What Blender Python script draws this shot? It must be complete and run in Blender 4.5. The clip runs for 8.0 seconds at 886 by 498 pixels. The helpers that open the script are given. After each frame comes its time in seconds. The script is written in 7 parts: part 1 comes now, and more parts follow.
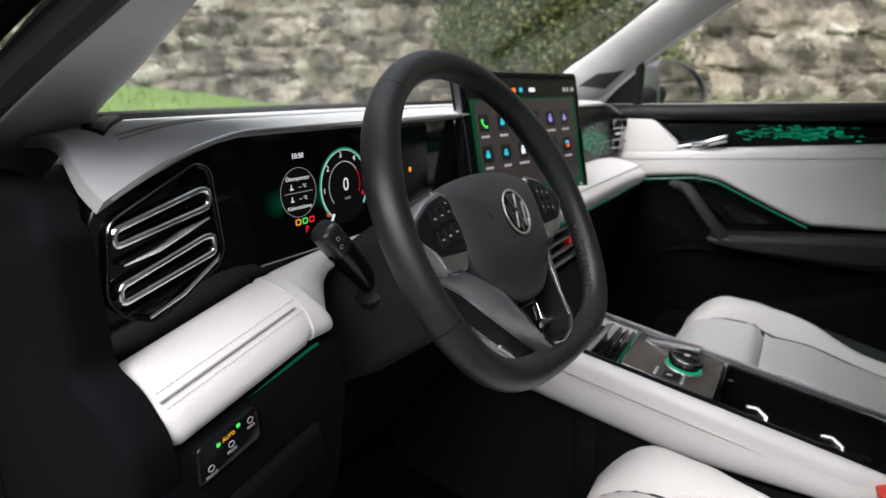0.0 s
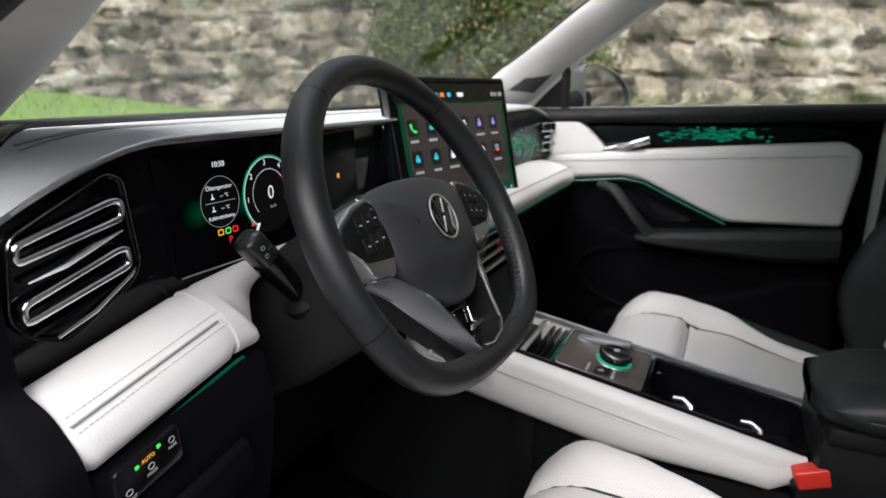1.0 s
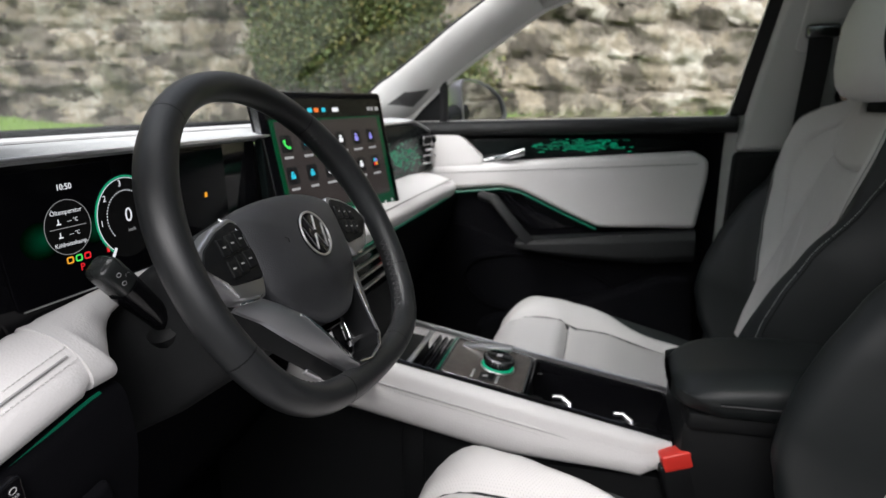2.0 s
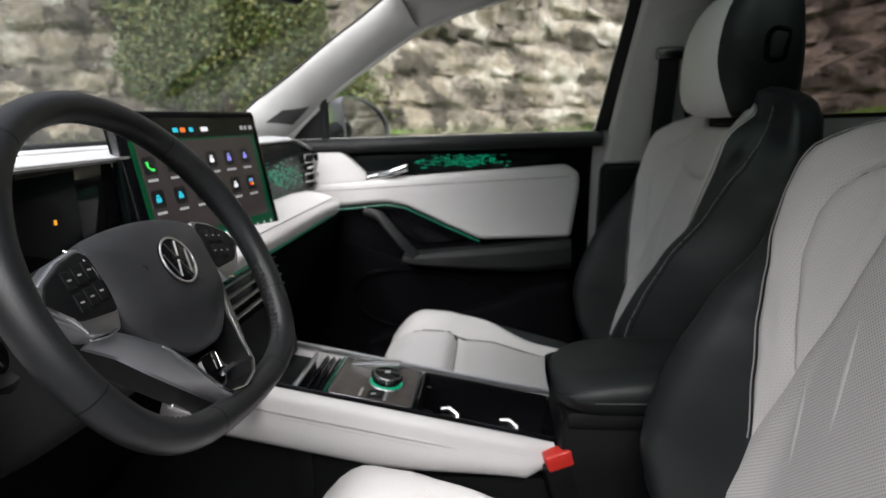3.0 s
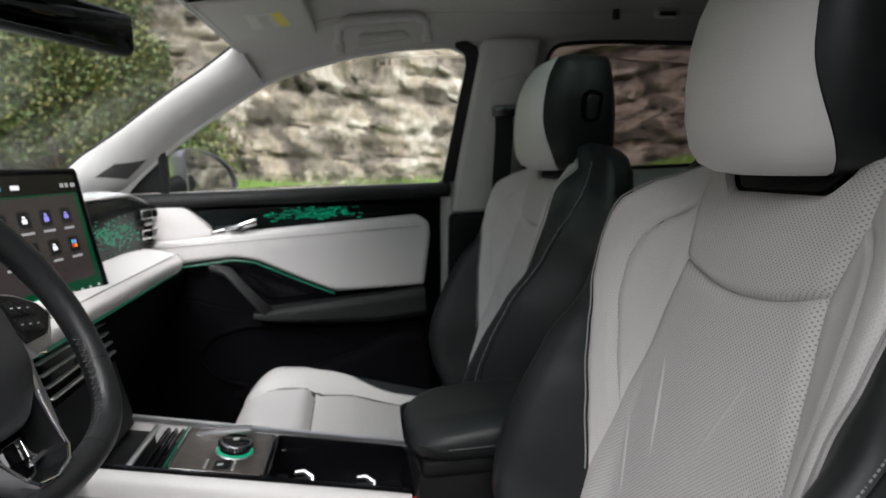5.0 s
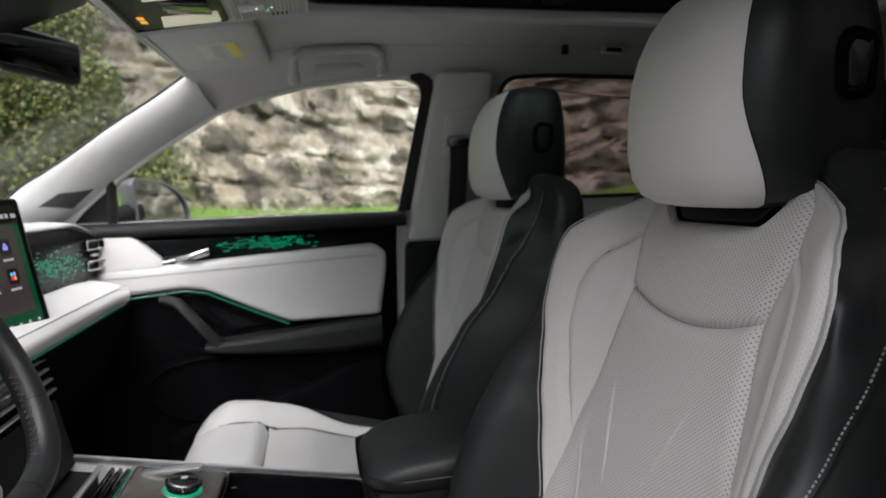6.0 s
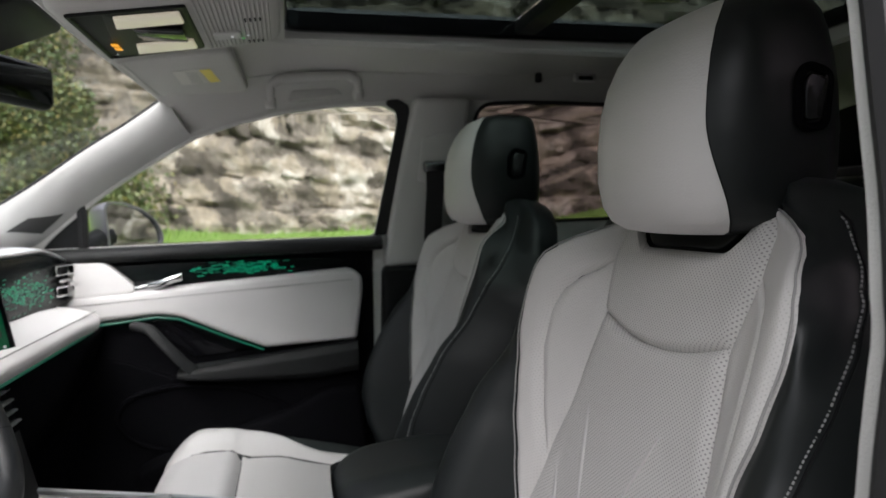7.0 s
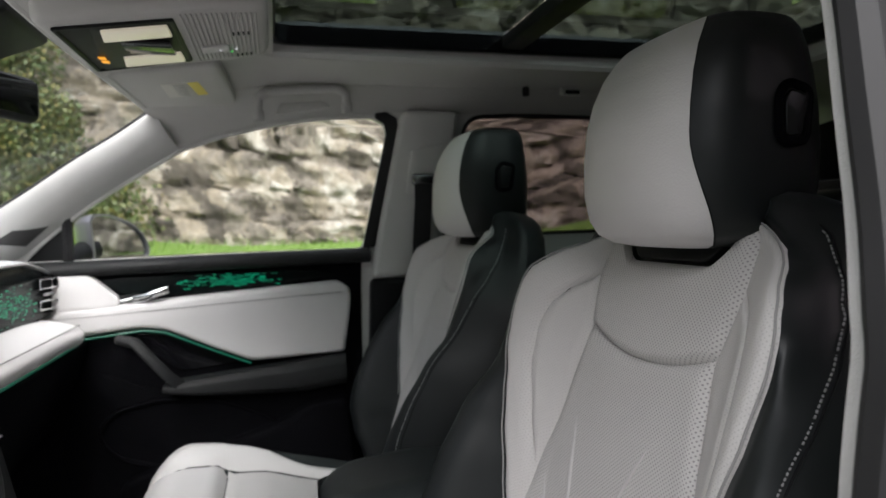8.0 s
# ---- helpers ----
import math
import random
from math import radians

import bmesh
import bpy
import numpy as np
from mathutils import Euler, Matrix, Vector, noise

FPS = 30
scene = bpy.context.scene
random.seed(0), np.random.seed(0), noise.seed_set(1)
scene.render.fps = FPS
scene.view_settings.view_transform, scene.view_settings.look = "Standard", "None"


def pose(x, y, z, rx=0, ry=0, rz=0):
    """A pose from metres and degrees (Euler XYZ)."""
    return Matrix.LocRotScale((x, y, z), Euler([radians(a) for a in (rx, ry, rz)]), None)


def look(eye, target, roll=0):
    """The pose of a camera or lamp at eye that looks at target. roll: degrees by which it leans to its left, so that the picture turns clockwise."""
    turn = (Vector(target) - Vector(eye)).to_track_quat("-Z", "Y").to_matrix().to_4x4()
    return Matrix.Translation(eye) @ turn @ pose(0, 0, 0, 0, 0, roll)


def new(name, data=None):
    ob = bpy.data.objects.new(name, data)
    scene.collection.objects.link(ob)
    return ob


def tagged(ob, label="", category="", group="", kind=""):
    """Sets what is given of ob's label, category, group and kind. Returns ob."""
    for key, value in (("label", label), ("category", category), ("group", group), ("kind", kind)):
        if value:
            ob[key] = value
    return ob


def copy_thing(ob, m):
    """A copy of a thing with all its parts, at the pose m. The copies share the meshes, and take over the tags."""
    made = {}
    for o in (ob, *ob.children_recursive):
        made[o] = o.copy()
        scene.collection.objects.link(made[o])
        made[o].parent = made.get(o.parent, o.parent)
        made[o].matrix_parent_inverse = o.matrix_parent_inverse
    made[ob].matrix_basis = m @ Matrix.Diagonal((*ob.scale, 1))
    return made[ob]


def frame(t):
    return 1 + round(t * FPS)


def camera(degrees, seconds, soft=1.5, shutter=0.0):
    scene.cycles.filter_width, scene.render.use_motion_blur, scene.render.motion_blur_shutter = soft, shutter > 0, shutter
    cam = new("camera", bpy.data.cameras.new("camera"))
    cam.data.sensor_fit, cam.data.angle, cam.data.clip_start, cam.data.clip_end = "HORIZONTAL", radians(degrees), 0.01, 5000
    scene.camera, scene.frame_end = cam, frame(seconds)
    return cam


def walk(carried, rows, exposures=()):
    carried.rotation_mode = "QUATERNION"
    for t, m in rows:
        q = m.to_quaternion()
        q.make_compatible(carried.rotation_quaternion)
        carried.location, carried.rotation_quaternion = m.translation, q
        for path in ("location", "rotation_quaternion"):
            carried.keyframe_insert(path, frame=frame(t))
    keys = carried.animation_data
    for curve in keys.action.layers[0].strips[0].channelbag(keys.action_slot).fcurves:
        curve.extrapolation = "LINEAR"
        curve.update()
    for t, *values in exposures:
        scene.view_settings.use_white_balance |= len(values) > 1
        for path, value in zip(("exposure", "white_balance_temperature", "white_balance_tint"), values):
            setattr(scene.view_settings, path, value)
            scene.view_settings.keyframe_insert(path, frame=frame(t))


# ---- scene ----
cam = camera(72.3, 8.0)
cam.data.dof.use_dof = True
cam.data.dof.focus_distance, cam.data.dof.aperture_fstop = 0.56, 7.0
PATH = [
    (0, (-0.944, -0.255, 1.179), (0.717, 0.744, 0.685), -1.0),
    (0.5, (-0.941, -0.257, 1.18), (0.751, 0.688, 0.685), -1.1),
    (1, (-0.938, -0.266, 1.18), (0.817, 0.562, 0.695), -1.3),
    (1.5, (-0.935, -0.276, 1.182), (0.887, 0.4, 0.711), -1.3),
    (3, (-0.934, -0.312, 1.187), (1.015, -0.143, 0.77), -1.8),
    (3.5, (-0.936, -0.322, 1.19), (1.025, -0.286, 0.801), -1.9),
    (4, (-0.939, -0.33, 1.193), (1.028, -0.421, 0.839), -1.9),
    (4.5, (-0.941, -0.335, 1.196), (1.024, -0.526, 0.876), -2.0),
    (6, (-0.951, -0.346, 1.204), (0.995, -0.762, 1.005), -2.0),
    (6.5, (-0.954, -0.349, 1.207), (0.986, -0.805, 1.044), -2.0),
    (7, (-0.957, -0.348, 1.209), (0.977, -0.84, 1.081), -2.0),
    (7.5, (-0.958, -0.35, 1.21), (0.972, -0.864, 1.107), -1.9),
    (8, (-0.959, -0.349, 1.211), (0.967, -0.878, 1.12), -2.0),
]
walk(cam, [(t, look(eye, target, roll)) for t, eye, target, roll in PATH],
     exposures=[(0, 0.68, 6400, 12), (4.0, 0.72, 6400, 12), (6.3, 0.80, 6400, 12), (8, 0.84, 6400, 12)])

# ---- light ----
world = bpy.data.worlds.new("overcast_sky")
scene.world = world
world.use_nodes = True
_wn, _wl = world.node_tree.nodes, world.node_tree.links
_sky = _wn.new("ShaderNodeTexSky")
_sky.sky_type = 'NISHITA'
_sky.sun_disc = False
_sky.sun_elevation = radians(54)
_sky.sun_rotation = radians(264)
_sky.air_density, _sky.dust_density, _sky.ozone_density = 1.0, 4.0, 1.0
_soft = _wn.new("ShaderNodeHueSaturation")
_soft.inputs["Saturation"].default_value = 0.35
_wl.new(_sky.outputs["Color"], _soft.inputs["Color"])
_wl.new(_soft.outputs["Color"], _wn["Background"].inputs["Color"])
_wn["Background"].inputs["Strength"].default_value = 0.15
_sun = bpy.data.lights.new("sun", 'SUN')
_sun.energy, _sun.angle, _sun.color = 3.2, radians(75), (1.0, 0.985, 0.965)
sun = new("sun", _sun)
sun.matrix_world = look((-5.0, -0.5, 6.9), (0, 0, 0))

# ---- materials ----


def material(name, color, rough=0.5, metal=0.0, coat=0.0, grain=0.0, scale=300.0, vary=0.0, vscale=6.0, emit=None, strength=1.0, spec=0.5):
    """A surface with fine grain in its relief and slow variation in its colour."""
    m = bpy.data.materials.new(name)
    m.use_nodes = True
    n, k = m.node_tree.nodes, m.node_tree.links
    b = n["Principled BSDF"]
    b.inputs["Base Color"].default_value = (*color, 1)
    b.inputs["Roughness"].default_value = rough
    b.inputs["Metallic"].default_value = metal
    b.inputs["Coat Weight"].default_value = coat
    b.inputs["Specular IOR Level"].default_value = spec
    tc = n.new("ShaderNodeTexCoord")
    if vary:
        t = n.new("ShaderNodeTexNoise")
        t.inputs["Scale"].default_value = vscale
        t.inputs["Detail"].default_value = 5
        k.new(tc.outputs["Object"], t.inputs["Vector"])
        r = n.new("ShaderNodeMapRange")
        r.inputs["To Min"].default_value, r.inputs["To Max"].default_value = 1 - vary, 1 + vary
        k.new(t.outputs["Fac"], r.inputs["Value"])
        x = n.new("ShaderNodeMix")
        x.data_type, x.blend_type = 'RGBA', 'MULTIPLY'
        x.inputs["Factor"].default_value = 1
        x.inputs["A"].default_value = (*color, 1)
        k.new(r.outputs["Result"], x.inputs["B"])
        k.new(x.outputs["Result"], b.inputs["Base Color"])
        q = n.new("ShaderNodeMapRange")
        q.inputs["To Min"].default_value, q.inputs["To Max"].default_value = rough - 0.08, rough + 0.08
        k.new(t.outputs["Fac"], q.inputs["Value"])
        k.new(q.outputs["Result"], b.inputs["Roughness"])
    if grain:
        t = n.new("ShaderNodeTexVoronoi")
        t.inputs["Scale"].default_value = scale
        k.new(tc.outputs["Object"], t.inputs["Vector"])
        u = n.new("ShaderNodeBump")
        u.inputs["Strength"].default_value = grain
        u.inputs["Distance"].default_value = 0.001
        k.new(t.outputs["Distance"], u.inputs["Height"])
        k.new(u.outputs["Normal"], b.inputs["Normal"])
    if emit:
        b.inputs["Emission Color"].default_value = (*emit, 1)
        b.inputs["Emission Strength"].default_value = strength * 0.5
    return m


def perforated(name, color, step=0.0036, hole=0.16, dark=0.5):
    """Leather with rows of small punched holes, laid out on the panel's own metres."""
    m = material(name, color, 0.5, grain=0.25, scale=500, vary=0.04, vscale=9)
    n, k = m.node_tree.nodes, m.node_tree.links
    b = n["Principled BSDF"]
    uv = n.new("ShaderNodeUVMap")
    uv.uv_map = "metres"
    rot = n.new("ShaderNodeMapping")
    rot.inputs["Rotation"].default_value = (0, 0, radians(45))
    rot.inputs["Scale"].default_value = (1 / step, 1 / step, 0)
    k.new(uv.outputs["UV"], rot.inputs["Vector"])
    fr = n.new("ShaderNodeVectorMath")
    fr.operation = 'FRACTION'
    k.new(rot.outputs["Vector"], fr.inputs[0])
    ds = n.new("ShaderNodeVectorMath")
    ds.operation = 'DISTANCE'
    ds.inputs[1].default_value = (0.5, 0.5, 0)
    k.new(fr.outputs["Vector"], ds.inputs[0])
    mr = n.new("ShaderNodeMapRange")
    mr.inputs["From Min"].default_value, mr.inputs["From Max"].default_value = hole, hole + 0.1
    mr.inputs["To Min"].default_value, mr.inputs["To Max"].default_value = 0.0, 1.0
    k.new(ds.outputs["Value"], mr.inputs["Value"])
    mx = n.new("ShaderNodeMix")
    mx.data_type, mx.blend_type = 'RGBA', 'MULTIPLY'
    k.new(mr.outputs["Result"], mx.inputs["B"])
    mx.inputs["Factor"].default_value = dark
    src = b.inputs["Base Color"].links[0].from_socket
    k.new(src, mx.inputs["A"])
    k.new(mx.outputs["Result"], b.inputs["Base Color"])
    bp = n.new("ShaderNodeBump")
    bp.inputs["Strength"].default_value = 0.6
    bp.inputs["Distance"].default_value = 0.0012
    k.new(mr.outputs["Result"], bp.inputs["Height"])
    k.new(b.inputs["Normal"].links[0].from_socket, bp.inputs["Normal"])
    k.new(bp.outputs["Normal"], b.inputs["Normal"])
    return m


def glass(name, tint=(1, 1, 1), rough=0.0):
    m = bpy.data.materials.new(name)
    m.use_nodes = True
    b = m.node_tree.nodes["Principled BSDF"]
    b.inputs["Base Color"].default_value = (*tint, 1)
    b.inputs["Transmission Weight"].default_value = 1
    b.inputs["Roughness"].default_value = rough
    b.inputs["IOR"].default_value = 1.2
    return m


WHITE = material("white_leather", (0.62, 0.605, 0.60), 0.48, grain=0.22, scale=420, vary=0.04, vscale=7)
PERF = perforated("perforated_white_leather", (0.60, 0.585, 0.575))
PERF_FINE = perforated("finely_perforated_white_leather", (0.60, 0.585, 0.575), 0.0032, 0.12, 0.22)
PERF_FINE.node_tree.nodes["Bump.001"].inputs["Strength"].default_value = 0.2
DASHPAD = material("grey_dash_skin", (0.34, 0.35, 0.355), 0.7, grain=0.35, scale=420, vary=0.05, spec=0.12)
BLACK_LEATHER = material("black_leather", (0.012, 0.0145, 0.015), 0.44, grain=0.07, scale=1300, vary=0.06, spec=0.38)
RIM_LEATHER = material("wheel_leather", (0.0115, 0.0125, 0.0135), 0.40, grain=0.10, scale=900, vary=0.1, vscale=20)
SOFT_BLACK = material("soft_black_plastic", (0.0065, 0.007, 0.0075), 0.5, grain=0.12, scale=900, vary=0.12, spec=0.22)
PERF_RIM = material("perforated_wheel_leather", (0.0115, 0.0125, 0.0135), 0.44, grain=0.12, scale=1000, vary=0.1, vscale=20)
DARK_THREAD = material("dark_thread", (0.05, 0.05, 0.052), 0.8)
HUB_GREY = material("hub_skin", (0.030, 0.031, 0.034), 0.5, grain=0.2, scale=900, vary=0.08, vscale=15)
BUTTON_BLACK = material("satin_black_plastic", (0.022, 0.024, 0.024), 0.24, vary=0.08, vscale=30)
GLOSS = material("piano_black", (0.005, 0.005, 0.006), 0.07, spec=0.25)
SOFT_GLOSS = material("dark_decor_film", (0.004, 0.006, 0.006), 0.25, spec=0.12)
SATIN = material("satin_silver", (0.78, 0.78, 0.79), 0.32, metal=1.0, vary=0.03, vscale=30)
SPOKE_SATIN = material("brushed_spoke_metal", (0.60, 0.60, 0.62), 0.36, metal=1.0, vary=0.05, vscale=30)
CHROME = material("bright_chrome", (0.85, 0.85, 0.86), 0.13, metal=1.0, vary=0.02, vscale=40)
DIM_MIRROR = material("dimmed_mirror", (0.06, 0.065, 0.07), 0.08, metal=1.0)
DARK_CHROME = material("dark_chrome", (0.25, 0.25, 0.26), 0.25, metal=1.0)
HEADLINER = material("headliner_cloth", (0.52, 0.51, 0.49), 0.9, grain=0.5, scale=900, vary=0.05)
PILLAR = material("pillar_cloth", (0.60, 0.595, 0.58), 0.85, grain=0.4, scale=900, vary=0.05)
RUBBER = material("door_seal_rubber", (0.012, 0.012, 0.013), 0.7, vary=0.1)
PAINT = material("grey_car_paint", (0.16, 0.16, 0.18), 0.3, metal=0.4, coat=1.0, vary=0.04)
CARPET = material("black_carpet", (0.005, 0.005, 0.005), 0.95, grain=1.0, scale=700, vary=0.2, vscale=30, spec=0.1)
DASH_BLACK = material("grained_dash_plastic", (0.014, 0.0147, 0.0155), 0.55, grain=0.25, scale=900, vary=0.1, spec=0.3)
# Darker copy of the soft black; on low panels it stands in for shade.
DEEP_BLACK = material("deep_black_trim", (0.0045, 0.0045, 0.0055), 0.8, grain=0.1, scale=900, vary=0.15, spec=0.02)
THREAD = material("grey_thread", (0.30, 0.30, 0.30), 0.8)
THREAD_LIGHT = material("white_thread", (0.55, 0.54, 0.53), 0.8)
SEAM = material("seam_shadow_piping", (0.33, 0.325, 0.32), 0.7)
SCREEN = material("display_glass", (0.003, 0.003, 0.004), 0.12, spec=0.06)
MENU = material("menu_background", (0.01, 0.01, 0.01), 0.15, emit=(0.040, 0.032, 0.030), strength=1.0)
GREEN = material("green_light", (0.0, 0.05, 0.03), 0.4, emit=(0.0, 0.40, 0.19), strength=0.9)
GREEN_DIM = material("green_glow_strip", (0.0, 0.05, 0.03), 0.4, emit=(0.0, 0.20, 0.10), strength=0.32)
GREEN_BAND = material("green_screen_band", (0.0, 0.01, 0.0), 0.2, emit=(0.0, 0.07, 0.028), strength=0.7)
GLOWS = [material("soft_green_glow", (0.0, 0.003, 0.0), 0.2, spec=0.1, emit=(0.0, 0.0012 * (k + 1) ** 1.6, 0.0005 * (k + 1) ** 1.6), strength=1.0) for k in range(9)]
LIT_WHITE = material("lit_white", (0.3, 0.3, 0.3), 0.4, emit=(0.85, 0.87, 0.9), strength=1.0)
LIT_GREY = material("lit_grey", (0.1, 0.1, 0.1), 0.4, emit=(0.4, 0.4, 0.4), strength=0.8)
LIT_RED = material("lit_red", (0.2, 0.0, 0.0), 0.4, emit=(0.9, 0.02, 0.03), strength=1.0)
LIT_AMBER = material("lit_amber", (0.2, 0.1, 0.0), 0.4, emit=(1.0, 0.42, 0.03), strength=1.0)
LIT_GREEN = material("lit_bright_green", (0.0, 0.2, 0.0), 0.4, emit=(0.08, 0.85, 0.15), strength=1.0)
LIT_CYAN = material("lit_cyan", (0.0, 0.1, 0.1), 0.4, emit=(0.03, 0.55, 0.75), strength=1.0)
LIT_VIOLET = material("lit_violet", (0.1, 0.1, 0.2), 0.4, emit=(0.28, 0.26, 0.85), strength=1.0)
LIT_ORANGE = material("lit_orange", (0.2, 0.05, 0.0), 0.4, emit=(0.95, 0.2, 0.04), strength=1.0)
DIAL_FACE = material("dial_face", (0.004, 0.004, 0.004), 0.2, spec=0.1, emit=(0.003, 0.003, 0.003), strength=1.0)
PRINT = material("printed_grey", (0.35, 0.35, 0.35), 0.6)
RED = material("red_button_plastic", (0.62, 0.035, 0.025), 0.35, vary=0.05, vscale=40)
YELLOW_LABEL = material("yellow_label", (0.75, 0.62, 0.12), 0.6)
LABEL_WHITE = material("label_paper", (0.62, 0.6, 0.56), 0.7)
STONE_TRIM = material("grey_stone_trim", (0.06, 0.052, 0.046), 0.35, grain=0.3, scale=120, vary=0.85, vscale=38)
LAMP = material("reading_lamp", (0.8, 0.78, 0.7), 0.3, emit=(1.0, 0.85, 0.6), strength=0.25)
MIRROR = material("mirror_glass", (0.42, 0.44, 0.44), 0.02, metal=1.0)
CLEAR = glass("window_glass", (0.96, 0.98, 0.97))
SCREEN_GLASS = glass("windscreen_glass", (0.95, 0.97, 0.96))
SCREEN_GLASS.node_tree.nodes["Principled BSDF"].inputs["IOR"].default_value = 1.08
TINT = glass("tinted_rear_glass", (0.20, 0.17, 0.18))
ROOF_GLASS = glass("tinted_roof_glass", (0.10, 0.13, 0.12))

# ---- builders ----
from mathutils.geometry import tessellate_polygon


def smooth_step(a, b, x):
    t = min(1.0, max(0.0, (x - a) / (b - a)))
    return t * t * (3 - 2 * t)


def curve_at(keys, x):
    """Smooth value between (x, value) keys."""
    if x <= keys[0][0]:
        return keys[0][1]
    for (x0, a), (x1, b) in zip(keys, keys[1:]):
        if x <= x1:
            return a + (b - a) * smooth_step(0, 1, (x - x0) / (x1 - x0)) * 0.4 + (b - a) * (x - x0) / (x1 - x0) * 0.6
    return keys[-1][1]


def link_mesh(name, v, f, mat, parent=None, label="", sharp=40, uv=None):
    me = bpy.data.meshes.new(name)
    base = Vector(parent.get("base", (0, 0, 0))) if parent is not None else Vector((0, 0, 0))
    me.from_pydata([tuple(Vector(p) - base) for p in v], [], f)
    me.validate()
    bm = bmesh.new()
    bm.from_mesh(me)
    bmesh.ops.recalc_face_normals(bm, faces=bm.faces)
    bm.to_mesh(me)
    bm.free()
    me.polygons.foreach_set("use_smooth", [True] * len(me.polygons))
    me.set_sharp_from_angle(angle=radians(sharp))
    if uv is not None:
        lay = me.uv_layers.new(name="metres")
        for lp in me.loops:
            lay.data[lp.index].uv = uv[lp.vertex_index]
    me.materials.append(mat)
    ob = new(name, me)
    if parent is not None:
        ob.parent = parent
        ob["base"] = tuple(base)
    if label:
        ob["label"] = label
    return ob


def thing(name, base, label, category, group="", kind=""):
    ob = new(name)
    ob.location = base
    ob["base"] = tuple(base)
    ob.empty_display_size = 0.05
    return tagged(ob, label, category, group, kind)


def loft(rings, caps=True, closed=True):
    v, f = [], []
    n = len(rings[0])
    for r in rings:
        v += [tuple(p) for p in r]
    for i in range(len(rings) - 1):
        for j in range(n if closed else n - 1):
            a, b = i * n + j, i * n + (j + 1) % n
            f.append((a, b, b + n, a + n))
    if caps and closed:
        f.append(tuple(range(n)))
        f.append(tuple(range((len(rings) - 1) * n, len(rings) * n)))
    return v, f


def tube(path, r, n=8, closed=False, squash=1.0):
    path = [Vector(p) for p in path]
    m = len(path)
    rad = r if isinstance(r, (list, tuple)) else [r] * m
    rings = []
    up = None
    for i, p in enumerate(path):
        a = path[i - 1] if (i or closed) else p
        b = path[(i + 1) % m] if (i < m - 1 or closed) else p
        d = (b - a).normalized()
        if up is None:
            up = Vector((0, 0, 1)) if abs(d.z) < 0.9 else Vector((0, 1, 0))
        s = d.cross(up).normalized()
        up = s.cross(d).normalized()
        rings.append([p + (s * math.cos(t) + up * math.sin(t) * squash) * rad[i] for t in (2 * math.pi * k / n for k in range(n))])
    if closed:
        v, f = loft(rings, caps=False)
        o = (m - 1) * n
        f += [(o + j, o + (j + 1) % n, (j + 1) % n, j) for j in range(n)]
        return v, f
    return loft(rings)


def rbox(c, size, bev=0.004, seg=2, rot=None):
    bm = bmesh.new()
    bmesh.ops.create_cube(bm, size=1)
    for q in bm.verts:
        q.co = Vector((q.co.x * size[0], q.co.y * size[1], q.co.z * size[2]))
    if bev:
        bmesh.ops.bevel(bm, geom=bm.edges[:], offset=min(bev, min(size) * 0.45), segments=seg, affect='EDGES', profile=0.5)
    m = rot if rot is not None else Matrix.Identity(4)
    bm.verts.index_update()
    v = [tuple(Vector(c) + m.to_3x3() @ q.co) for q in bm.verts]
    f = [tuple(q.index for q in p.verts) for p in bm.faces]
    bm.free()
    return v, f


def join(*parts):
    v, f = [], []
    for pv, pf in parts:
        o = len(v)
        v += list(pv)
        f += [tuple(i + o for i in p) for p in pf]
    return v, f


def rounded(poly, cut=0.25, times=2):
    """Corner-cutting of a closed outline."""
    for _ in range(times):
        out = []
        for i, p in enumerate(poly):
            q = poly[(i + 1) % len(poly)]
            out.append((p[0] + (q[0] - p[0]) * cut, p[1] + (q[1] - p[1]) * cut))
            out.append((q[0] - (q[0] - p[0]) * cut, q[1] - (q[1] - p[1]) * cut))
        poly = out
    return poly


def fillet(poly, r, n=4):
    """Round every corner of a closed outline with about radius r."""
    out = []
    m = len(poly)
    for i in range(m):
        p, a, b = Vector(poly[i]), Vector(poly[i - 1]), Vector(poly[(i + 1) % m])
        la, lb = (a - p).length, (b - p).length
        k = min(r, la * 0.45, lb * 0.45)
        s, e = p + (a - p).normalized() * k, p + (b - p).normalized() * k
        for j in range(n + 1):
            t = j / n
            out.append(tuple(s * (1 - t) ** 2 + p * 2 * t * (1 - t) + e * t * t))
    return out


def inset(poly, d):
    m = len(poly)
    area = sum(poly[i][0] * poly[(i + 1) % m][1] - poly[(i + 1) % m][0] * poly[i][1] for i in range(m))
    sgn = 1 if area > 0 else -1
    out = []
    for i in range(m):
        a, p, b = Vector(poly[i - 1]), Vector(poly[i]), Vector(poly[(i + 1) % m])
        e1, e2 = (p - a), (b - p)
        if e1.length < 1e-9 or e2.length < 1e-9:
            out.append(tuple(p))
            continue
        n1 = Vector((-e1.y, e1.x)).normalized() * sgn
        n2 = Vector((-e2.y, e2.x)).normalized() * sgn
        nn = n1 + n2
        if nn.length < 1e-6:
            nn = n1
        nn.normalize()
        out.append(tuple(p + nn * d / max(0.5, nn.dot(n1))))
    return out


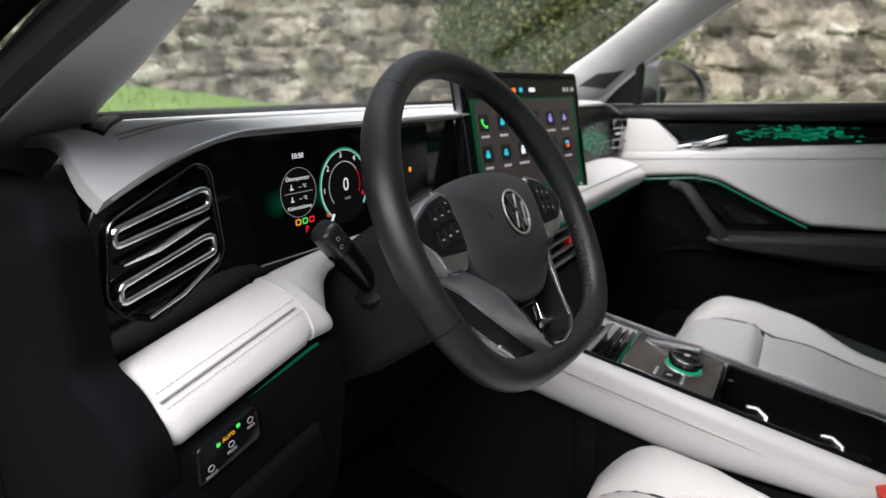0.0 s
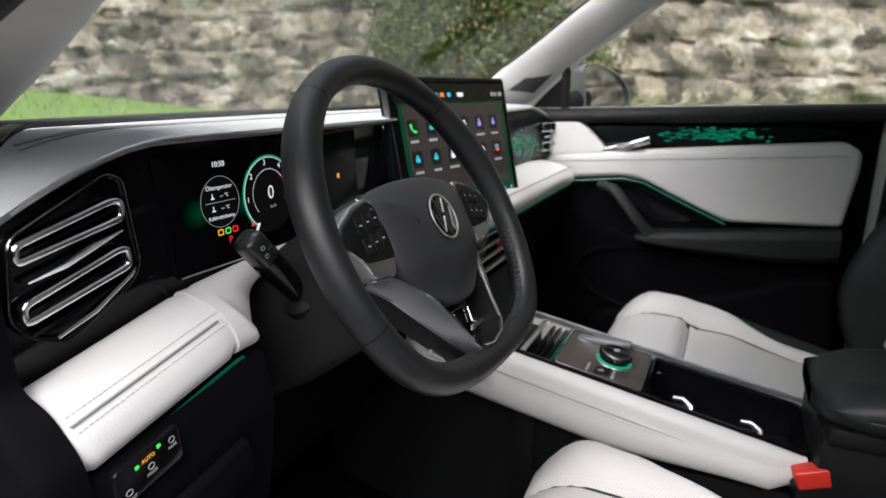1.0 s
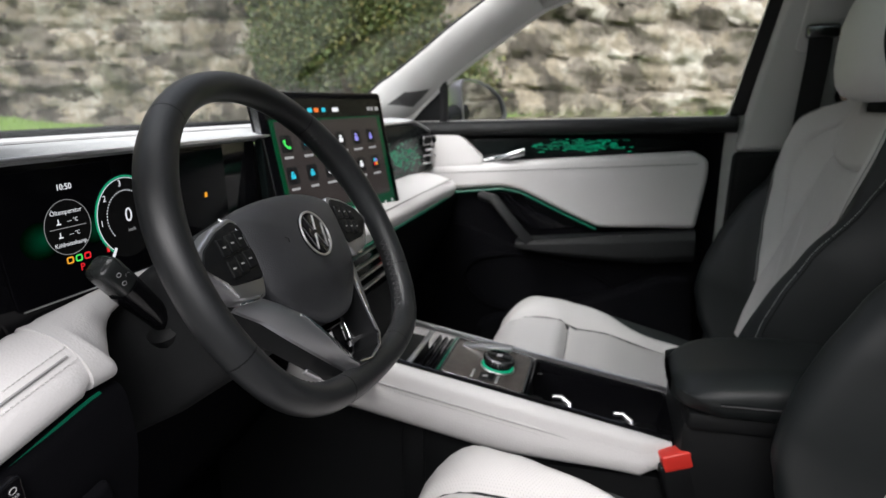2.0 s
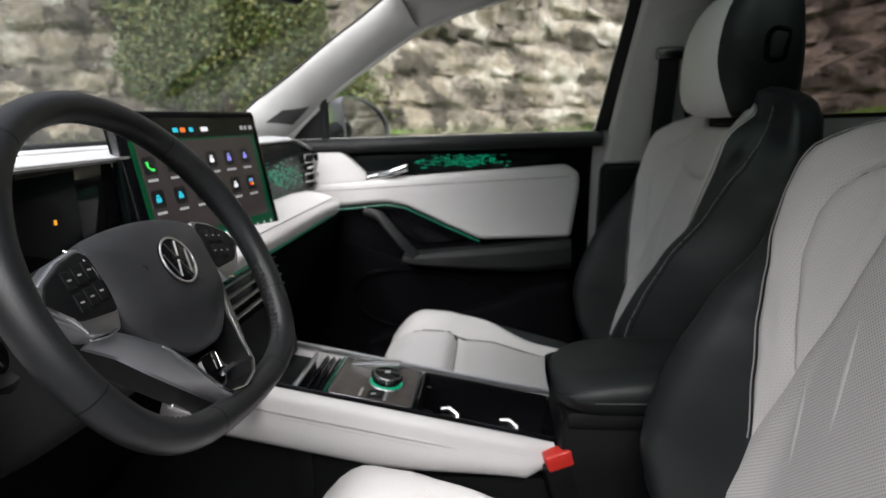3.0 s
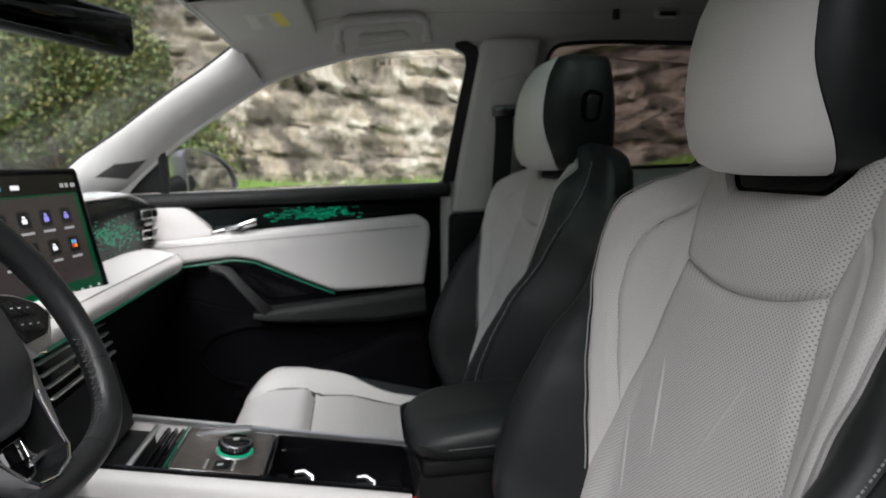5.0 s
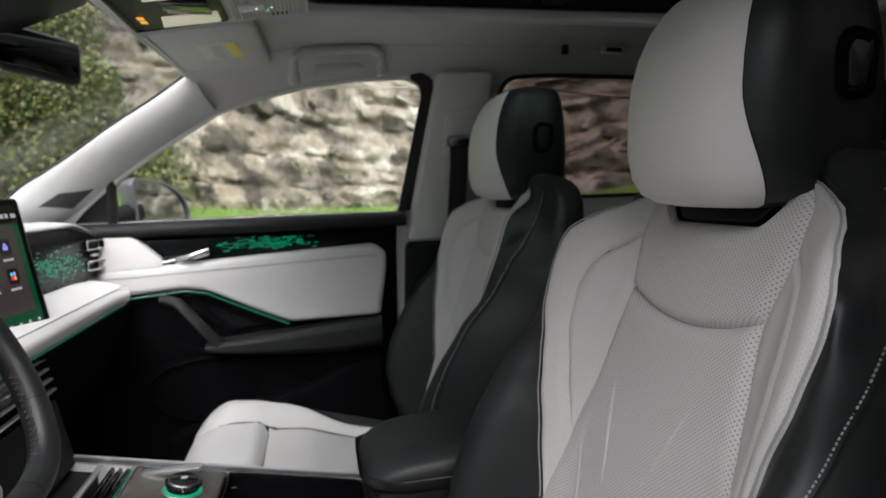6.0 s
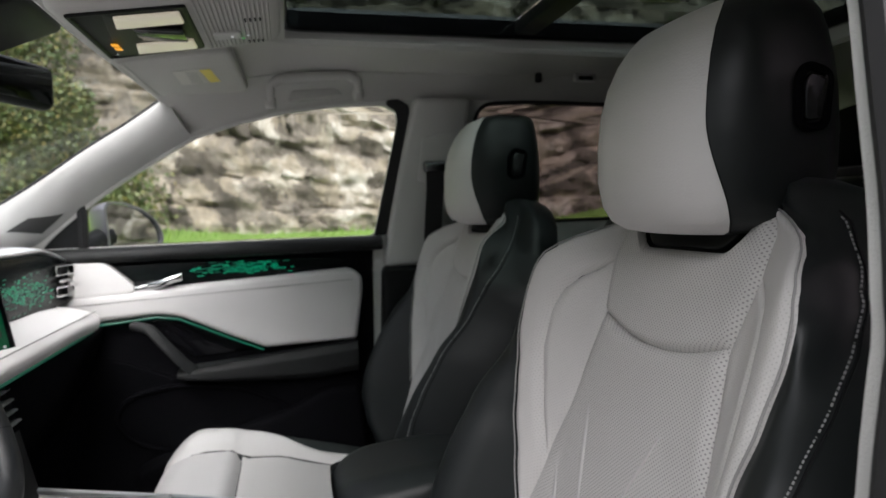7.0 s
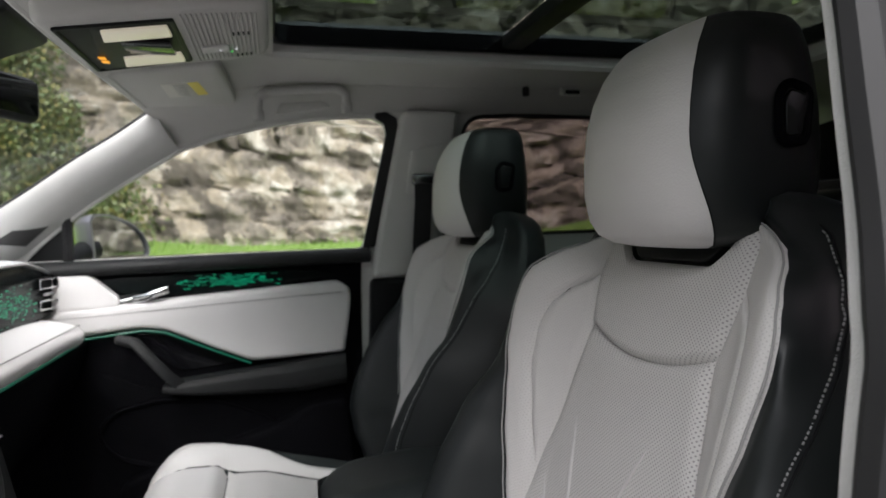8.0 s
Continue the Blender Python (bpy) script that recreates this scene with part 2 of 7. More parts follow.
def plate(poly, at, depth, bev=0.003, seg=3):
    """A slab: its outline in the plane of at(a, b, h), raised from h = 0 to depth, with a rounded front edge."""
    rings = [[at(a, b, 0) for a, b in poly]]
    for i in range(seg + 1):
        w = math.pi / 2 * i / seg
        q = inset(poly, bev * (1 - math.cos(w)))
        rings.append([at(a, b, depth - bev + bev * math.sin(w)) for a, b in q])
    v, f = loft(rings, caps=False)
    n = len(poly)
    o = n * (len(rings) - 1)
    for base, ring in ((0, poly), (o, q)):
        f += [tuple(base + k for k in tri) for tri in tessellate_polygon([[Vector((a, b, 0)) for a, b in ring]])]
    return v, f


def ring_plate(outer, inner, at, depth, bev=0.002):
    """A frame between two outlines with the same number of points."""
    rings = [[at(a, b, 0) for a, b in outer], [at(a, b, depth - bev) for a, b in outer],
             [at(a, b, depth) for a, b in inset(outer, bev)], [at(a, b, depth) for a, b in inset(inner, -bev)],
             [at(a, b, depth - bev) for a, b in inner], [at(a, b, 0) for a, b in inner]]
    v, f = loft(rings, caps=False)
    n, o = len(outer), 5 * len(outer)
    f += [(o + j, o + (j + 1) % n, (j + 1) % n, j) for j in range(n)]
    return v, f


def patch(fn, nu, nv, back=None):
    """A sheet fn(s, t) over the unit square; with back, a second sheet closes it to a solid."""
    pts = [[Vector(fn(i / nu, j / nv)) for i in range(nu + 1)] for j in range(nv + 1)]
    v = [tuple(p) for r in pts for p in r]
    w = nu + 1
    f = [(j * w + i, j * w + i + 1, (j + 1) * w + i + 1, (j + 1) * w + i) for j in range(nv) for i in range(nu)]
    if back is not None:
        o = len(v)
        v += [tuple(p + Vector(back)) for r in pts for p in r]
        f += [tuple(k + o for k in reversed(q)) for q in f]
        edge = [i for i in range(w)] + [j * w + nu for j in range(1, nv + 1)] + [nv * w + i for i in range(nu - 1, -1, -1)] + [j * w for j in range(nv - 1, 0, -1)]
        f += [(edge[i], edge[(i + 1) % len(edge)], edge[(i + 1) % len(edge)] + o, edge[i] + o) for i in range(len(edge))]
    return v, f


def writing(name, body, size, m, mat, parent, align='CENTER', label=""):
    cu = bpy.data.curves.new(name, 'FONT')
    cu.body, cu.size, cu.align_x, cu.align_y = body, size, align, 'CENTER'
    cu.extrude = 0.0002
    cu.resolution_u = 3
    tmp = new("lettering_source", cu)
    bpy.context.view_layer.update()
    me = bpy.data.meshes.new_from_object(tmp)
    bpy.data.objects.remove(tmp)
    bpy.data.curves.remove(cu)
    me.materials.clear()
    me.materials.append(mat)
    base = Vector(parent.get("base", (0, 0, 0)))
    me.transform(Matrix.Translation(-base) @ m)
    ob = new(name, me)
    ob.parent = parent
    ob["base"] = tuple(base)
    if label:
        ob["label"] = label
    return ob


def plane_at(o, a, b, n):
    """A map from flat (a, b, height) to the world."""
    o, a, b, n = Vector(o), Vector(a).normalized(), Vector(b).normalized(), Vector(n).normalized()
    return lambda s, t, h=0.0: o + a * s + b * t + n * h


def plane_matrix(o, a, b):
    a, b = Vector(a).normalized(), Vector(b).normalized()
    n = a.cross(b)
    return Matrix(((a.x, b.x, n.x, o[0]), (a.y, b.y, n.y, o[1]), (a.z, b.z, n.z, o[2]), (0, 0, 0, 1)))

# ---- outdoors ----


def bank(x, y):
    """Height of the ground: level under the car, a grassy bank up to the foot of the wall."""
    if y < 1:
        gap = 6.6 - x
    else:
        gap = 7.5 - math.hypot(x + 0.9, y - 1) if x > -0.9 else 8.5 - y
    rise = 0.87 + 0.16 * smooth_step(1, 4, y) + 0.36 * smooth_step(5.0, 7.4, y) + 0.15 * smooth_step(0.3, -1.8, y) + 0.20 * smooth_step(-3.4, -5.2, y)
    return rise * (1 - smooth_step(0.3, 4.5, gap))


def build_ground():
    xs = [-900, -300, -90, -30, -12] + [-8 + 0.5 * i for i in range(41)] + [18, 40, 120, 400, 900]
    ys = [-900, -300, -90, -30, -16] + [-12 + 0.5 * i for i in range(57)] + [22, 45, 130, 400, 900]
    v = [(x, y, bank(x, y) + 0.02 * noise.noise(Vector((x, y, 0)) * 0.7)) for y in ys for x in xs]
    w = len(xs)
    f = [(j * w + i, j * w + i + 1, (j + 1) * w + i + 1, (j + 1) * w + i) for j in range(len(ys) - 1) for i in range(w - 1)]
    m = material("grass_and_asphalt", (0.11, 0.19, 0.03), 0.9, grain=1.0, scale=60, vary=0.35, vscale=2.5)
    n, k = m.node_tree.nodes, m.node_tree.links
    geo, sep, mr = n.new("ShaderNodeNewGeometry"), n.new("ShaderNodeSeparateXYZ"), n.new("ShaderNodeMapRange")
    mr.inputs["From Min"].default_value, mr.inputs["From Max"].default_value = 0.04, 0.10
    k.new(geo.outputs["Position"], sep.inputs["Vector"])
    k.new(sep.outputs["Z"], mr.inputs["Value"])
    tar, mix = n.new("ShaderNodeTexNoise"), n.new("ShaderNodeMix")
    tar.inputs["Scale"].default_value, tar.inputs["Detail"].default_value = 40, 6
    ramp = n.new("ShaderNodeValToRGB")
    ramp.color_ramp.elements[0].color, ramp.color_ramp.elements[1].color = (0.10, 0.10, 0.10, 1), (0.30, 0.29, 0.28, 1)
    k.new(geo.outputs["Position"], tar.inputs["Vector"])
    k.new(tar.outputs["Fac"], ramp.inputs["Fac"])
    mix.data_type = 'RGBA'
    b = n["Principled BSDF"]
    k.new(b.inputs["Base Color"].links[0].from_socket, mix.inputs["B"])
    k.new(ramp.outputs["Color"], mix.inputs["A"])
    k.new(mr.outputs["Result"], mix.inputs["Factor"])
    k.new(mix.outputs["Result"], b.inputs["Base Color"])
    return tagged(link_mesh("ground", v, f, m), "pale gravelled hardstanding and a bright green grass bank", "ground", kind="structure")


def rock_material():
    m = material("weathered_limestone", (0.3, 0.28, 0.25), 0.9)
    n, k = m.node_tree.nodes, m.node_tree.links
    b = n["Principled BSDF"]
    big = n.new("ShaderNodeTexNoise")
    big.inputs["Scale"].default_value, big.inputs["Detail"].default_value = 2.4, 10
    big.inputs["Roughness"].default_value = 0.74
    fine = n.new("ShaderNodeTexNoise")
    fine.inputs["Scale"].default_value, fine.inputs["Detail"].default_value = 12, 10
    fine.inputs["Roughness"].default_value = 0.7
    info = n.new("ShaderNodeObjectInfo")
    isl = n.new("ShaderNodeNewGeometry")
    for t in (big, fine):
        k.new(isl.outputs["Position"], t.inputs["Vector"])
    add = n.new("ShaderNodeMath")
    add.operation = 'MULTIPLY_ADD'
    add.inputs[1].default_value, add.inputs[2].default_value = 0.16, -0.08
    both = n.new("ShaderNodeMath")
    both.operation = 'FRACT'
    plus = n.new("ShaderNodeMath")
    k.new(isl.outputs["Random Per Island"], plus.inputs[0])
    k.new(info.outputs["Random"], plus.inputs[1])
    k.new(plus.outputs[0], both.inputs[0])
    k.new(both.outputs[0], add.inputs[0])
    warp = n.new("ShaderNodeVectorMath")
    warp.operation = 'MULTIPLY_ADD'
    warp.inputs[1].default_value = (0.35, 0.35, 0.35)
    k.new(fine.outputs["Color"], warp.inputs[0])
    k.new(isl.outputs["Position"], warp.inputs[2])
    flat = n.new("ShaderNodeVectorMath")
    flat.operation = 'MULTIPLY'
    flat.inputs[1].default_value = (1.0, 1.0, 1.1)
    k.new(warp.outputs["Vector"], flat.inputs[0])
    cell = n.new("ShaderNodeTexVoronoi")
    cell.inputs["Scale"].default_value = 3.6
    k.new(flat.outputs["Vector"], cell.inputs["Vector"])
    pick = n.new("ShaderNodeSeparateColor")
    k.new(cell.outputs["Color"], pick.inputs["Color"])
    blend = n.new("ShaderNodeMix")
    blend.inputs["Factor"].default_value = 0.30
    k.new(big.outputs["Fac"], blend.inputs["A"])
    k.new(pick.outputs["Red"], blend.inputs["B"])
    s1 = n.new("ShaderNodeMath")
    k.new(blend.outputs["Result"], s1.inputs[0])
    k.new(add.outputs[0], s1.inputs[1])
    ramp = n.new("ShaderNodeValToRGB")
    e = ramp.color_ramp.elements
    e[0].position, e[0].color = 0.30, (0.055, 0.048, 0.038, 1)
    e[1].position, e[1].color = 0.76, (0.60, 0.575, 0.52, 1)
    for p, c in ((0.40, (0.105, 0.090, 0.069, 1)), (0.47, (0.20, 0.177, 0.145, 1)), (0.55, (0.26, 0.220, 0.160, 1)), (0.63, (0.37, 0.335, 0.275, 1))):
        q = e.new(p)
        q.color = c
    k.new(s1.outputs[0], ramp.inputs["Fac"])
    mix = n.new("ShaderNodeMix")
    mix.data_type, mix.blend_type = 'RGBA', 'OVERLAY'
    mix.inputs["Factor"].default_value = 0.75
    k.new(ramp.outputs["Color"], mix.inputs["A"])
    k.new(fine.outputs["Fac"], mix.inputs["B"])
    moss = n.new("ShaderNodeTexNoise")
    moss.inputs["Scale"].default_value, moss.inputs["Detail"].default_value = 0.9, 7
    k.new(isl.outputs["Position"], moss.inputs["Vector"])
    mr = n.new("ShaderNodeMapRange")
    mr.inputs["From Min"].default_value, mr.inputs["From Max"].default_value = 0.6, 0.72
    mr.inputs["To Max"].default_value = 0.45
    k.new(moss.outputs["Fac"], mr.inputs["Value"])
    mm = n.new("ShaderNodeMix")
    mm.data_type = 'RGBA'
    mm.inputs["B"].default_value = (0.10, 0.13, 0.05, 1)
    k.new(mr.outputs["Result"], mm.inputs["Factor"])
    k.new(mix.outputs["Result"], mm.inputs["A"])
    k.new(mm.outputs["Result"], b.inputs["Base Color"])
    bp = n.new("ShaderNodeBump")
    bp.inputs["Strength"].default_value, bp.inputs["Distance"].default_value = 1.0, 0.05
    k.new(fine.outputs["Fac"], bp.inputs["Height"])
    k.new(bp.outputs["Normal"], b.inputs["Normal"])
    return m


ROCK = rock_material()


def wall_line(s):
    """Foot of the rock wall in plan, by its length s: along the side, then curving across the front."""
    if s < 12:
        return Vector((6.6, -11 + s)), Vector((-1, 0))
    a = (s - 12) / 7.5
    if a < math.pi / 2.6:
        return Vector((6.6 - 7.5 * (1 - math.cos(a)), 1 + 7.5 * math.sin(a))), Vector((-math.cos(a), -math.sin(a)))
    a0 = math.pi / 2.6
    p, d = Vector((6.6 - 7.5 * (1 - math.cos(a0)), 1 + 7.5 * math.sin(a0))), Vector((-math.sin(a0), math.cos(a0)))
    return p + d * (s - 12 - 7.5 * a0), Vector((-math.cos(a0), -math.sin(a0)))


def wall_point(s, z, out):
    p, n = wall_line(s)
    q = p + n * out
    return Vector((q.x, q.y, z))


def chance(a, b, c=0):
    """A steady random number for a block of the wall."""
    return random.Random(a * 7919 + b * 104729 + c * 1299709).random()


def beds(s, z, tall, wide, k):
    """One set of broken beds: how far the block at this place stands out, and its distance from the joints."""
    row = math.floor(z / tall)
    w = wide * (0.55 + 0.9 * chance(row, 3, k))
    along = s / w + 9 * chance(row, 5, k)
    col = math.floor(along)
    gap = min((z / tall - row) * tall, (row + 1 - z / tall) * tall, (along - col) * w, (col + 1 - along) * w)
    return chance(row, col, k), gap


def rough(s, z):
    p = Vector((s, z * 1.4, 3.3))
    s2 = s + 0.16 * noise.noise(p * 1.3) + 0.05 * noise.noise(p * 5)
    z2 = z + 0.16 * noise.noise(p * 0.6 + Vector((9, 0, 0))) + 0.04 * noise.noise(p * 4) + 0.05 * s
    big, g1 = beds(s2, z2, 0.34, 0.62, 1)
    small, g2 = beds(s2 + 3, z2 + 0.1, 0.13, 0.22, 2)
    return (0.20 * noise.noise(p * 0.5) + 0.07 * noise.noise(p * 1.6) + 0.11 * (big - 0.5) + 0.05 * (small - 0.5) + 0.06 * noise.noise(p * 3.5) + 0.05 * noise.noise(p * 8.0)
            - 0.05 * (1 - smooth_step(0.0, 0.06, g1)) - 0.02 * (1 - smooth_step(0.0, 0.03, g2)))


def build_rock_wall():
    ns, nz = 520, 160
    v = []
    for j in range(nz + 1):
        # Part above about 4.4 m is unseen, added to block the sky ahead.
        z = 0.2 + 6.3 * j / nz
        for i in range(ns + 1):
            s = 31 * i / ns
            v.append(wall_point(s, z, rough(s, z) - 0.10 * (z - 1)))
    w = ns + 1
    f = [(j * w + i, j * w + i + 1, (j + 1) * w + i + 1, (j + 1) * w + i) for j in range(nz) for i in range(ns)]
    o = len(v)
    v += [wall_point(31 * i / ns, 6.9, -3.0) for i in range(ns + 1)] + [wall_point(31 * i / ns, 0.0, -3.0) for i in range(ns + 1)]
    f += [(nz * w + i, nz * w + i + 1, o + i + 1, o + i) for i in range(ns)]
    f += [(o + i, o + i + 1, o + w + i + 1, o + w + i) for i in range(ns)]
    wall = link_mesh("rock_wall", v, f, ROCK, sharp=60)
    wall["base"] = (0, 0, 0)
    tagged(wall, "tall weathered limestone rock wall with rough layered stones", "wall", kind="structure")
    return wall


def stone_block(k):
    """Corners and faces of one weathered block about a unit across."""
    bm = bmesh.new()
    bmesh.ops.create_cube(bm, size=1)
    bmesh.ops.subdivide_edges(bm, edges=bm.edges[:], cuts=2, use_grid_fill=True)
    for q in bm.verts:
        c = q.co.copy()
        q.co = c.normalized() * 0.12 + c * 0.74 + 0.34 * Vector((noise.noise(c * 2 + Vector((k * 3.7, 5, 0))), noise.noise(c * 2 + Vector((k * 3.7, 0, 9))), noise.noise(c * 1.7 + Vector((k * 7.1, 0, 0)))))
    bm.verts.index_update()
    v, f = [q.co.copy() for q in bm.verts], [tuple(x.index for x in p.verts) for p in bm.faces]
    bm.free()
    return v, f


def build_stones(wall):
    """Stones of the wall in rough courses: the nearest ones singly, the rest joined."""
    rng = random.Random(5)
    kinds = [stone_block(k) for k in range(12)]
    meshes = []
    for v, f in kinds:
        me = bpy.data.meshes.new("stone")
        me.from_pydata([tuple(p) for p in v], [], f)
        me.materials.append(ROCK)
        me.polygons.foreach_set("use_smooth", [True] * len(me.polygons))
        meshes.append(me)
    rest_v, rest_f = [], []
    count, z = 0, 0.85
    while z < 4.4:
        h = rng.uniform(0.05, 0.15)
        s = 3.0 + rng.uniform(0, 0.5)
        while s < 28:
            w = rng.uniform(0.09, 0.34) * (0.7 + h * 2)
            if rng.random() < 0.22:
                q, n = wall_line(s + w / 2)
                zz = z + h / 2 + rng.uniform(-.03, .03)
                c = wall_point(s + w / 2, zz, rough(s + w / 2, zz) - 0.10 * (zz - 1) - rng.uniform(0.09, 0.15))
                m = Matrix.LocRotScale(c, Euler((rng.uniform(-.35, .35), rng.uniform(-.3, .3), math.atan2(n.y, n.x) + rng.uniform(-.4, .4))), (rng.uniform(0.16, 0.30), w * 1.12, h * 1.2))
                k = rng.randrange(12)
                if count < 300 and 9.0 < s < 15.5 and z < 3.6:
                    ob = new("stone", meshes[k])
                    ob.matrix_basis = m
                    ob.parent = wall
                    count += 1
                else:
                    o = len(rest_v)
                    rest_v += [m @ p for p in kinds[k][0]]
                    rest_f += [tuple(i + o for i in p) for p in kinds[k][1]]
            s += w
        z += h
    ob = link_mesh("rubble", rest_v, rest_f, ROCK, wall, sharp=70)
    tagged(ob, kind="stuff")


def leaf_cloud(name, centres, mat, label, count, size, seed):
    """One plant: a branching frame and many small bent leaves in uneven clumps."""
    rng = random.Random(seed)
    v, f = [], []
    for _ in range(count):
        c, r = centres[rng.randrange(len(centres))]
        d = Vector((rng.gauss(0, 1), rng.gauss(0, 1), rng.gauss(0, 1)))
        d = d.normalized() * r * rng.random() ** 0.45
        p = Vector(c) + Vector((d.x * 0.6, d.y, d.z))
        a = Vector((rng.gauss(0, 1), rng.gauss(0, 1), rng.gauss(0, 1) - 0.3)).normalized()
        b = a.cross(Vector((rng.gauss(0, 1), rng.gauss(0, 1), rng.gauss(0, 1)))).normalized()
        l, w = size * rng.uniform(0.6, 1.3), size * rng.uniform(0.3, 0.5)
        n = a.cross(b) * w * 0.35
        o = len(v)
        v += [p, p + a * l * 0.5 + b * w + n, p + a * l, p + a * l * 0.5 - b * w + n]
        f += [(o, o + 1, o + 2), (o, o + 2, o + 3)]
    return v, f


def leaf_material(name, lo, hi):
    m = material(name, lo, 0.6)
    n, k = m.node_tree.nodes, m.node_tree.links
    g = n.new("ShaderNodeNewGeometry")
    r = n.new("ShaderNodeValToRGB")
    r.color_ramp.elements[0].color = (*lo, 1)
    r.color_ramp.elements[1].color = (*hi, 1)
    q = r.color_ramp.elements.new(0.8)
    q.color = ((lo[0] + hi[0]) / 2.2, (lo[1] + hi[1]) / 2, (lo[2] + hi[2]) / 2, 1)
    k.new(g.outputs["Random Per Island"], r.inputs["Fac"])
    k.new(r.outputs["Color"], n["Principled BSDF"].inputs["Base Color"])
    return m


LEAF = leaf_material("bush_leaves", (0.045, 0.082, 0.022), (0.19, 0.16, 0.045))
LEAF_DARK = leaf_material("ivy_leaves", (0.03, 0.065, 0.02), (0.10, 0.14, 0.04))
BARK = material("bark", (0.09, 0.065, 0.045), 0.9, grain=1.0, scale=80, vary=0.3)


def bush(s0, s1, z0, z1, count, seed, label, mat, name="bush", root=None):
    """A shrub hanging in front of the rock between two stations of the wall."""
    rng = random.Random(seed)
    foot = wall_point((s0 + s1) / 2, bank(*wall_point((s0 + s1) / 2, 0, 0.3).xy), 0.35)
    if root is not None:
        foot = wall_point((s0 + s1) / 2, root, -0.1)
    t = thing(name, foot, label, "bush")
    centres, stems = [], []
    for _ in range(30):
        s, z = rng.uniform(s0, s1), rng.uniform(z0, z1)
        c = wall_point(s, z, 0.35 + rng.uniform(0, 0.35))
        centres.append((c, rng.uniform(0.28, 0.6)))
        mid = foot.lerp(c, 0.5) + Vector((rng.uniform(-.15, .15), rng.uniform(-.15, .15), 0.1))
        stems.append(tube([foot, mid, c], [0.022, 0.014, 0.006], 5))
    v, f = join(*stems)
    link_mesh("stem", v, f, BARK, t)
    v, f = leaf_cloud(name, centres, mat, label, count, 0.050, seed)
    link_mesh("foliage", v, f, mat, t, sharp=180)
    return t


def grass_tufts():
    rng = random.Random(11)
    v, f = [], []
    for _ in range(9000):
        s = rng.uniform(6, 25)
        p = wall_point(s, 0, rng.uniform(0.15, 2.6))
        p.z = bank(p.x, p.y) - 0.01
        a = rng.uniform(0, 6.28)
        h, w = rng.uniform(0.04, 0.10), 0.006
        d = Vector((math.cos(a), math.sin(a), 0))
        o = len(v)
        v += [p - d * w, p + d * w, p + Vector((d.y, -d.x, 0)) * h * 0.4 + Vector((0, 0, h))]
        f.append((o, o + 1, o + 2))
    m = leaf_material("grass_blades", (0.10, 0.20, 0.025), (0.22, 0.30, 0.05))
    return tagged(link_mesh("grass", v, f, m, sharp=180), "short bright green grass at the foot of the wall", "grass", kind="stuff")


def build_far_side():
    """Unseen dark walls added behind the camera, closing the place against low sky light."""
    m = material("dark_backdrop", (0.04, 0.048, 0.03), 0.9, grain=1.0, scale=30, vary=0.4, vscale=1.5)
    for nm, c, size in (("wall_west", (-5.6, 0, 1.8), (0.5, 34, 3.6)), ("wall_south", (0, -12.5, 2.2), (22, 0.5, 4.4))):
        v, f = rbox(c, size, 0.1)
        tagged(link_mesh(nm, v, f, m), "plain dark green wall added out of view against low sky", "hedge", kind="structure")


build_ground()
build_far_side()
rock_wall = build_rock_wall()
bush(12.6, 14.9, 1.5, 4.3, 62000, 3, "large green shrub with yellowing leaves against the rock", LEAF)
bush(12.05, 12.4, 1.0, 1.25, 3200, 17, "low green shrub at the foot of the rock wall", LEAF)
bush(15.2, 16.8, 3.0, 4.4, 4000, 8, "overhanging green and rust-coloured shrub on the wall", LEAF, root=3.9)
bush(4.6, 5.9, 1.7, 3.4, 2600, 21, "dark ivy-covered shrub beside the rock wall", LEAF_DARK)
bush(19.6, 20.1, 2.2, 2.7, 260, 31, "small fern growing out of the rock", LEAF_DARK, "fern", root=2.45)
grass_tufts()

# ---- the car's shell ----


def side_x(z):
    """Inner face of the body side: upright to the belt line, leaning in above it."""
    return 0.72 - 0.30 * max(0.0, z - 1.14)


def side_map(sign):
    return lambda y, z, h=0.0: Vector((sign * (side_x(z) + h), y, z))


def roof_z(x, y):
    z = 1.552 - 0.022 * (abs(x) / 0.6) ** 4 - 0.062 * smooth_step(-0.42, -0.03, y) - 0.05 * smooth_step(-1.2, -2.0, y)
    return z


def fill_with_hole(outer, holes, at, thick, name, mat, parent=None, label="", hole_mat=None):
    """A panel with openings right through it, extruded by thick."""
    bm = bmesh.new()
    loops = []
    for poly in [outer] + holes:
        vs = [bm.verts.new(at(a, b, 0)) for a, b in poly]
        loops.append([bm.edges.new((vs[i], vs[(i + 1) % len(vs)])) for i in range(len(vs))])
    bmesh.ops.triangle_fill(bm, use_beauty=True, use_dissolve=False, edges=[e for l in loops for e in l])
    bm.verts.index_update()
    v = [tuple(q.co) for q in bm.verts]
    f = [tuple(q.index for q in p.verts) for p in bm.faces]
    bm.free()
    o = len(v)
    flat = [p for poly in [outer] + holes for p in poly]
    v += [tuple(at(a, b, thick)) for a, b in flat]
    f += [tuple(i + o for i in reversed(p)) for p in f]
    k = 0
    for poly in [outer] + holes:
        m = len(poly)
        f += [(k + i, k + (i + 1) % m, k + (i + 1) % m + o, k + i + o) for i in range(m)]
        k += m
    return link_mesh(name, v, f, mat, parent, label, sharp=35)


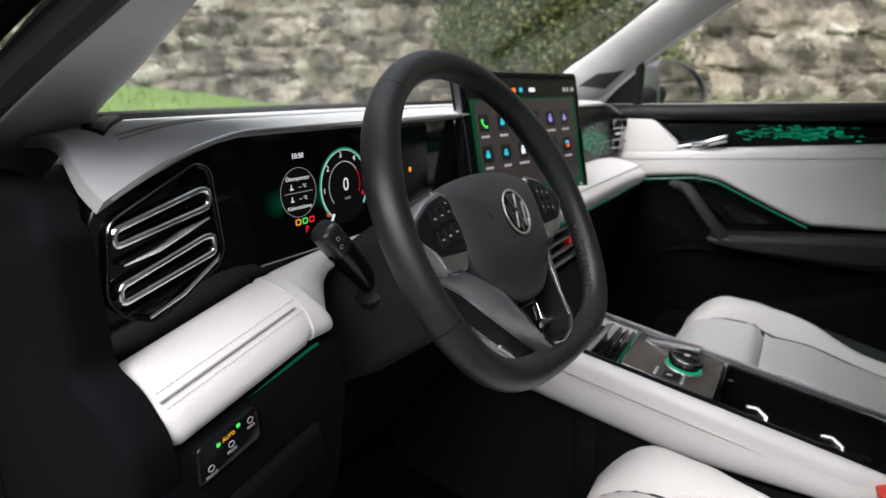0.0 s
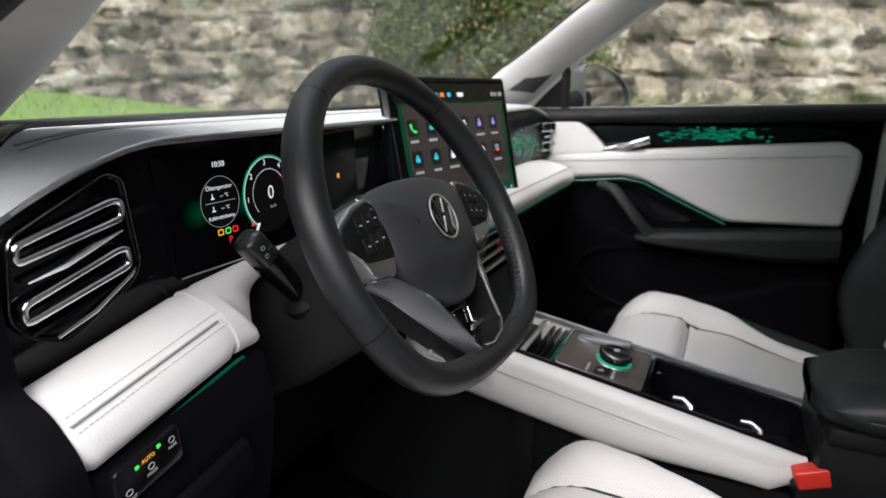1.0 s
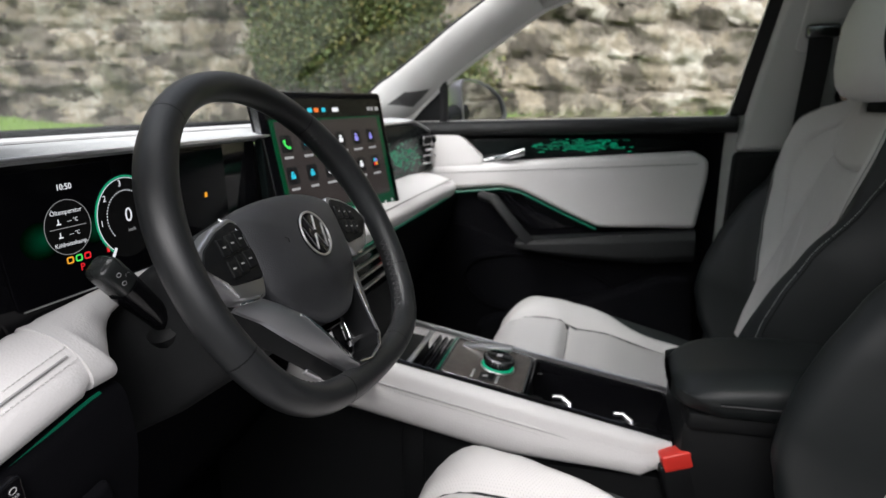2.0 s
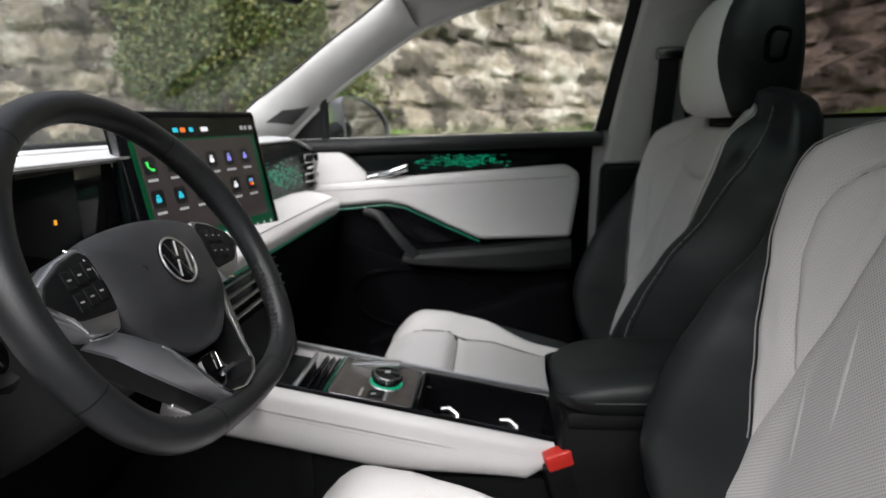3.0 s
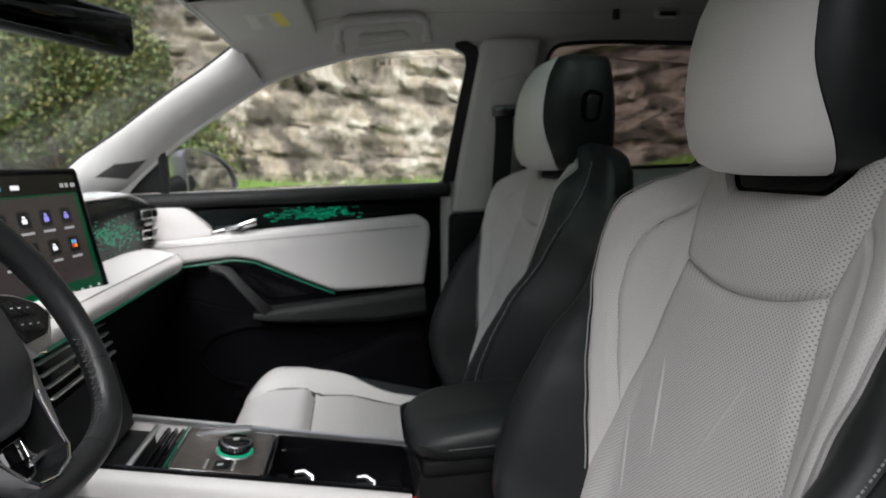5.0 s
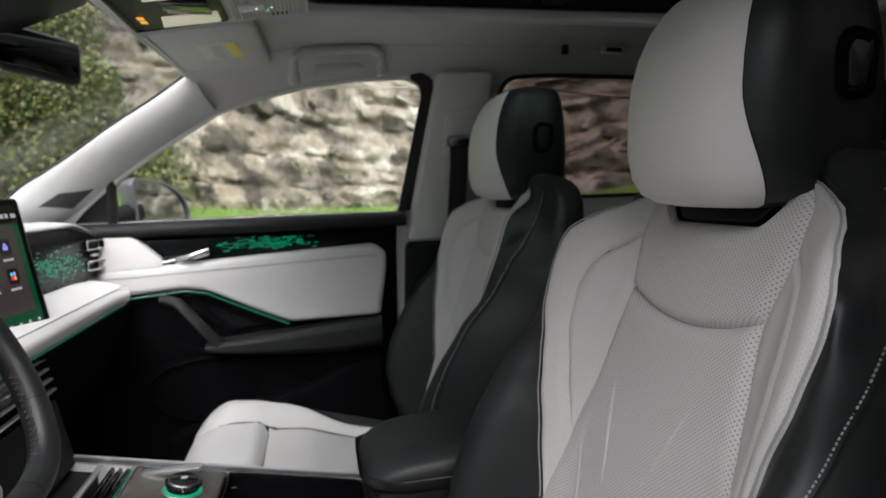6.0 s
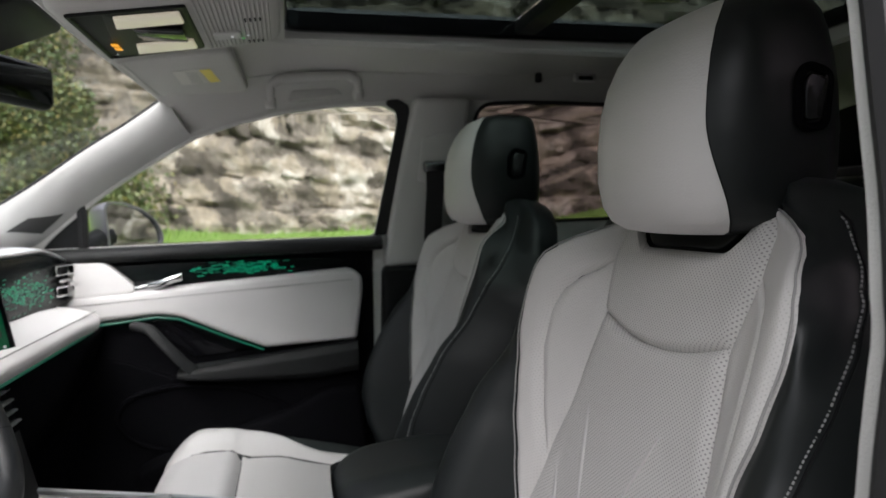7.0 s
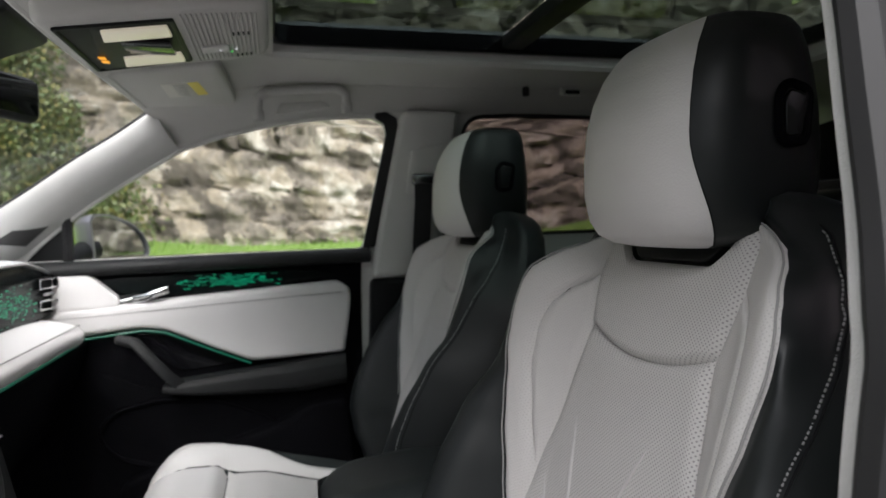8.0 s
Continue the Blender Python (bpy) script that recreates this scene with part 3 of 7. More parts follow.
FRONT_WINDOW = fillet([(0.245, 1.143), (0.195, 1.190), (0.109, 1.258), (0.018, 1.317), (-0.05, 1.356), (-0.134, 1.406), (-0.242, 1.441), (-0.36, 1.468), (-0.47, 1.482), (-0.600, 1.489), (-0.642, 1.470), (-0.645, 1.444), (-0.627, 1.359), (-0.598, 1.216), (-0.583, 1.143)], 0.02)
RAIL_EDGE = [(-3, 1.497), (-0.66, 1.497), (-0.585, 1.490), (-0.47, 1.482), (-0.36, 1.468), (-0.242, 1.441), (-0.134, 1.406), (-0.05, 1.356)]
REAR_WINDOW = fillet([(-0.80, 1.165), (-0.86, 1.49), (-1.0, 1.497), (-1.28, 1.492), (-1.52, 1.43), (-1.60, 1.22), (-1.58, 1.165)], 0.04)


def build_sides():
    """Trim round the side glass: passenger side with both windows, driver's side open at the front door."""
    outer = [(0.62, 0.35), (0.60, 1.06), (0.42, 1.12), (0.22, 1.235), (0.0, 1.36), (-0.10, 1.45), (-0.20, 1.53), (-0.3, 1.58), (-1.5, 1.58), (-1.95, 1.42), (-2.1, 1.1), (-2.1, 0.35)]
    wall_r = fill_with_hole(outer, [FRONT_WINDOW, REAR_WINDOW], side_map(1), 0.045, "wall_right", PILLAR)
    tagged(wall_r, "pale grey cloth-covered pillars and roof rail", "car body", kind="structure")
    doorway = [(0.34, 0.36), (0.36, 1.06), (0.30, 1.150), (0.20, 1.205), (0.08, 1.262), (-0.06, 1.338), (-0.25, 1.450), (-0.45, 1.500), (-0.65, 1.505), (-0.692, 1.49), (-0.674, 1.335), (-0.658, 1.264), (-0.645, 1.2), (-0.628, 1.146), (-0.617, 1.065), (-0.612, 0.36)]
    wall_l = fill_with_hole(outer, [fillet(doorway, 0.04), REAR_WINDOW], side_map(-1), 0.016, "wall_left", PILLAR)
    tagged(wall_l, "pale grey pillar trim round the open driver's doorway", "car body", kind="structure")
    ring = [side_map(-1)(a, b, 0.027) for a, b in inset(fillet(doorway, 0.04), 0.004)]
    v, f = tube(ring, 0.013, 8, closed=True)
    tagged(link_mesh("door_seal", v, f, RUBBER), "black rubber seal round the open doorway", "door seal", kind="structure")
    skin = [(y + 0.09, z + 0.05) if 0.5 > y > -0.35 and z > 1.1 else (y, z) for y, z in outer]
    # body side takes the near-black trim colour, not the grey paint
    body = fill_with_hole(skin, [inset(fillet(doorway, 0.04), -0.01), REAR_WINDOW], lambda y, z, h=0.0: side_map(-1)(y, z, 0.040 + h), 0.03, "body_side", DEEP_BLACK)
    tagged(body, "near-black body side and door frame", "car body", kind="structure")
    for nm, poly, mat in (("window_1", FRONT_WINDOW, CLEAR), ("window_2", REAR_WINDOW, TINT)):
        v, f = plate(poly, lambda a, b, h: side_map(1)(a, b, 0.022 + h), 0.004, 0.001, 1)
        g = link_mesh(nm, v, f, mat)
        g.visible_shadow = mat is TINT
        tagged(g, "clear side window glass of the passenger door" if mat is CLEAR else "dark tinted rear door window glass", "window", kind="structure")
        ring = [side_map(1)(a, b, 0.004) for a, b in poly]
        v, f = tube(ring, 0.004 if mat is CLEAR else 0.007, 8, closed=True)
        tagged(link_mesh("trim", v, f, PILLAR if mat is CLEAR else RUBBER), "pale grey edge of the side window" if mat is CLEAR else "black rubber weatherstrip round the side window", "trim", kind="structure")
    band = fillet([(-0.610, 1.484), (-0.634, 1.470), (-0.639, 1.444), (-0.622, 1.359), (-0.593, 1.216), (-0.579, 1.146), (-0.613, 1.146), (-0.630, 1.216), (-0.660, 1.359), (-0.675, 1.444), (-0.668, 1.485), (-0.64, 1.500), (-0.61, 1.496)], 0.006)
    v, f = plate(band, lambda a, b, h: side_map(1)(a, b, -h), 0.006, 0.002)
    tagged(link_mesh("trim", v, f, RUBBER), "black door frame strip behind the side window", "trim", kind="structure")
    v, f = plate(REAR_WINDOW, lambda a, b, h: side_map(-1)(a, b, 0.006 + h), 0.004, 0.001, 1)
    tagged(link_mesh("window_6", v, f, TINT), "dark tinted rear door window glass", "window", kind="structure")


def header_y(x):
    """Front edge of the headliner above the windscreen."""
    return -0.052 - 0.031 * min(1.0, abs(x) / 0.56) ** 2


def build_roof():
    # headliner with the sunroof opening
    xs = [-0.63 + 0.03 * i for i in range(43)]
    ys = [0.0 - 0.03 * i for i in range(70)]

    def inside(x, y):
        return abs(x) < 0.29 and -1.5 < y < -0.355

    pts = {}
    v, f = [], []

    def idx(x, y, up):
        key = (round(x, 3), round(y, 3), up)
        if key not in pts:
            pts[key] = len(v)
            q = y if y < -0.121 else header_y(x) - (y / 0.12) * (-0.12 - header_y(x))
            v.append((x, q, roof_z(x, q) + up))
        return pts[key]
    for i in range(len(xs) - 1):
        for j in range(len(ys) - 1):
            cx, cy = (xs[i] + xs[i + 1]) / 2, (ys[j] + ys[j + 1]) / 2
            if not inside(cx, cy):
                for up in (0.0, 0.05):
                    f.append((idx(xs[i], ys[j], up), idx(xs[i + 1], ys[j], up), idx(xs[i + 1], ys[j + 1], up), idx(xs[i], ys[j + 1], up)))
    tagged(link_mesh("ceiling", v, f, HEADLINER), "grey woven headliner with a sunroof opening", "ceiling", kind="structure")
    # padded cove rounding the ceiling into the roof rails
    for sx in (-1, 1):
        rings = []
        for i in range(50):
            y = -0.078 - 0.036 * i
            yc = y - 0.050 * max(0.0, 1 - i / 6)
            zc = roof_z(0.56, y)
            zr = min(zc - 0.012, curve_at(RAIL_EDGE, yc) + (0.003 if sx > 0 else 0.014))
            a, b, c = Vector((0.50, y, roof_z(0.50, y) - 0.0015)), Vector((side_x(zc - 0.02) - 0.02, (y + yc) / 2, zc - 0.010)), Vector((side_x(zr) - 0.002, yc, zr))
            ring = [a * (1 - q) ** 2 + b * 2 * q * (1 - q) + c * q * q for q in (k / 8 for k in range(9))]
            ring += [Vector((0.66, yc, zr)), Vector((0.66, yc, zc + 0.03)), Vector((0.50, y, zc + 0.03))]
            rings.append([Vector((sx * p.x, p.y, p.z)) for p in ring])
        cv, cf = loft(rings)
        tagged(link_mesh("trim", cv, cf, HEADLINER, sharp=60), "grey cloth cove along the roof rail", "trim", kind="structure")
    # opening's rim, black frame, cross member and glass
    rim = fillet([(-0.282, -0.345), (0.282, -0.345), (0.282, -1.49), (-0.282, -1.49)], 0.05)
    v, f = ring_plate(inset(rim, -0.035), rim, lambda a, b, h: Vector((a, b, roof_z(a, b) + 0.045 - h)), 0.050, 0.008)
    tagged(link_mesh("trim", v, f, HEADLINER), "grey cloth lip round the sunroof", "trim", kind="structure")
    v, f = ring_plate(rim, inset(rim, 0.02), lambda a, b, h: Vector((a, b, 1.600 - h)), 0.035, 0.004)
    fr = link_mesh("sunroof_frame", v, f, GLOSS)
    tagged(fr, "black sunroof frame above the headliner opening", "sunroof frame", kind="structure")
    v, f = rbox((0, -0.855, 1.586), (0.56, 0.05, 0.028), 0.006)
    tagged(link_mesh("trim", v, f, SOFT_BLACK), "black cross member between two roof panes", "trim", kind="structure")
    for nm, y0, y1 in (("window_3", -0.33, -0.835), ("window_4", -0.875, -1.5)):
        v, f = plate([(-0.30, y0), (0.30, y0), (0.30, y1), (-0.30, y1)], lambda a, b, h: Vector((a, b, 1.602 + h)), 0.005, 0.001, 1)
        tagged(link_mesh(nm, v, f, ROOF_GLASS), "dark tinted panoramic roof glass", "window", kind="structure")
    v, f = [], []
    for sx in (-1, 1):
        q = patch(lambda s, q_, s_=sx: Vector((s_ * (0.30 + 0.36 * s), -0.08 - 1.92 * q_, roof_z(0.30 + 0.36 * s, -0.08 - 1.92 * q_) + 0.064)), 10, 40, back=(0, 0, 0.008))
        v, f = join((v, f), q)
    tagged(link_mesh("roof_skin", v, f, PAINT), "grey painted roof skin", "car roof", kind="structure")


DARK_SPEAKER = perforated("speaker_mesh", (0.055, 0.055, 0.055), 0.003, 0.25)
TWEETER = [(0.155, 0.42), (0.33, 0.44), (0.455, 0.86), (0.26, 0.92)]  # along the pillar and across it


def build_windscreen():
    def ws(s, t):
        x = -0.74 + 1.48 * s
        top_y, base_y = -0.02 - 0.06 * (x / 0.62) ** 2, 0.80 - 0.16 * (x / 0.74) ** 2
        y = base_y + (top_y - base_y) * t
        xx = x * (1 - 0.15 * t)
        return Vector((xx, y, 1.075 + (1.515 - 0.03 * (x / 0.74) ** 2 - 1.075) * t))
    v, f = patch(ws, 24, 12, back=(0, 0.003, 0.004))
    g = link_mesh("window_5", v, f, SCREEN_GLASS)
    g.visible_shadow = False
    tagged(g, "large raked windscreen glass", "windscreen", kind="structure")
    v, f = tube([Vector((x, header_y(x) - 0.003, roof_z(x, header_y(x)) + 0.005)) for x in (-0.57 + 0.0475 * i for i in range(25))], 0.007, 8)
    tagged(link_mesh("trim", v, f, HEADLINER), "grey edge of the headliner above the windscreen", "trim", kind="structure")
    # A pillars: padded trims from the dash to the roof
    edges = {
        1: ([(0.645, 0.47, 1.10), (0.605, 0.303, 1.230), (0.588, 0.245, 1.263), (0.575, 0.173, 1.307), (0.567, 0.08, 1.371), (0.56, -0.014, 1.430), (0.556, -0.094, 1.487)],
            [(0.72, 0.40, 1.09), (0.712, 0.255, 1.155), (0.704, 0.195, 1.195), (0.690, 0.130, 1.246), (0.674, 0.050, 1.300), (0.658, -0.045, 1.357), (0.641, -0.134, 1.408)]),
        -1: ([(0.625, 0.47, 1.07), (0.60, 0.351, 1.162), (0.58, 0.29, 1.212), (0.567, 0.222, 1.266), (0.558, 0.08, 1.368), (0.55, -0.075, 1.478), (0.545, -0.13, 1.515)],
             [(0.72, 0.42, 1.09), (0.706, 0.297, 1.1755), (0.702, 0.205, 1.212), (0.697, 0.12, 1.25), (0.676, -0.03, 1.325), (0.648, -0.19, 1.425), (0.632, -0.32, 1.475)])}

    def along(keys, t):
        k = min(int(t * 6), 5)
        p = [Vector(keys[max(0, min(6, k + j))]) for j in (-1, 0, 1, 2)]
        w = t * 6 - k
        return 0.5 * (2 * p[1] + (p[2] - p[0]) * w + (2 * p[0] - 5 * p[1] + 4 * p[2] - p[3]) * w * w + (3 * p[1] - p[0] - 3 * p[2] + p[3]) * w ** 3)

    def padded(t, q, h=0.0):
        p = along(inner, t).lerp(along(outer, t), q)
        return Vector((p.x - 0.020 * max(0.0, math.sin(math.pi * q)) ** 0.8 - h, p.y - 0.3 * h, p.z - 0.006 * math.sin(math.pi * q)))
    for sx in (-1, 1):
        inner, outer = edges[sx]
        rings = []
        for i in range(31):
            a, b = along(inner, i / 30), along(outer, i / 30)
            ring = [Vector((sx * p.x, p.y, p.z)) for p in (padded(i / 30, k / 12) for k in range(13))]
            ring.append(Vector((sx * (b.x + 0.012), b.y + 0.015, b.z + 0.012)))
            fat = 0.0 if sx > 0 else 1.0
            ring.append(Vector((sx * (a.x + 0.06), a.y + 0.006 + 0.024 * fat, a.z + 0.002 + 0.018 * fat)))
            ring.append(Vector((sx * (a.x + 0.006), a.y + 0.003 + 0.009 * fat, a.z + 0.003 + 0.005 * fat)))
            rings.append(ring)
        v, f = loft(rings)
        trim = link_mesh("pillar_trim", v, f, PILLAR, sharp=60)
        tagged(trim, "pale grey padded windscreen pillar trim", "pillar trim", kind="structure")
        # black edge of the windscreen along the passenger's pillar
        if sx > 0:
            v, f = tube([Vector((sx * (p.x + 0.004), p.y + 0.004, p.z + 0.003)) for p in (along(inner, 0.1 + 0.9 * i / 24) for i in range(25))], 0.0035, 6)
            link_mesh("glass_edge", v, f, RUBBER, trim, "black edge of the windscreen glass")
            a, b, c, d = (Vector(p) for p in TWEETER)
            for grow, lift, mat, nm in ((0.0, 0.0015, PILLAR, "tweeter_rim"), (0.07, 0.003, DARK_SPEAKER, "tweeter_cover")):
                def lid(s, w):
                    s, w = grow + (1 - 2 * grow) * s, grow + (1 - 2 * grow) * w
                    p = a.lerp(b, s).lerp(d.lerp(c, s), w)
                    return padded(p.x, p.y, lift)
                v, f = patch(lid, 14, 10, back=(0.008, 0, 0))
                link_mesh(nm, v, f, mat, trim, "dark grey perforated tweeter cover" if lift > 0.002 else "")


def build_floor():
    v, f = rbox((0, -0.6, 0.30), (1.42, 2.9, 0.06), 0.01)
    tagged(link_mesh("floor", v, f, CARPET), "black carpeted cabin floor", "floor", kind="structure")
    v, f = rbox((0, 0.62, 0.70), (1.40, 0.05, 0.80), 0.01)
    tagged(link_mesh("wall_front", v, f, CARPET), "black bulkhead behind the pedals", "bulkhead", kind="structure")
    v, f = rbox((0, -2.05, 0.80), (1.40, 0.05, 1.0), 0.01)
    tagged(link_mesh("wall_rear", v, f, SOFT_BLACK), "black luggage compartment panel behind the seats", "car body", kind="structure")
    v, f = rbox((0, -2.06, 1.43), (1.24, 0.03, 0.28), 0.01)
    tagged(link_mesh("wall_rear", v, f, DEEP_BLACK), "dark closed tailgate above the luggage panel", "car body", kind="structure")
    v, f = rbox((0, 1.27, 0.72), (1.52, 1.24, 0.66), 0.12, 4)
    tagged(link_mesh("bonnet", v, f, PAINT), "grey painted bonnet ahead of the windscreen", "car bonnet", kind="structure")
    v, f = rbox((-0.79, -0.2, 0.30), (0.16, 1.6, 0.14), 0.03)
    tagged(link_mesh("sill", v, f, PAINT), "grey painted door sill", "car body", kind="structure")


def build_road_wheels():
    """The four wheels that carry the car."""
    for x, y in ((-0.66, 1.25), (0.66, 1.25), (-0.66, -1.62), (0.66, -1.62)):
        sx = 1 if x > 0 else -1
        w = thing("road_wheel", (x, y, 0.0), "black rubber tyre on a grey alloy rim", "wheel", group="road wheels")
        ring = lambda r, dx: [Vector((x + sx * dx, y + r * math.cos(a), 0.34 + r * math.sin(a))) for a in (2 * math.pi * k / 36 for k in range(36))]
        v, f = loft([ring(0.23, -0.10), ring(0.32, -0.10), ring(0.34, -0.07), ring(0.34, 0.07), ring(0.32, 0.10), ring(0.23, 0.10), ring(0.22, 0.06)], caps=False)
        link_mesh("tyre", v, f, RUBBER, w)
        v, f = loft([ring(0.235, -0.08), ring(0.235, 0.085), ring(0.21, 0.08), ring(0.05, 0.06)])
        link_mesh("rim", v, f, DARK_CHROME, w)


build_sides()
build_road_wheels()
build_roof()
build_windscreen()
build_floor()

# ---- dashboard ----


def lip_z(x):
    """Height of the dash top's front lip, dropping towards the doors."""
    a = abs(x)
    return 1.157 - 0.045 * max(0.0, (a - 0.55) / 0.155) ** 1.7


def lip_y(x):
    return 0.185 - 0.012 * smooth_step(0.55, 0.75, abs(x))


def pad_z(x, y):
    """Height of the padded top, fuller behind its lip."""
    z = lip_z(x)
    return z + (1.157 - z) * 0.65 * smooth_step(0.185, 0.25, y)


def pad_drop(x):
    """How far the padded beam sinks towards the driver's door."""
    return 0.205 * max(0.0, -0.555 - x)


def build_dashboard():
    dash = thing("dashboard", (0, 0.3, 0.30), "black and white leather dashboard with padded grey top", "dashboard")

    def top(s, t):
        x = -0.700 + 1.416 * s
        y0, y1 = lip_y(x), 0.66 - 0.20 * (x / 0.74) ** 2
        y = y0 + (y1 - y0) * t
        x *= 1 - 0.045 * smooth_step(0.0, 0.45, t)
        z = pad_z(x, y) + 0.004 * math.sin(math.pi * min(1, t * 1.3)) - 0.006 * smooth_step(0.3, 1.0, t) - 0.006 * (1 - smooth_step(0.0, 0.05, t))
        return Vector((x, y, z))
    v, f = patch(top, 60, 24, back=(0, 0.012, -0.010))
    link_mesh("top_pad", v, f, DASHPAD, dash, "grey grained soft top with double stitching")
    for dt, mat in ((0.150, THREAD), (0.178, THREAD)):
        v, f = tube([top(0.03 + 0.94 * i / 90, dt) + Vector((0, 0, 0.0006)) for i in range(91)], 0.0012, 4)
        link_mesh("stitch_line", v, f, mat, dash)
    v, f = tube([(x, lip_y(x) - 0.004, lip_z(x) - 0.007) for x in (-0.696 + 0.02 * i for i in range(70))], [0.0010, 0.0018] + [0.0021] * 68, 8)
    link_mesh("lip_trim", v, f, SATIN, dash, "thin silver edge along the dash top")
    # demister grilles let into the top near the pillars
    for sx in (-1, 1):
        gm = lambda a, b, h=0.0, s=sx: Vector((s * a, b, pad_z(a, b) + 0.0025 + h))
        v, f = plate(fillet([(0.656, 0.238), (0.596, 0.310), (0.532, 0.398), (0.540, 0.440), (0.572, 0.415), (0.640, 0.300)], 0.008), lambda a, b, h: gm(a, b, -0.008 + h), 0.010, 0.002)
        grille = link_mesh("demister_grille", v, f, DEEP_BLACK, dash)
        for k in range(4):
            d = 0.011 * k
            v, f = tube([gm(0.650 - 0.3 * d - 0.108 * i / 6, 0.250 + d + 0.150 * i / 6, 0.0018) for i in range(7)], 0.0017, 6)
            link_mesh("slat", v, f, SOFT_BLACK, grille)
    # windscreen-side dark edge
    v, f = tube([(x, 0.675 - 0.20 * (x / 0.74) ** 2, lip_z(x) - 0.004) for x in (-0.72 + 0.03 * i for i in range(49))], 0.012, 8)
    link_mesh("rear_edge", v, f, SOFT_BLACK, dash)
    # end caps beside the doors
    for sx in (-1, 1):
        prof = [(0.174, 1.092), (0.22, 1.116), (0.30, 1.126), (0.45, 1.122), (0.52, 0.95), (0.45, 0.60), (0.19, 0.60), (0.14, 0.80), (0.110, 0.915), (0.113, 0.945), (0.140, 0.975), (0.170, 0.988)] if sx < 0 else [(0.172, 1.085), (0.30, 1.115), (0.45, 1.10), (0.52, 0.95), (0.45, 0.60), (0.19, 0.60), (0.165, 0.80), (0.165, 0.96)]
        v, f = plate(fillet(prof, 0.012), lambda a, b, h, s=sx: Vector((s * (0.700 + h if a > 0.2 or s > 0 else 0.7125 + h), a, b)), 0.034, 0.012)
        link_mesh("end_cap", v, f, DEEP_BLACK, dash)
    # gloss black fascia across the driver's side
    fas = plane_at((0, 0.205, 0), (1, 0, 0), (0, 0, 1), (0, -1, 0))
    edge = [(-0.711, 0.965), (-0.714, 1.050), (-0.711, 1.076), (-0.704, 1.092)] + [(-0.69 + 0.03 * i, lip_z(-0.69 + 0.03 * i) - 0.008) for i in range(18)] + [(-0.16, 1.145), (-0.16, 1.004), (-0.45, 1.004), (-0.56, 0.998)]
    v, f = plate(edge, fas, 0.012, 0.003)
    link_mesh("instrument_fascia", v, f, GLOSS, dash, "piano-black fascia round the instruments")
    # digital instrument display
    disp = fillet([(-0.552, 1.019), (-0.566, 1.138), (-0.24, 1.144), (-0.24, 1.019)], 0.006)
    v, f = plate(disp, fas, 0.0145, 0.001)
    display = link_mesh("instrument_display", v, f, SCREEN, dash, "digital instrument display with a green rev counter")
    v, f = tube([fas(-0.548 + 0.30 * i / 6, 1.020, 0.0155) for i in range(7)], 0.0009, 5)
    link_mesh("bright_edge", v, f, SATIN, display)
    front = lambda a, b, h=0.0: fas(a, b, 0.0150 + h)
    mat_at = lambda a, b: plane_matrix(front(a, b, 0.0002), (1, 0, 0), (0, 0, 1))

    def disc(a, b, ra, rb, mat, name, h=0.0003, n=40):
        v, f = plate([(a + ra * math.cos(2 * math.pi * k / n), b + rb * math.sin(2 * math.pi * k / n)) for k in range(n)], front, h, h * 0.3, 1)
        return link_mesh(name, v, f, mat, display)

    def arc(a, b, r, t0, t1, rad, mat, name, n=40):
        v, f = tube([front(a + r * math.sin(radians(t0 + (t1 - t0) * k / n)), b + r * math.cos(radians(t0 + (t1 - t0) * k / n)), 0.0006) for k in range(n + 1)], rad, 5)
        return link_mesh(name, v, f, mat, display)
    A, B = -0.417, 1.082
    for a, ra, rb in ((-0.528, 0.017, 0.014), (-0.468, 0.015, 0.012)):
        for k in range(9):
            disc(a + 0.008 + 0.0005 * k, 1.077, ra * (1.2 - 0.12 * k), rb * (1.2 - 0.12 * k), GLOWS[k], "glow", 0.00004 + 0.00003 * k)
    disc(A, B, 0.043, 0.043, DIAL_FACE, "dial_face")
    arc(A, B, 0.0410, -142, 128, 0.0009, GREEN, "rev_ring")
    arc(A, B, 0.0393, -142, 128, 0.0004, LIT_WHITE, "rev_ring_edge")
    for k in range(37):
        t = radians(-130 + 240 * k / 36)
        c = front(A + 0.0265 * math.sin(t), B + 0.0265 * math.cos(t), 0.0004)
        v, f = rbox(c, (0.0013, 0.0006, 0.0013), 0.0003, 1)
        link_mesh("tick", v, f, LIT_RED if k > 27 else LIT_WHITE, display)
    for n_, t in ((1, -95), (2, -52), (3, -8), (4, 33), (5, 75), (6, 112)):
        writing("numeral", str(n_), 0.0088, mat_at(A + 0.034 * math.sin(radians(t)), B + 0.034 * math.cos(radians(t))), LIT_RED if n_ > 4 else LIT_WHITE, display)
    writing("numeral", "0", 0.021, mat_at(A + 0.002, B), LIT_WHITE, display)
    writing("lettering", "km/h", 0.005, mat_at(A + 0.004, B - 0.015), LIT_GREY, display)
    v, f = tube([front(A - 0.021, B - 0.030, 0.0006), front(A - 0.026, B - 0.038, 0.0006)], 0.0014, 5)
    link_mesh("needle", v, f, LIT_WHITE, display)
    # the small round display beside it
    A2, B2 = -0.490, 1.084
    disc(A2, B2, 0.0255, 0.0255, DIAL_FACE, "info_face")
    arc(A2, B2, 0.0255, -180, 180, 0.00025, LIT_GREY, "info_ring")
    v, f = tube([front(A2 - 0.02, B2, 0.0006), front(A2 + 0.02, B2, 0.0006)], 0.0003, 4)
    link_mesh("info_line", v, f, LIT_GREY, display)
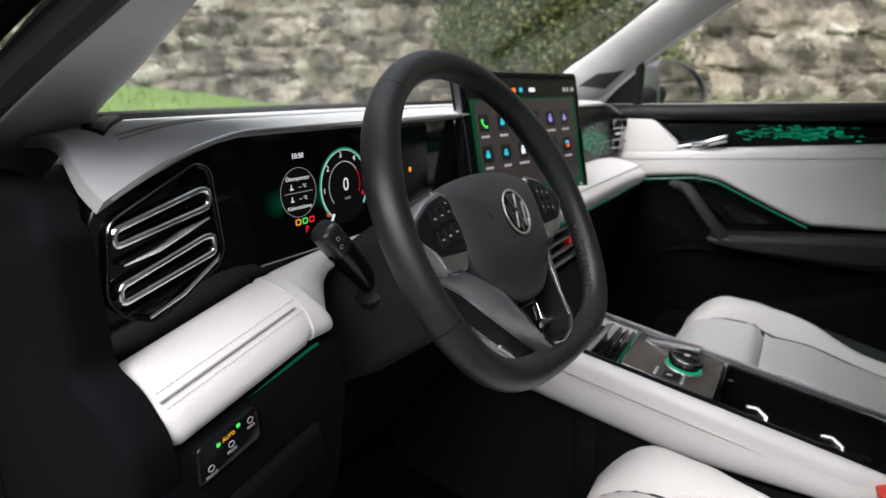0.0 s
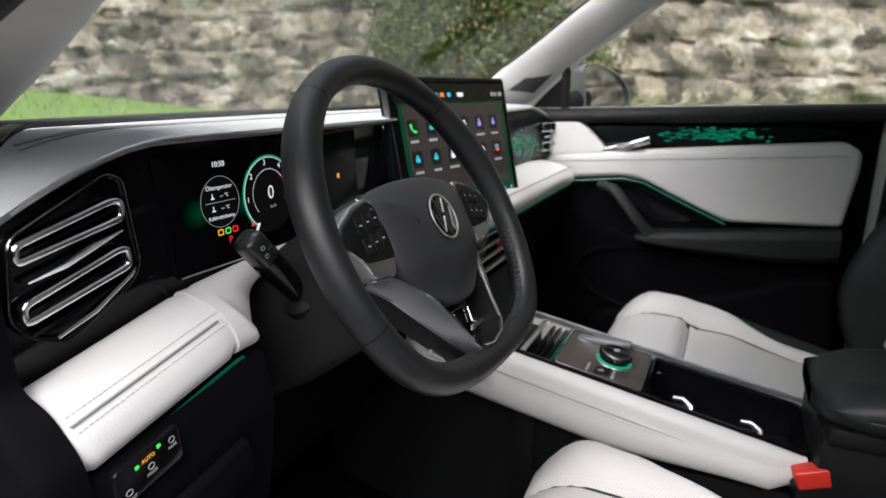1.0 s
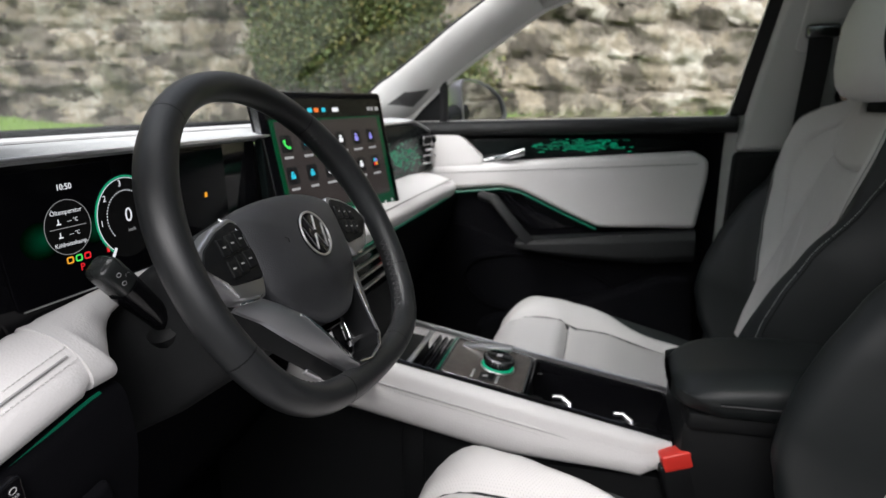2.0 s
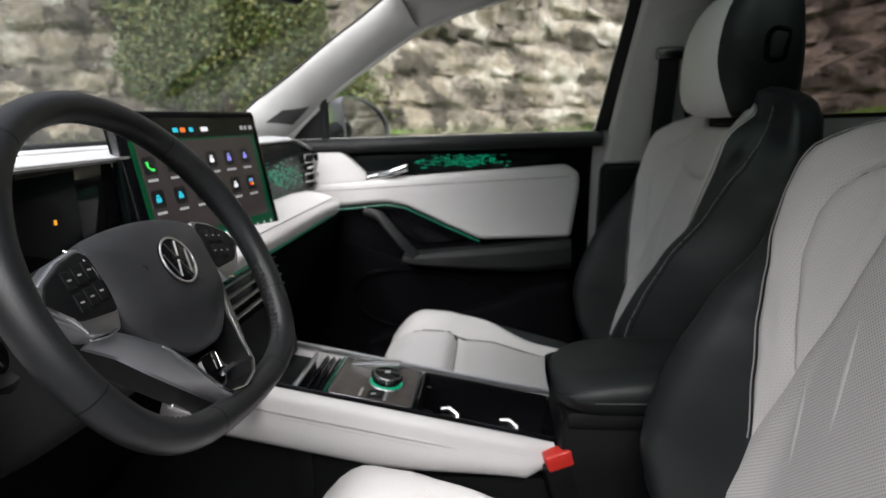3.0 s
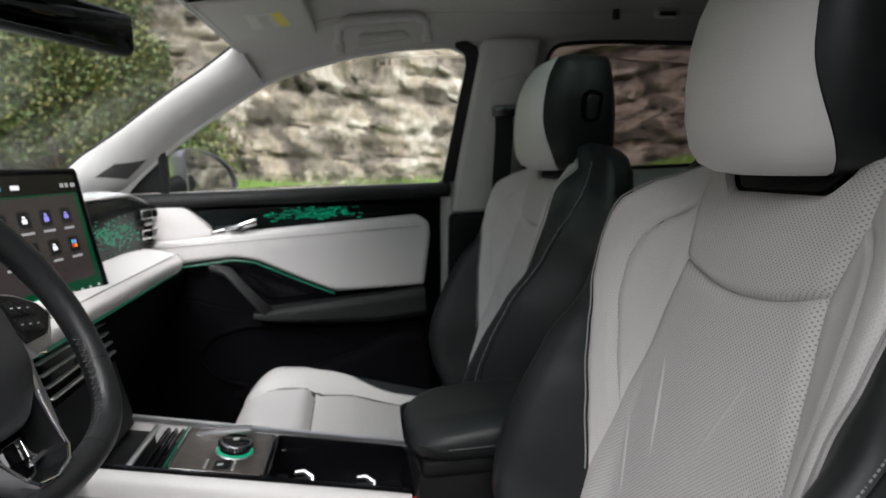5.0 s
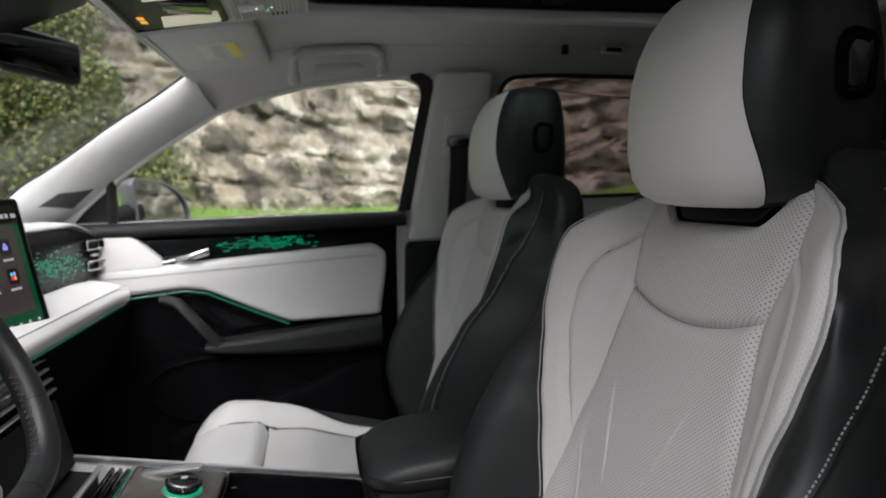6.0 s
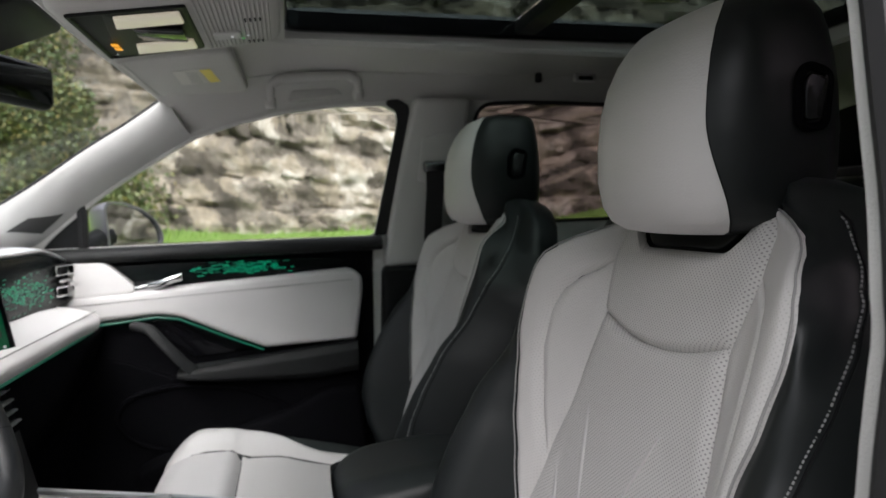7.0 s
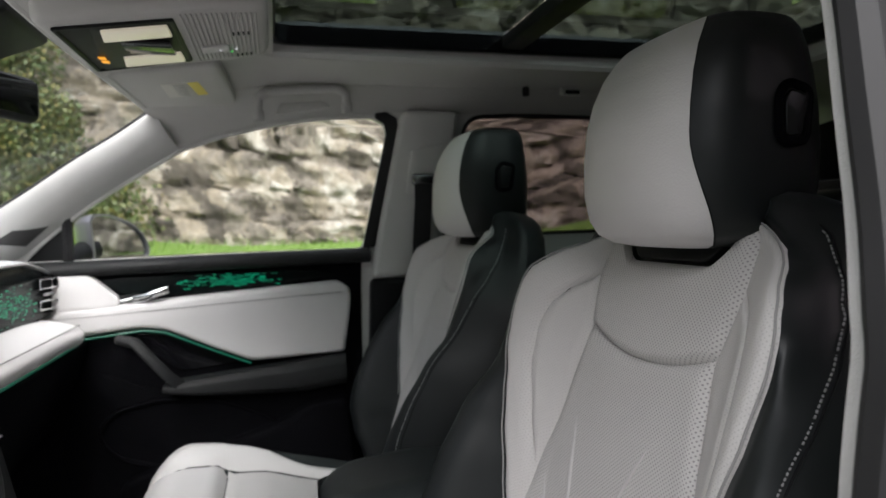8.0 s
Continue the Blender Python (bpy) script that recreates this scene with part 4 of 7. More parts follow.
    writing("lettering", "Öltemperatur", 0.0062, mat_at(A2, B2 + 0.0145), LIT_WHITE, display)
    writing("lettering", "Kühlmitteltemp.", 0.0056, mat_at(A2 + 0.001, B2 - 0.0155), LIT_WHITE, display)
    for dz in (0.0058, -0.0066):
        writing("lettering", "--- °C", 0.0052, mat_at(A2 + 0.006, B2 + dz), LIT_WHITE, display)
        v, f = join(tube([front(A2 - 0.010, B2 + dz - 0.0012, 0.0006), front(A2 - 0.010, B2 + dz + 0.003, 0.0006)], 0.0005, 5),
                    rbox(front(A2 - 0.0095, B2 + dz - 0.0018, 0.0004), (0.0050, 0.0006, 0.0012), 0.0003, 1))
        link_mesh("temperature_icon", v, f, LIT_WHITE, display)
    writing("lettering", "10:50", 0.0078, mat_at(-0.488, 1.121), LIT_WHITE, display)
    for a, mat in ((-0.4935, LIT_AMBER), (-0.4835, LIT_GREEN), (-0.4735, LIT_RED)):
        o = fillet([(a - 0.0038, 1.050), (a + 0.0038, 1.050), (a + 0.0038, 1.0565), (a - 0.0038, 1.0565)], 0.002, 3)
        v, f = ring_plate(o, inset(o, 0.0013), front, 0.0006, 0.0002)
        link_mesh("warning_light", v, f, mat, display)
    writing("lettering", "P", 0.010, mat_at(-0.481, 1.0435), LIT_RED, display)
    v, f = rbox(front(-0.448, 1.054, 0.0005), (0.0035, 0.0006, 0.007), 0.001, 1)
    link_mesh("warning_light", v, f, LIT_RED, display)
    v, f = rbox(front(-0.285, 1.085, 0.0005), (0.005, 0.0006, 0.006), 0.001, 1)
    link_mesh("warning_light", v, f, LIT_AMBER, display)
    # driver's air vent: chrome double loop, louvres, tab; its axis falls towards the door
    vm = lambda a, b, h=0.0: Vector((a, 0.193 - h, b))
    o = fillet([(-0.694, 1.090), (-0.610, 1.127), (-0.597, 1.121), (-0.591, 1.047), (-0.600, 1.033), (-0.662, 1.001), (-0.688, 1.012), (-0.703, 1.030)], 0.012, 5)
    v, f = ring_plate(o, inset(o, 0.0035), vm, 0.006, 0.0015)
    vent = link_mesh("air_vent", v, f, GLOSS, dash, "driver's air vent with chrome double loops")
    v, f = tube([vm(a, b, 0.0062) for a, b in o], 0.0008, 5, closed=True)
    link_mesh("chrome_outline", v, f, DARK_CHROME, vent)
    for lo in ([(-0.692, 1.0715), (-0.691, 1.084), (-0.612, 1.1045), (-0.603, 1.103), (-0.604, 1.089)], [(-0.693, 1.0265), (-0.693, 1.040), (-0.612, 1.0635), (-0.603, 1.063), (-0.603, 1.0485)]):
        path = fillet(lo, 0.006, 4)
        v, f = tube([vm(a, b, 0.008) for a, b in path], 0.0032, 10, closed=True)
        link_mesh("chrome_loop", v, f, CHROME, vent, "satin chrome louvre loop")
    for b0 in (1.077, 1.058, 1.033, 1.016):
        v, f = loft([[vm(-0.689 + 0.083 * k, b0 + 0.0205 * k + dz, h) for h, dz in ((0.0, -0.002), (0.007, -0.0015), (0.007, 0.0015), (0.0, 0.002))] for k in (0, 0.5, 1)])
        link_mesh("louvre", v, f, GLOSS, vent)
    v, f = tube([vm(-0.686, 1.056, 0.008), vm(-0.660, 1.063, 0.012), vm(-0.635, 1.073, 0.014), vm(-0.606, 1.079, 0.009)], [0.0012, 0.0032, 0.0036, 0.0012], 8, squash=0.7)
    link_mesh("adjuster_tab", v, f, SATIN, vent)
    v, f = tube([vm(-0.672, 1.009, 0.008), vm(-0.64, 1.020, 0.009), vm(-0.603, 1.041, 0.009)], [0.0016, 0.0022, 0.0018], 6)
    link_mesh("chrome_foot", v, f, CHROME, vent)
    # padded white beam before the driver
    prof = [(0.192, 0.006), (0.175, 0.0085), (0.150, 0.002), (0.133, -0.006), (0.120, -0.018), (0.1135, -0.033), (0.1185, -0.043), (0.135, -0.046), (0.195, -0.046)]

    def beam(x0, x1, base, name, label, prof=prof, n=16, drop=pad_drop):
        rings = []
        for i in range(n + 1):
            s = i / n
            x = x0 + (x1 - x0) * s
            e = 1 - 0.10 * (1 - smooth_step(0, 0.05, min(s, 1 - s)))
            rings.append([Vector((x, 0.155 + (y - 0.155) * e, base - drop(x) + z * e)) for y, z in rounded_open(prof)])
        v, f = loft(rings)
        return link_mesh(name, v, f, WHITE, dash, label, sharp=50)
    left = beam(-0.712, -0.560, 1.004, "padded_beam", "white leather padded beam with a stitched seam")
    seam_y, seam_z = 0.1305, -0.0075
    v, f = tube([(x, seam_y - 0.0012, 1.004 - pad_drop(x) + seam_z) for x in (-0.708 + 0.01 * i for i in range(15))], 0.0011, 6)
    link_mesh("seam", v, f, SEAM, left)
    for dy, dz in ((0.006, 0.0035), (-0.0055, -0.0052)):
        for i in range(34):
            x = -0.706 + 0.0043 * i
            v, f = tube([(x, seam_y + dy, 1.004 - pad_drop(x) + seam_z + dz + 0.0004), (x + 0.0026, seam_y + dy, 1.004 - pad_drop(x + 0.0026) + seam_z + dz + 0.0004)], 0.0005, 4)
            link_mesh("stitch", v, f, THREAD_LIGHT, left)
    # white end piece sweeping back under the display
    rings = []
    for i in range(25):
        q = i / 24
        x = -0.560 + 0.020 * min(1.0, q / 0.35) + 0.19 * max(0.0, (q - 0.35) / 0.65)
        k = 1 - 0.78 * smooth_step(0.22, 0.62, q)
        kz = 1 - 0.66 * smooth_step(0.25, 0.70, q)
        lift = 0.014 * smooth_step(0.2, 0.8, q)
        rings.append([Vector((x + 0.014 * smooth_step(0.0, 0.3, q) * smooth_step(0.60, 0.30, q) * smooth_step(0.0, -0.04, z), 0.192 - (0.192 - y) * k, 1.004 + lift + z * kz)) for y, z in rounded_open(prof)])
    v, f = loft(rings)
    link_mesh("beam_end", v, f, WHITE, dash, "plain white moulded end beside the column", sharp=60)
    # passenger's beam
    right_prof = [(0.180, 0.022), (0.150, 0.020), (0.110, 0.008), (0.088, -0.002), (0.078, -0.014), (0.078, -0.028), (0.090, -0.040), (0.12, -0.046), (0.185, -0.046)]
    rb = beam(-0.10, 0.600, 1.004, "padded_beam", "white leather padded beam across the passenger side", right_prof, 30, lambda x: 0.006 * smooth_step(0.45, 0.6, x))
    v, f = tube([(x, 0.0915, 1.004 - 0.0005) for x in (-0.05 + 0.02 * i for i in range(33))], 0.0014, 6)
    link_mesh("seam", v, f, SEAM, rb)
    v, f = tube([(-0.08 + 0.02 * i, 0.096, 0.9605) for i in range(34)], 0.0035, 6)
    link_mesh("light_strip", v, f, GREEN_DIM, dash, "green ambient light strip under the beam")
    v, f = tube([(-0.70 + 0.01 * i, 0.1215, 0.9535 - pad_drop(-0.70 + 0.01 * i)) for i in range(16)], 0.0018, 6)
    link_mesh("light_strip", v, f, GREEN_DIM, dash, "green ambient light strip under the beam")
    # passenger trim with lit dashes
    flat = plane_at((0, 0.186, 1.02), (1, 0, 0), (0, 0.05, 1), (0, -1, 0.05))
    pt = lambda a, b, h=0.0: flat(a, b - 1.02, h)
    v, f = plate([(-0.16, 1.01), (-0.16, 1.145), (0.55, 1.142), (0.70, 1.118), (0.70, 1.02)], pt, 0.010, 0.002)
    trim = link_mesh("passenger_trim", v, f, SOFT_GLOSS, dash, "dark glossy trim with lit green dashes")
    rng = random.Random(2)
    for _ in range(210):
        a = rng.gauss(0.45, 0.075)
        b = 1.068 + rng.gauss(0, 0.018) - 0.05 * (a - 0.45)
        if not (0.28 < a < 0.60 and 1.028 < b < 1.108):
            continue
        b = round(b / 0.0042) * 0.0042
        w = rng.uniform(0.006, 0.016)
        v, f = rbox(pt(a, b - 0.19 * 0.0, 0.0105), (w, 0.0008, 0.0024), 0.0004, 1)
        link_mesh("light_dash", v, f, GREEN if rng.random() < 0.45 else GREEN_DIM, trim)
    # passenger's air vent
    pv = plane_at((0.655, 0.178, 1.073), (1, -0.25, 0.0), (-0.05, -0.05, 1), (-0.25, -1, 0))
    o = fillet([(-0.05, -0.046), (-0.05, 0.042), (0.036, 0.042), (0.036, -0.046)], 0.008)
    v, f = ring_plate(o, inset(o, 0.004), pv, 0.006, 0.001)
    vent2 = link_mesh("air_vent", v, f, GLOSS, dash, "passenger's air vent with chrome loops")
    v, f = plate(inset(o, 0.003), lambda a, b, h: pv(a, b, -0.02 + h), 0.020, 0.001)
    link_mesh("vent_well", v, f, SOFT_BLACK, vent2)
    for b0 in (0.026, -0.024):
        lo = fillet([(-0.04, b0 - 0.012), (-0.04, b0 + 0.012), (0.030, b0 + 0.012), (0.030, b0 - 0.012)], 0.004)
        v, f = ring_plate(lo, inset(lo, 0.0035), pv, 0.014, 0.0014)
        link_mesh("chrome_loop", v, f, CHROME, vent2)
    v, f = rbox(pv(0.0, 0.001, 0.008), (0.05, 0.01, 0.006), 0.002, 1)
    link_mesh("adjuster_tab", v, f, SATIN, vent2)
    # lower panels
    low = [(0.115, 0.955), (0.19, 0.965), (0.42, 0.93), (0.46, 0.62), (0.30, 0.60), (0.17, 0.70), (0.125, 0.80), (0.108, 0.90)]
    rings = []
    for i in range(11):
        x = -0.735 + 0.205 * i / 10
        rings.append([Vector((x, y, z - pad_drop(x) * 0.9)) for y, z in fillet(low, 0.015)])
    v, f = loft(rings)
    # deep black here holds the shade of the open door, which isn't built
    link_mesh("knee_panel", v, f, DEEP_BLACK, dash, "black grained lower panel by the driver's door")
    low2 = [(0.21, 0.985), (0.40, 0.97), (0.50, 0.6), (0.36, 0.58), (0.25, 0.70), (0.20, 0.86)]
    rings = [[Vector((-0.53 + 0.48 * i / 8, y, z)) for y, z in fillet(low2, 0.02)] for i in range(9)]
    v, f = loft(rings)
    link_mesh("column_panel", v, f, DEEP_BLACK, dash, "black lower panel behind the column")
    low3 = [(0.10, 0.958), (0.20, 0.958), (0.45, 0.93), (0.48, 0.6), (0.40, 0.58), (0.28, 0.64), (0.20, 0.74), (0.135, 0.86)]
    rings = [[Vector((0.16 + 0.54 * i / 8, y, z)) for y, z in fillet(low3, 0.03)] for i in range(9)]
    v, f = loft(rings)
    link_mesh("glovebox", v, f, DEEP_BLACK, dash, "black glovebox below the passenger's beam")
    # centre stack with two middle vents and the hazard key
    st = plane_at((0.06, 0.125, 0.885), (1, 0, 0), (0, 0.25, 1), (0, -1, 0.25))
    v, f = plate(fillet([(-0.15, -0.14), (-0.13, 0.075), (0.13, 0.075), (0.11, -0.14)], 0.02), st, 0.02, 0.006)
    stack = link_mesh("middle_console", v, f, SOFT_BLACK, dash, "black centre stack with slim middle vents")
    v, f = plate(fillet([(-0.125, -0.02), (-0.125, 0.062), (0.118, 0.062), (0.118, -0.02)], 0.008), lambda a, b, h: st(a, b, 0.0195 + h), 0.003, 0.001)
    link_mesh("vent_panel", v, f, GLOSS, stack)
    for k in range(4):
        v, f = rbox(st(0.0, 0.050 - 0.018 * k, 0.026), (0.23, 0.008, 0.0035), 0.001, 1)
        link_mesh("chrome_slat", v, f, SATIN, stack)
    v, f = tube([st(0.046, 0.020, 0.0268), st(0.060, 0.020, 0.0268), st(0.053, 0.031, 0.0268)], 0.0011, 5, closed=True)
    link_mesh("hazard_key", v, f, LIT_RED, stack, "red lit hazard triangle")
    return dash


def rounded_open(prof):
    """A closed profile with softened corners."""
    return rounded(prof, 0.22, 2)


def build_light_switch():
    a, b = Vector((1, 0, 0.17)).normalized(), Vector((0, 0.10, 1)).normalized()
    m = plane_at((-0.668, 0.113, 0.917), a, b, (0, -1, 0.1))
    t = thing("light_switch_panel", m(0, 0), "glossy black light switch panel with lit symbols", "switch panel")
    v, f = plate(fillet([(-0.033, -0.016), (-0.030, 0.013), (0.030, 0.014), (0.030, -0.015)], 0.005), lambda s, q, h: m(s, q, -0.012 + h), 0.017, 0.002)
    link_mesh("panel", v, f, GLOSS, t)
    at = lambda s, q: plane_matrix(m(s, q, 0.0054), a, b)
    for txt, s, q, size, mat in (("AUTO", -0.001, 0.0062, 0.0044, LIT_AMBER), ("MODE", 0.0, -0.0062, 0.0034, PRINT), ("FRONT", -0.021, -0.0125, 0.0034, PRINT), ("REAR", 0.021, 0.0005, 0.0034, PRINT)):
        writing("lettering", txt, size, at(s, q), mat, t)
    for s, q, mat in ((-0.011, 0.0055, LIT_GREEN), (0.0095, 0.0085, LIT_GREEN)):
        v, f = plate(fillet([(s - 0.0019, q - 0.0013), (s - 0.0019, q + 0.0017), (s + 0.001, q + 0.0017), (s + 0.0019, q + 0.0003), (s + 0.001, q - 0.0013)], 0.0006), lambda x, y, h: m(x, y, 0.005 + h), 0.0007, 0.0002)
        link_mesh("lamp_symbol", v, f, mat, t)
    for s, q in ((0.0, -0.0010), (-0.021, -0.0070), (0.021, 0.0058)):
        v, f = tube([m(s + 0.0028 * math.cos(k), q + 0.0022 * math.sin(k), 0.0056) for k in (2 * math.pi * i / 10 for i in range(10))], 0.0004, 4, closed=True)
        link_mesh("printed_symbol", v, f, PRINT, t)
    v, f = rbox((-0.62, 0.117, 0.858), (0.11, 0.03, 0.045), 0.008, 3, Matrix.Rotation(-0.15, 4, 'Y'))
    link_mesh("storage_lid", v, f, DEEP_BLACK, t)


build_dashboard()
build_light_switch()

# ---- steering wheel ----
WHEEL_C = Vector((-0.368, 0.011, 1.048))
WV, WW = Vector((0, 0.460, 0.888)).normalized(), Vector((0, -0.888, 0.460)).normalized()


def wheel_map(u, v, w=0.0):
    """The wheel's own plane, turned three degrees clockwise from straight ahead."""
    c, k = math.cos(radians(3)), math.sin(radians(3))
    return WHEEL_C + Vector((u * c + v * k, 0, 0)) + WV * (v * c - u * k) + WW * w


def rim_point(t):
    """Centre line of the rim, flattened at the bottom; t in degrees from the top, clockwise."""
    a = radians(t)
    u, v = 0.1875 * math.sin(a), 0.1822 * math.cos(a)
    if v < -0.0993:
        v = -0.0993 - 0.0575 * math.tanh((-0.0993 - v) / 0.0652)
    return u, v


def build_wheel():
    t = thing("steering_wheel", tuple(wheel_map(0, 0, -0.05)), "black leather steering wheel with flattened bottom and silver spokes", "steering wheel")

    def rim_arc(t0, t1, n, name, mat, label="", grow=1.0):
        rings = []
        for i in range(n + 1):
            a = t0 + (t1 - t0) * i / n
            u, v = rim_point(a)
            u2, v2 = rim_point(a + 0.5)
            d = Vector((u2 - u, v2 - v)).normalized()
            out = Vector((-d.y, d.x))
            fat = 1.0 + 0.12 * math.exp(-((abs(((a + 180) % 360) - 180) - 62) / 20) ** 2)
            ring = []
            for k in range(20):
                q = 2 * math.pi * k / 20
                r = 0.0150 * fat * grow * math.cos(q)
                w = 0.0160 * fat * grow * math.sin(q)
                ring.append(wheel_map(u + out.x * r, v + out.y * r, w))
            rings.append(ring)
        v, f = loft(rings)
        return link_mesh(name, v, f, mat, t, label, sharp=60)
    marks = (-39, 39, 112, 158, 202, 248)
    arcs = list(zip(marks, marks[1:] + (321,)))
    for a0, a1 in arcs:
        grip = 50 < (a0 + a1) / 2 < 112 or 248 < (a0 + a1) / 2 < 310
        rim_arc(a0 + 0.25, a1 - 0.25, max(8, int((a1 - a0) / 3)), "rim_section", PERF_RIM if grip else RIM_LEATHER)
    for a in marks:
        rim_arc(a - 0.6, a + 0.6, 3, "rim_joint", SOFT_BLACK, grow=0.985)
    # cross stitching inside the rim
    for side in (-1, 1):
        for i in range(46):
            a = side * (44 + 112 * i / 45)
            if 72 < abs(a) < 100:
                continue
            u, v = rim_point(a)
            d = Vector((u, v)).normalized()
            for lean in (1.3, -1.3):
                u2, v2 = rim_point(a + lean)
                vv, ff = tube([wheel_map(u - d.x * 0.0153, v - d.y * 0.0153, -0.004), wheel_map(u2 - d.x * 0.0153, v2 - d.y * 0.0153, 0.005)], 0.0006, 4)
                link_mesh("stitch", vv, ff, DARK_THREAD, t)

    def mirror(pts, sx):
        return [(sx * p[0], *p[1:]) for p in pts]

    hub_map = lambda u, v, w=0.0: wheel_map(u - 0.012, v, w)
    # airbag cover: flat crowned face with a soft fold across its lower half
    half = [(0.0, 0.0570), (0.045, 0.0550), (0.076, 0.0510), (0.0965, 0.0430), (0.095, 0.030), (0.0905, 0.010), (0.089, -0.016), (0.083, -0.038), (0.063, -0.060), (0.036, -0.079), (0.018, -0.0845)]
    hub = rounded(half + [(-u, v) for u, v in reversed(half[1:])], 0.2, 2)

    def crown(u, v, s):
        edge = -0.001 - 0.006 * smooth_step(0.015, 0.045, v) * smooth_step(0.02, 0.085, abs(u))
        rise = (1 - s ** 3.2) ** 0.75
        return edge + (0.0185 - edge) * rise - 0.007 * smooth_step(-0.030, -0.062, v * s) * smooth_step(1.0, 0.85, s)
    rings = [[hub_map(u * 0.97, v * 0.97, -0.045) for u, v in hub]]
    for s in (1.0, 0.99, 0.97, 0.94, 0.9, 0.84, 0.77, 0.68, 0.56, 0.42, 0.26, 0.08):
        rings.append([hub_map(u * s, v * s, crown(u, v, s)) for u, v in hub])
    v, f = loft(rings)
    pad = link_mesh("hub_pad", v, f, HUB_GREY, t, "dark grey grained airbag cover", sharp=60)
    a_ = hub_map(1, 0, 0) - hub_map(0, 0, 0)
    b_ = hub_map(0, 1, 0) - hub_map(0, 0, 0)
    writing("lettering", "AIRBAG", 0.0075, plane_matrix(hub_map(0.040, -0.036, 0.0128), a_, b_), RIM_LEATHER, pad)
    v, f = tube([hub_map(-0.050, 0.010, 0.0166), hub_map(-0.046, 0.008, 0.0168), hub_map(-0.047, 0.004, 0.0168)], 0.0006, 4)
    link_mesh("embossed_mark", v, f, SOFT_BLACK, pad)
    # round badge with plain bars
    badge = [(0.0252 * math.cos(2 * math.pi * k / 40), 0.0252 * math.sin(2 * math.pi * k / 40)) for k in range(40)]
    wm = lambda u, v, h=0.0: hub_map(u, v + 0.004, 0.0180 + h)
    v, f = plate(badge, wm, 0.0018, 0.0008)
    em = link_mesh("badge", v, f, GLOSS, t, "round dark badge with a silver ring")
    v, f = ring_plate(badge, [(x * 0.90, y * 0.90) for x, y in badge], lambda u, v, h: wm(u, v, 0.0016 + h), 0.0014, 0.0005)
    link_mesh("ring", v, f, SATIN, em)
    for pts in (((-0.0085, 0.0195), (-0.0015, 0.004)), ((0.0085, 0.0195), (0.0015, 0.004)), ((-0.0185, 0.009), (-0.0095, -0.0165)), ((0.0185, 0.009), (0.0095, -0.0165)), ((-0.0095, -0.0165), (-0.001, 0.000)), ((0.0095, -0.0165), (0.001, 0.000))):
        v, f = tube([wm(a, b, 0.0021) for a, b in pts], 0.0013, 6, squash=0.6)
        link_mesh("badge_bar", v, f, SATIN, em)
    for sx in (-1, 1):
        # silver frame of the spoke, its dark key field, and the keys
        pod = fillet(mirror([(0.086, 0.038), (0.094, 0.0450), (0.122, 0.0385), (0.150, 0.024), (0.166, 0.006), (0.150, -0.010), (0.130, -0.028), (0.096, -0.033), (0.084, -0.012)], sx), 0.005)
        v, f = plate(pod, lambda u, v, h: hub_map(u, v, -0.014 + h), 0.016, 0.003)
        body = link_mesh("spoke_pod", v, f, SPOKE_SATIN, t, "satin silver spoke with buttons")
        face = fillet(mirror([(0.0885, 0.034), (0.0965, 0.0405), (0.120, 0.0345), (0.146, 0.0215), (0.157, 0.006), (0.143, -0.0085), (0.130, -0.0145), (0.090, -0.0165), (0.0865, 0.004)], sx), 0.004)
        v, f = plate(face, lambda u, v, h: hub_map(u, v, 0.0005 + h), 0.0035, 0.0014)
        link_mesh("button_panel", v, f, SOFT_BLACK, body)
        for i in range(2):
            for j in range(3):
                u, vv = sx * (0.0985 + 0.0128 * j), 0.0225 - 0.0195 * i - 0.002 * j
                key = fillet([(u - 0.0054, vv - 0.0082), (u - 0.0054, vv + 0.0082), (u + 0.0054, vv + 0.0082), (u + 0.0054, vv - 0.0082)], 0.0018, 3)
                v, f = plate(key, lambda a, b, h: hub_map(a, b, 0.0038 + h), 0.0022, 0.0009)
                link_mesh("button", v, f, SOFT_BLACK, body)
                v, f = plate(fillet([(u - 0.0022, vv - 0.0006), (u - 0.0022, vv + 0.0010), (u + 0.0022, vv + 0.0010), (u + 0.0022, vv - 0.0006)], 0.0003, 2), lambda a, b, h: hub_map(a, b, 0.0058 + h), 0.0004, 0.0001, 1)
                link_mesh("printed_symbol", v, f, PRINT, body)
        # bright edges round the key field
        v, f = tube([hub_map(sx * a, b, w) for a, b, w in ((0.102, 0.0455, -0.003), (0.097, 0.037, 0.001), (0.093, 0.024, 0.004), (0.0905, 0.012, 0.004))], [0.0012, 0.0022, 0.0020, 0.0008], 6)
        if sx < 0:
            link_mesh("chrome_edge", v, f, CHROME, body)
        v, f = tube([hub_map(sx * a, b, w) for a, b, w in ((0.150, 0.022, 0.001), (0.156, 0.006, 0.002), (0.140, -0.0105, 0.003), (0.131, -0.024, 0.001))], [0.0008, 0.0018, 0.0022, 0.0012], 6)
        link_mesh("chrome_edge", v, f, CHROME, body)
        v, f = tube([hub_map(sx * a, b, w) for a, b, w in ((0.128, -0.030, -0.003), (0.112, -0.032, 0.001), (0.100, -0.030, 0.001))], [0.0008, 0.0020, 0.0008], 6)
        link_mesh("chrome_edge", v, f, CHROME, body)
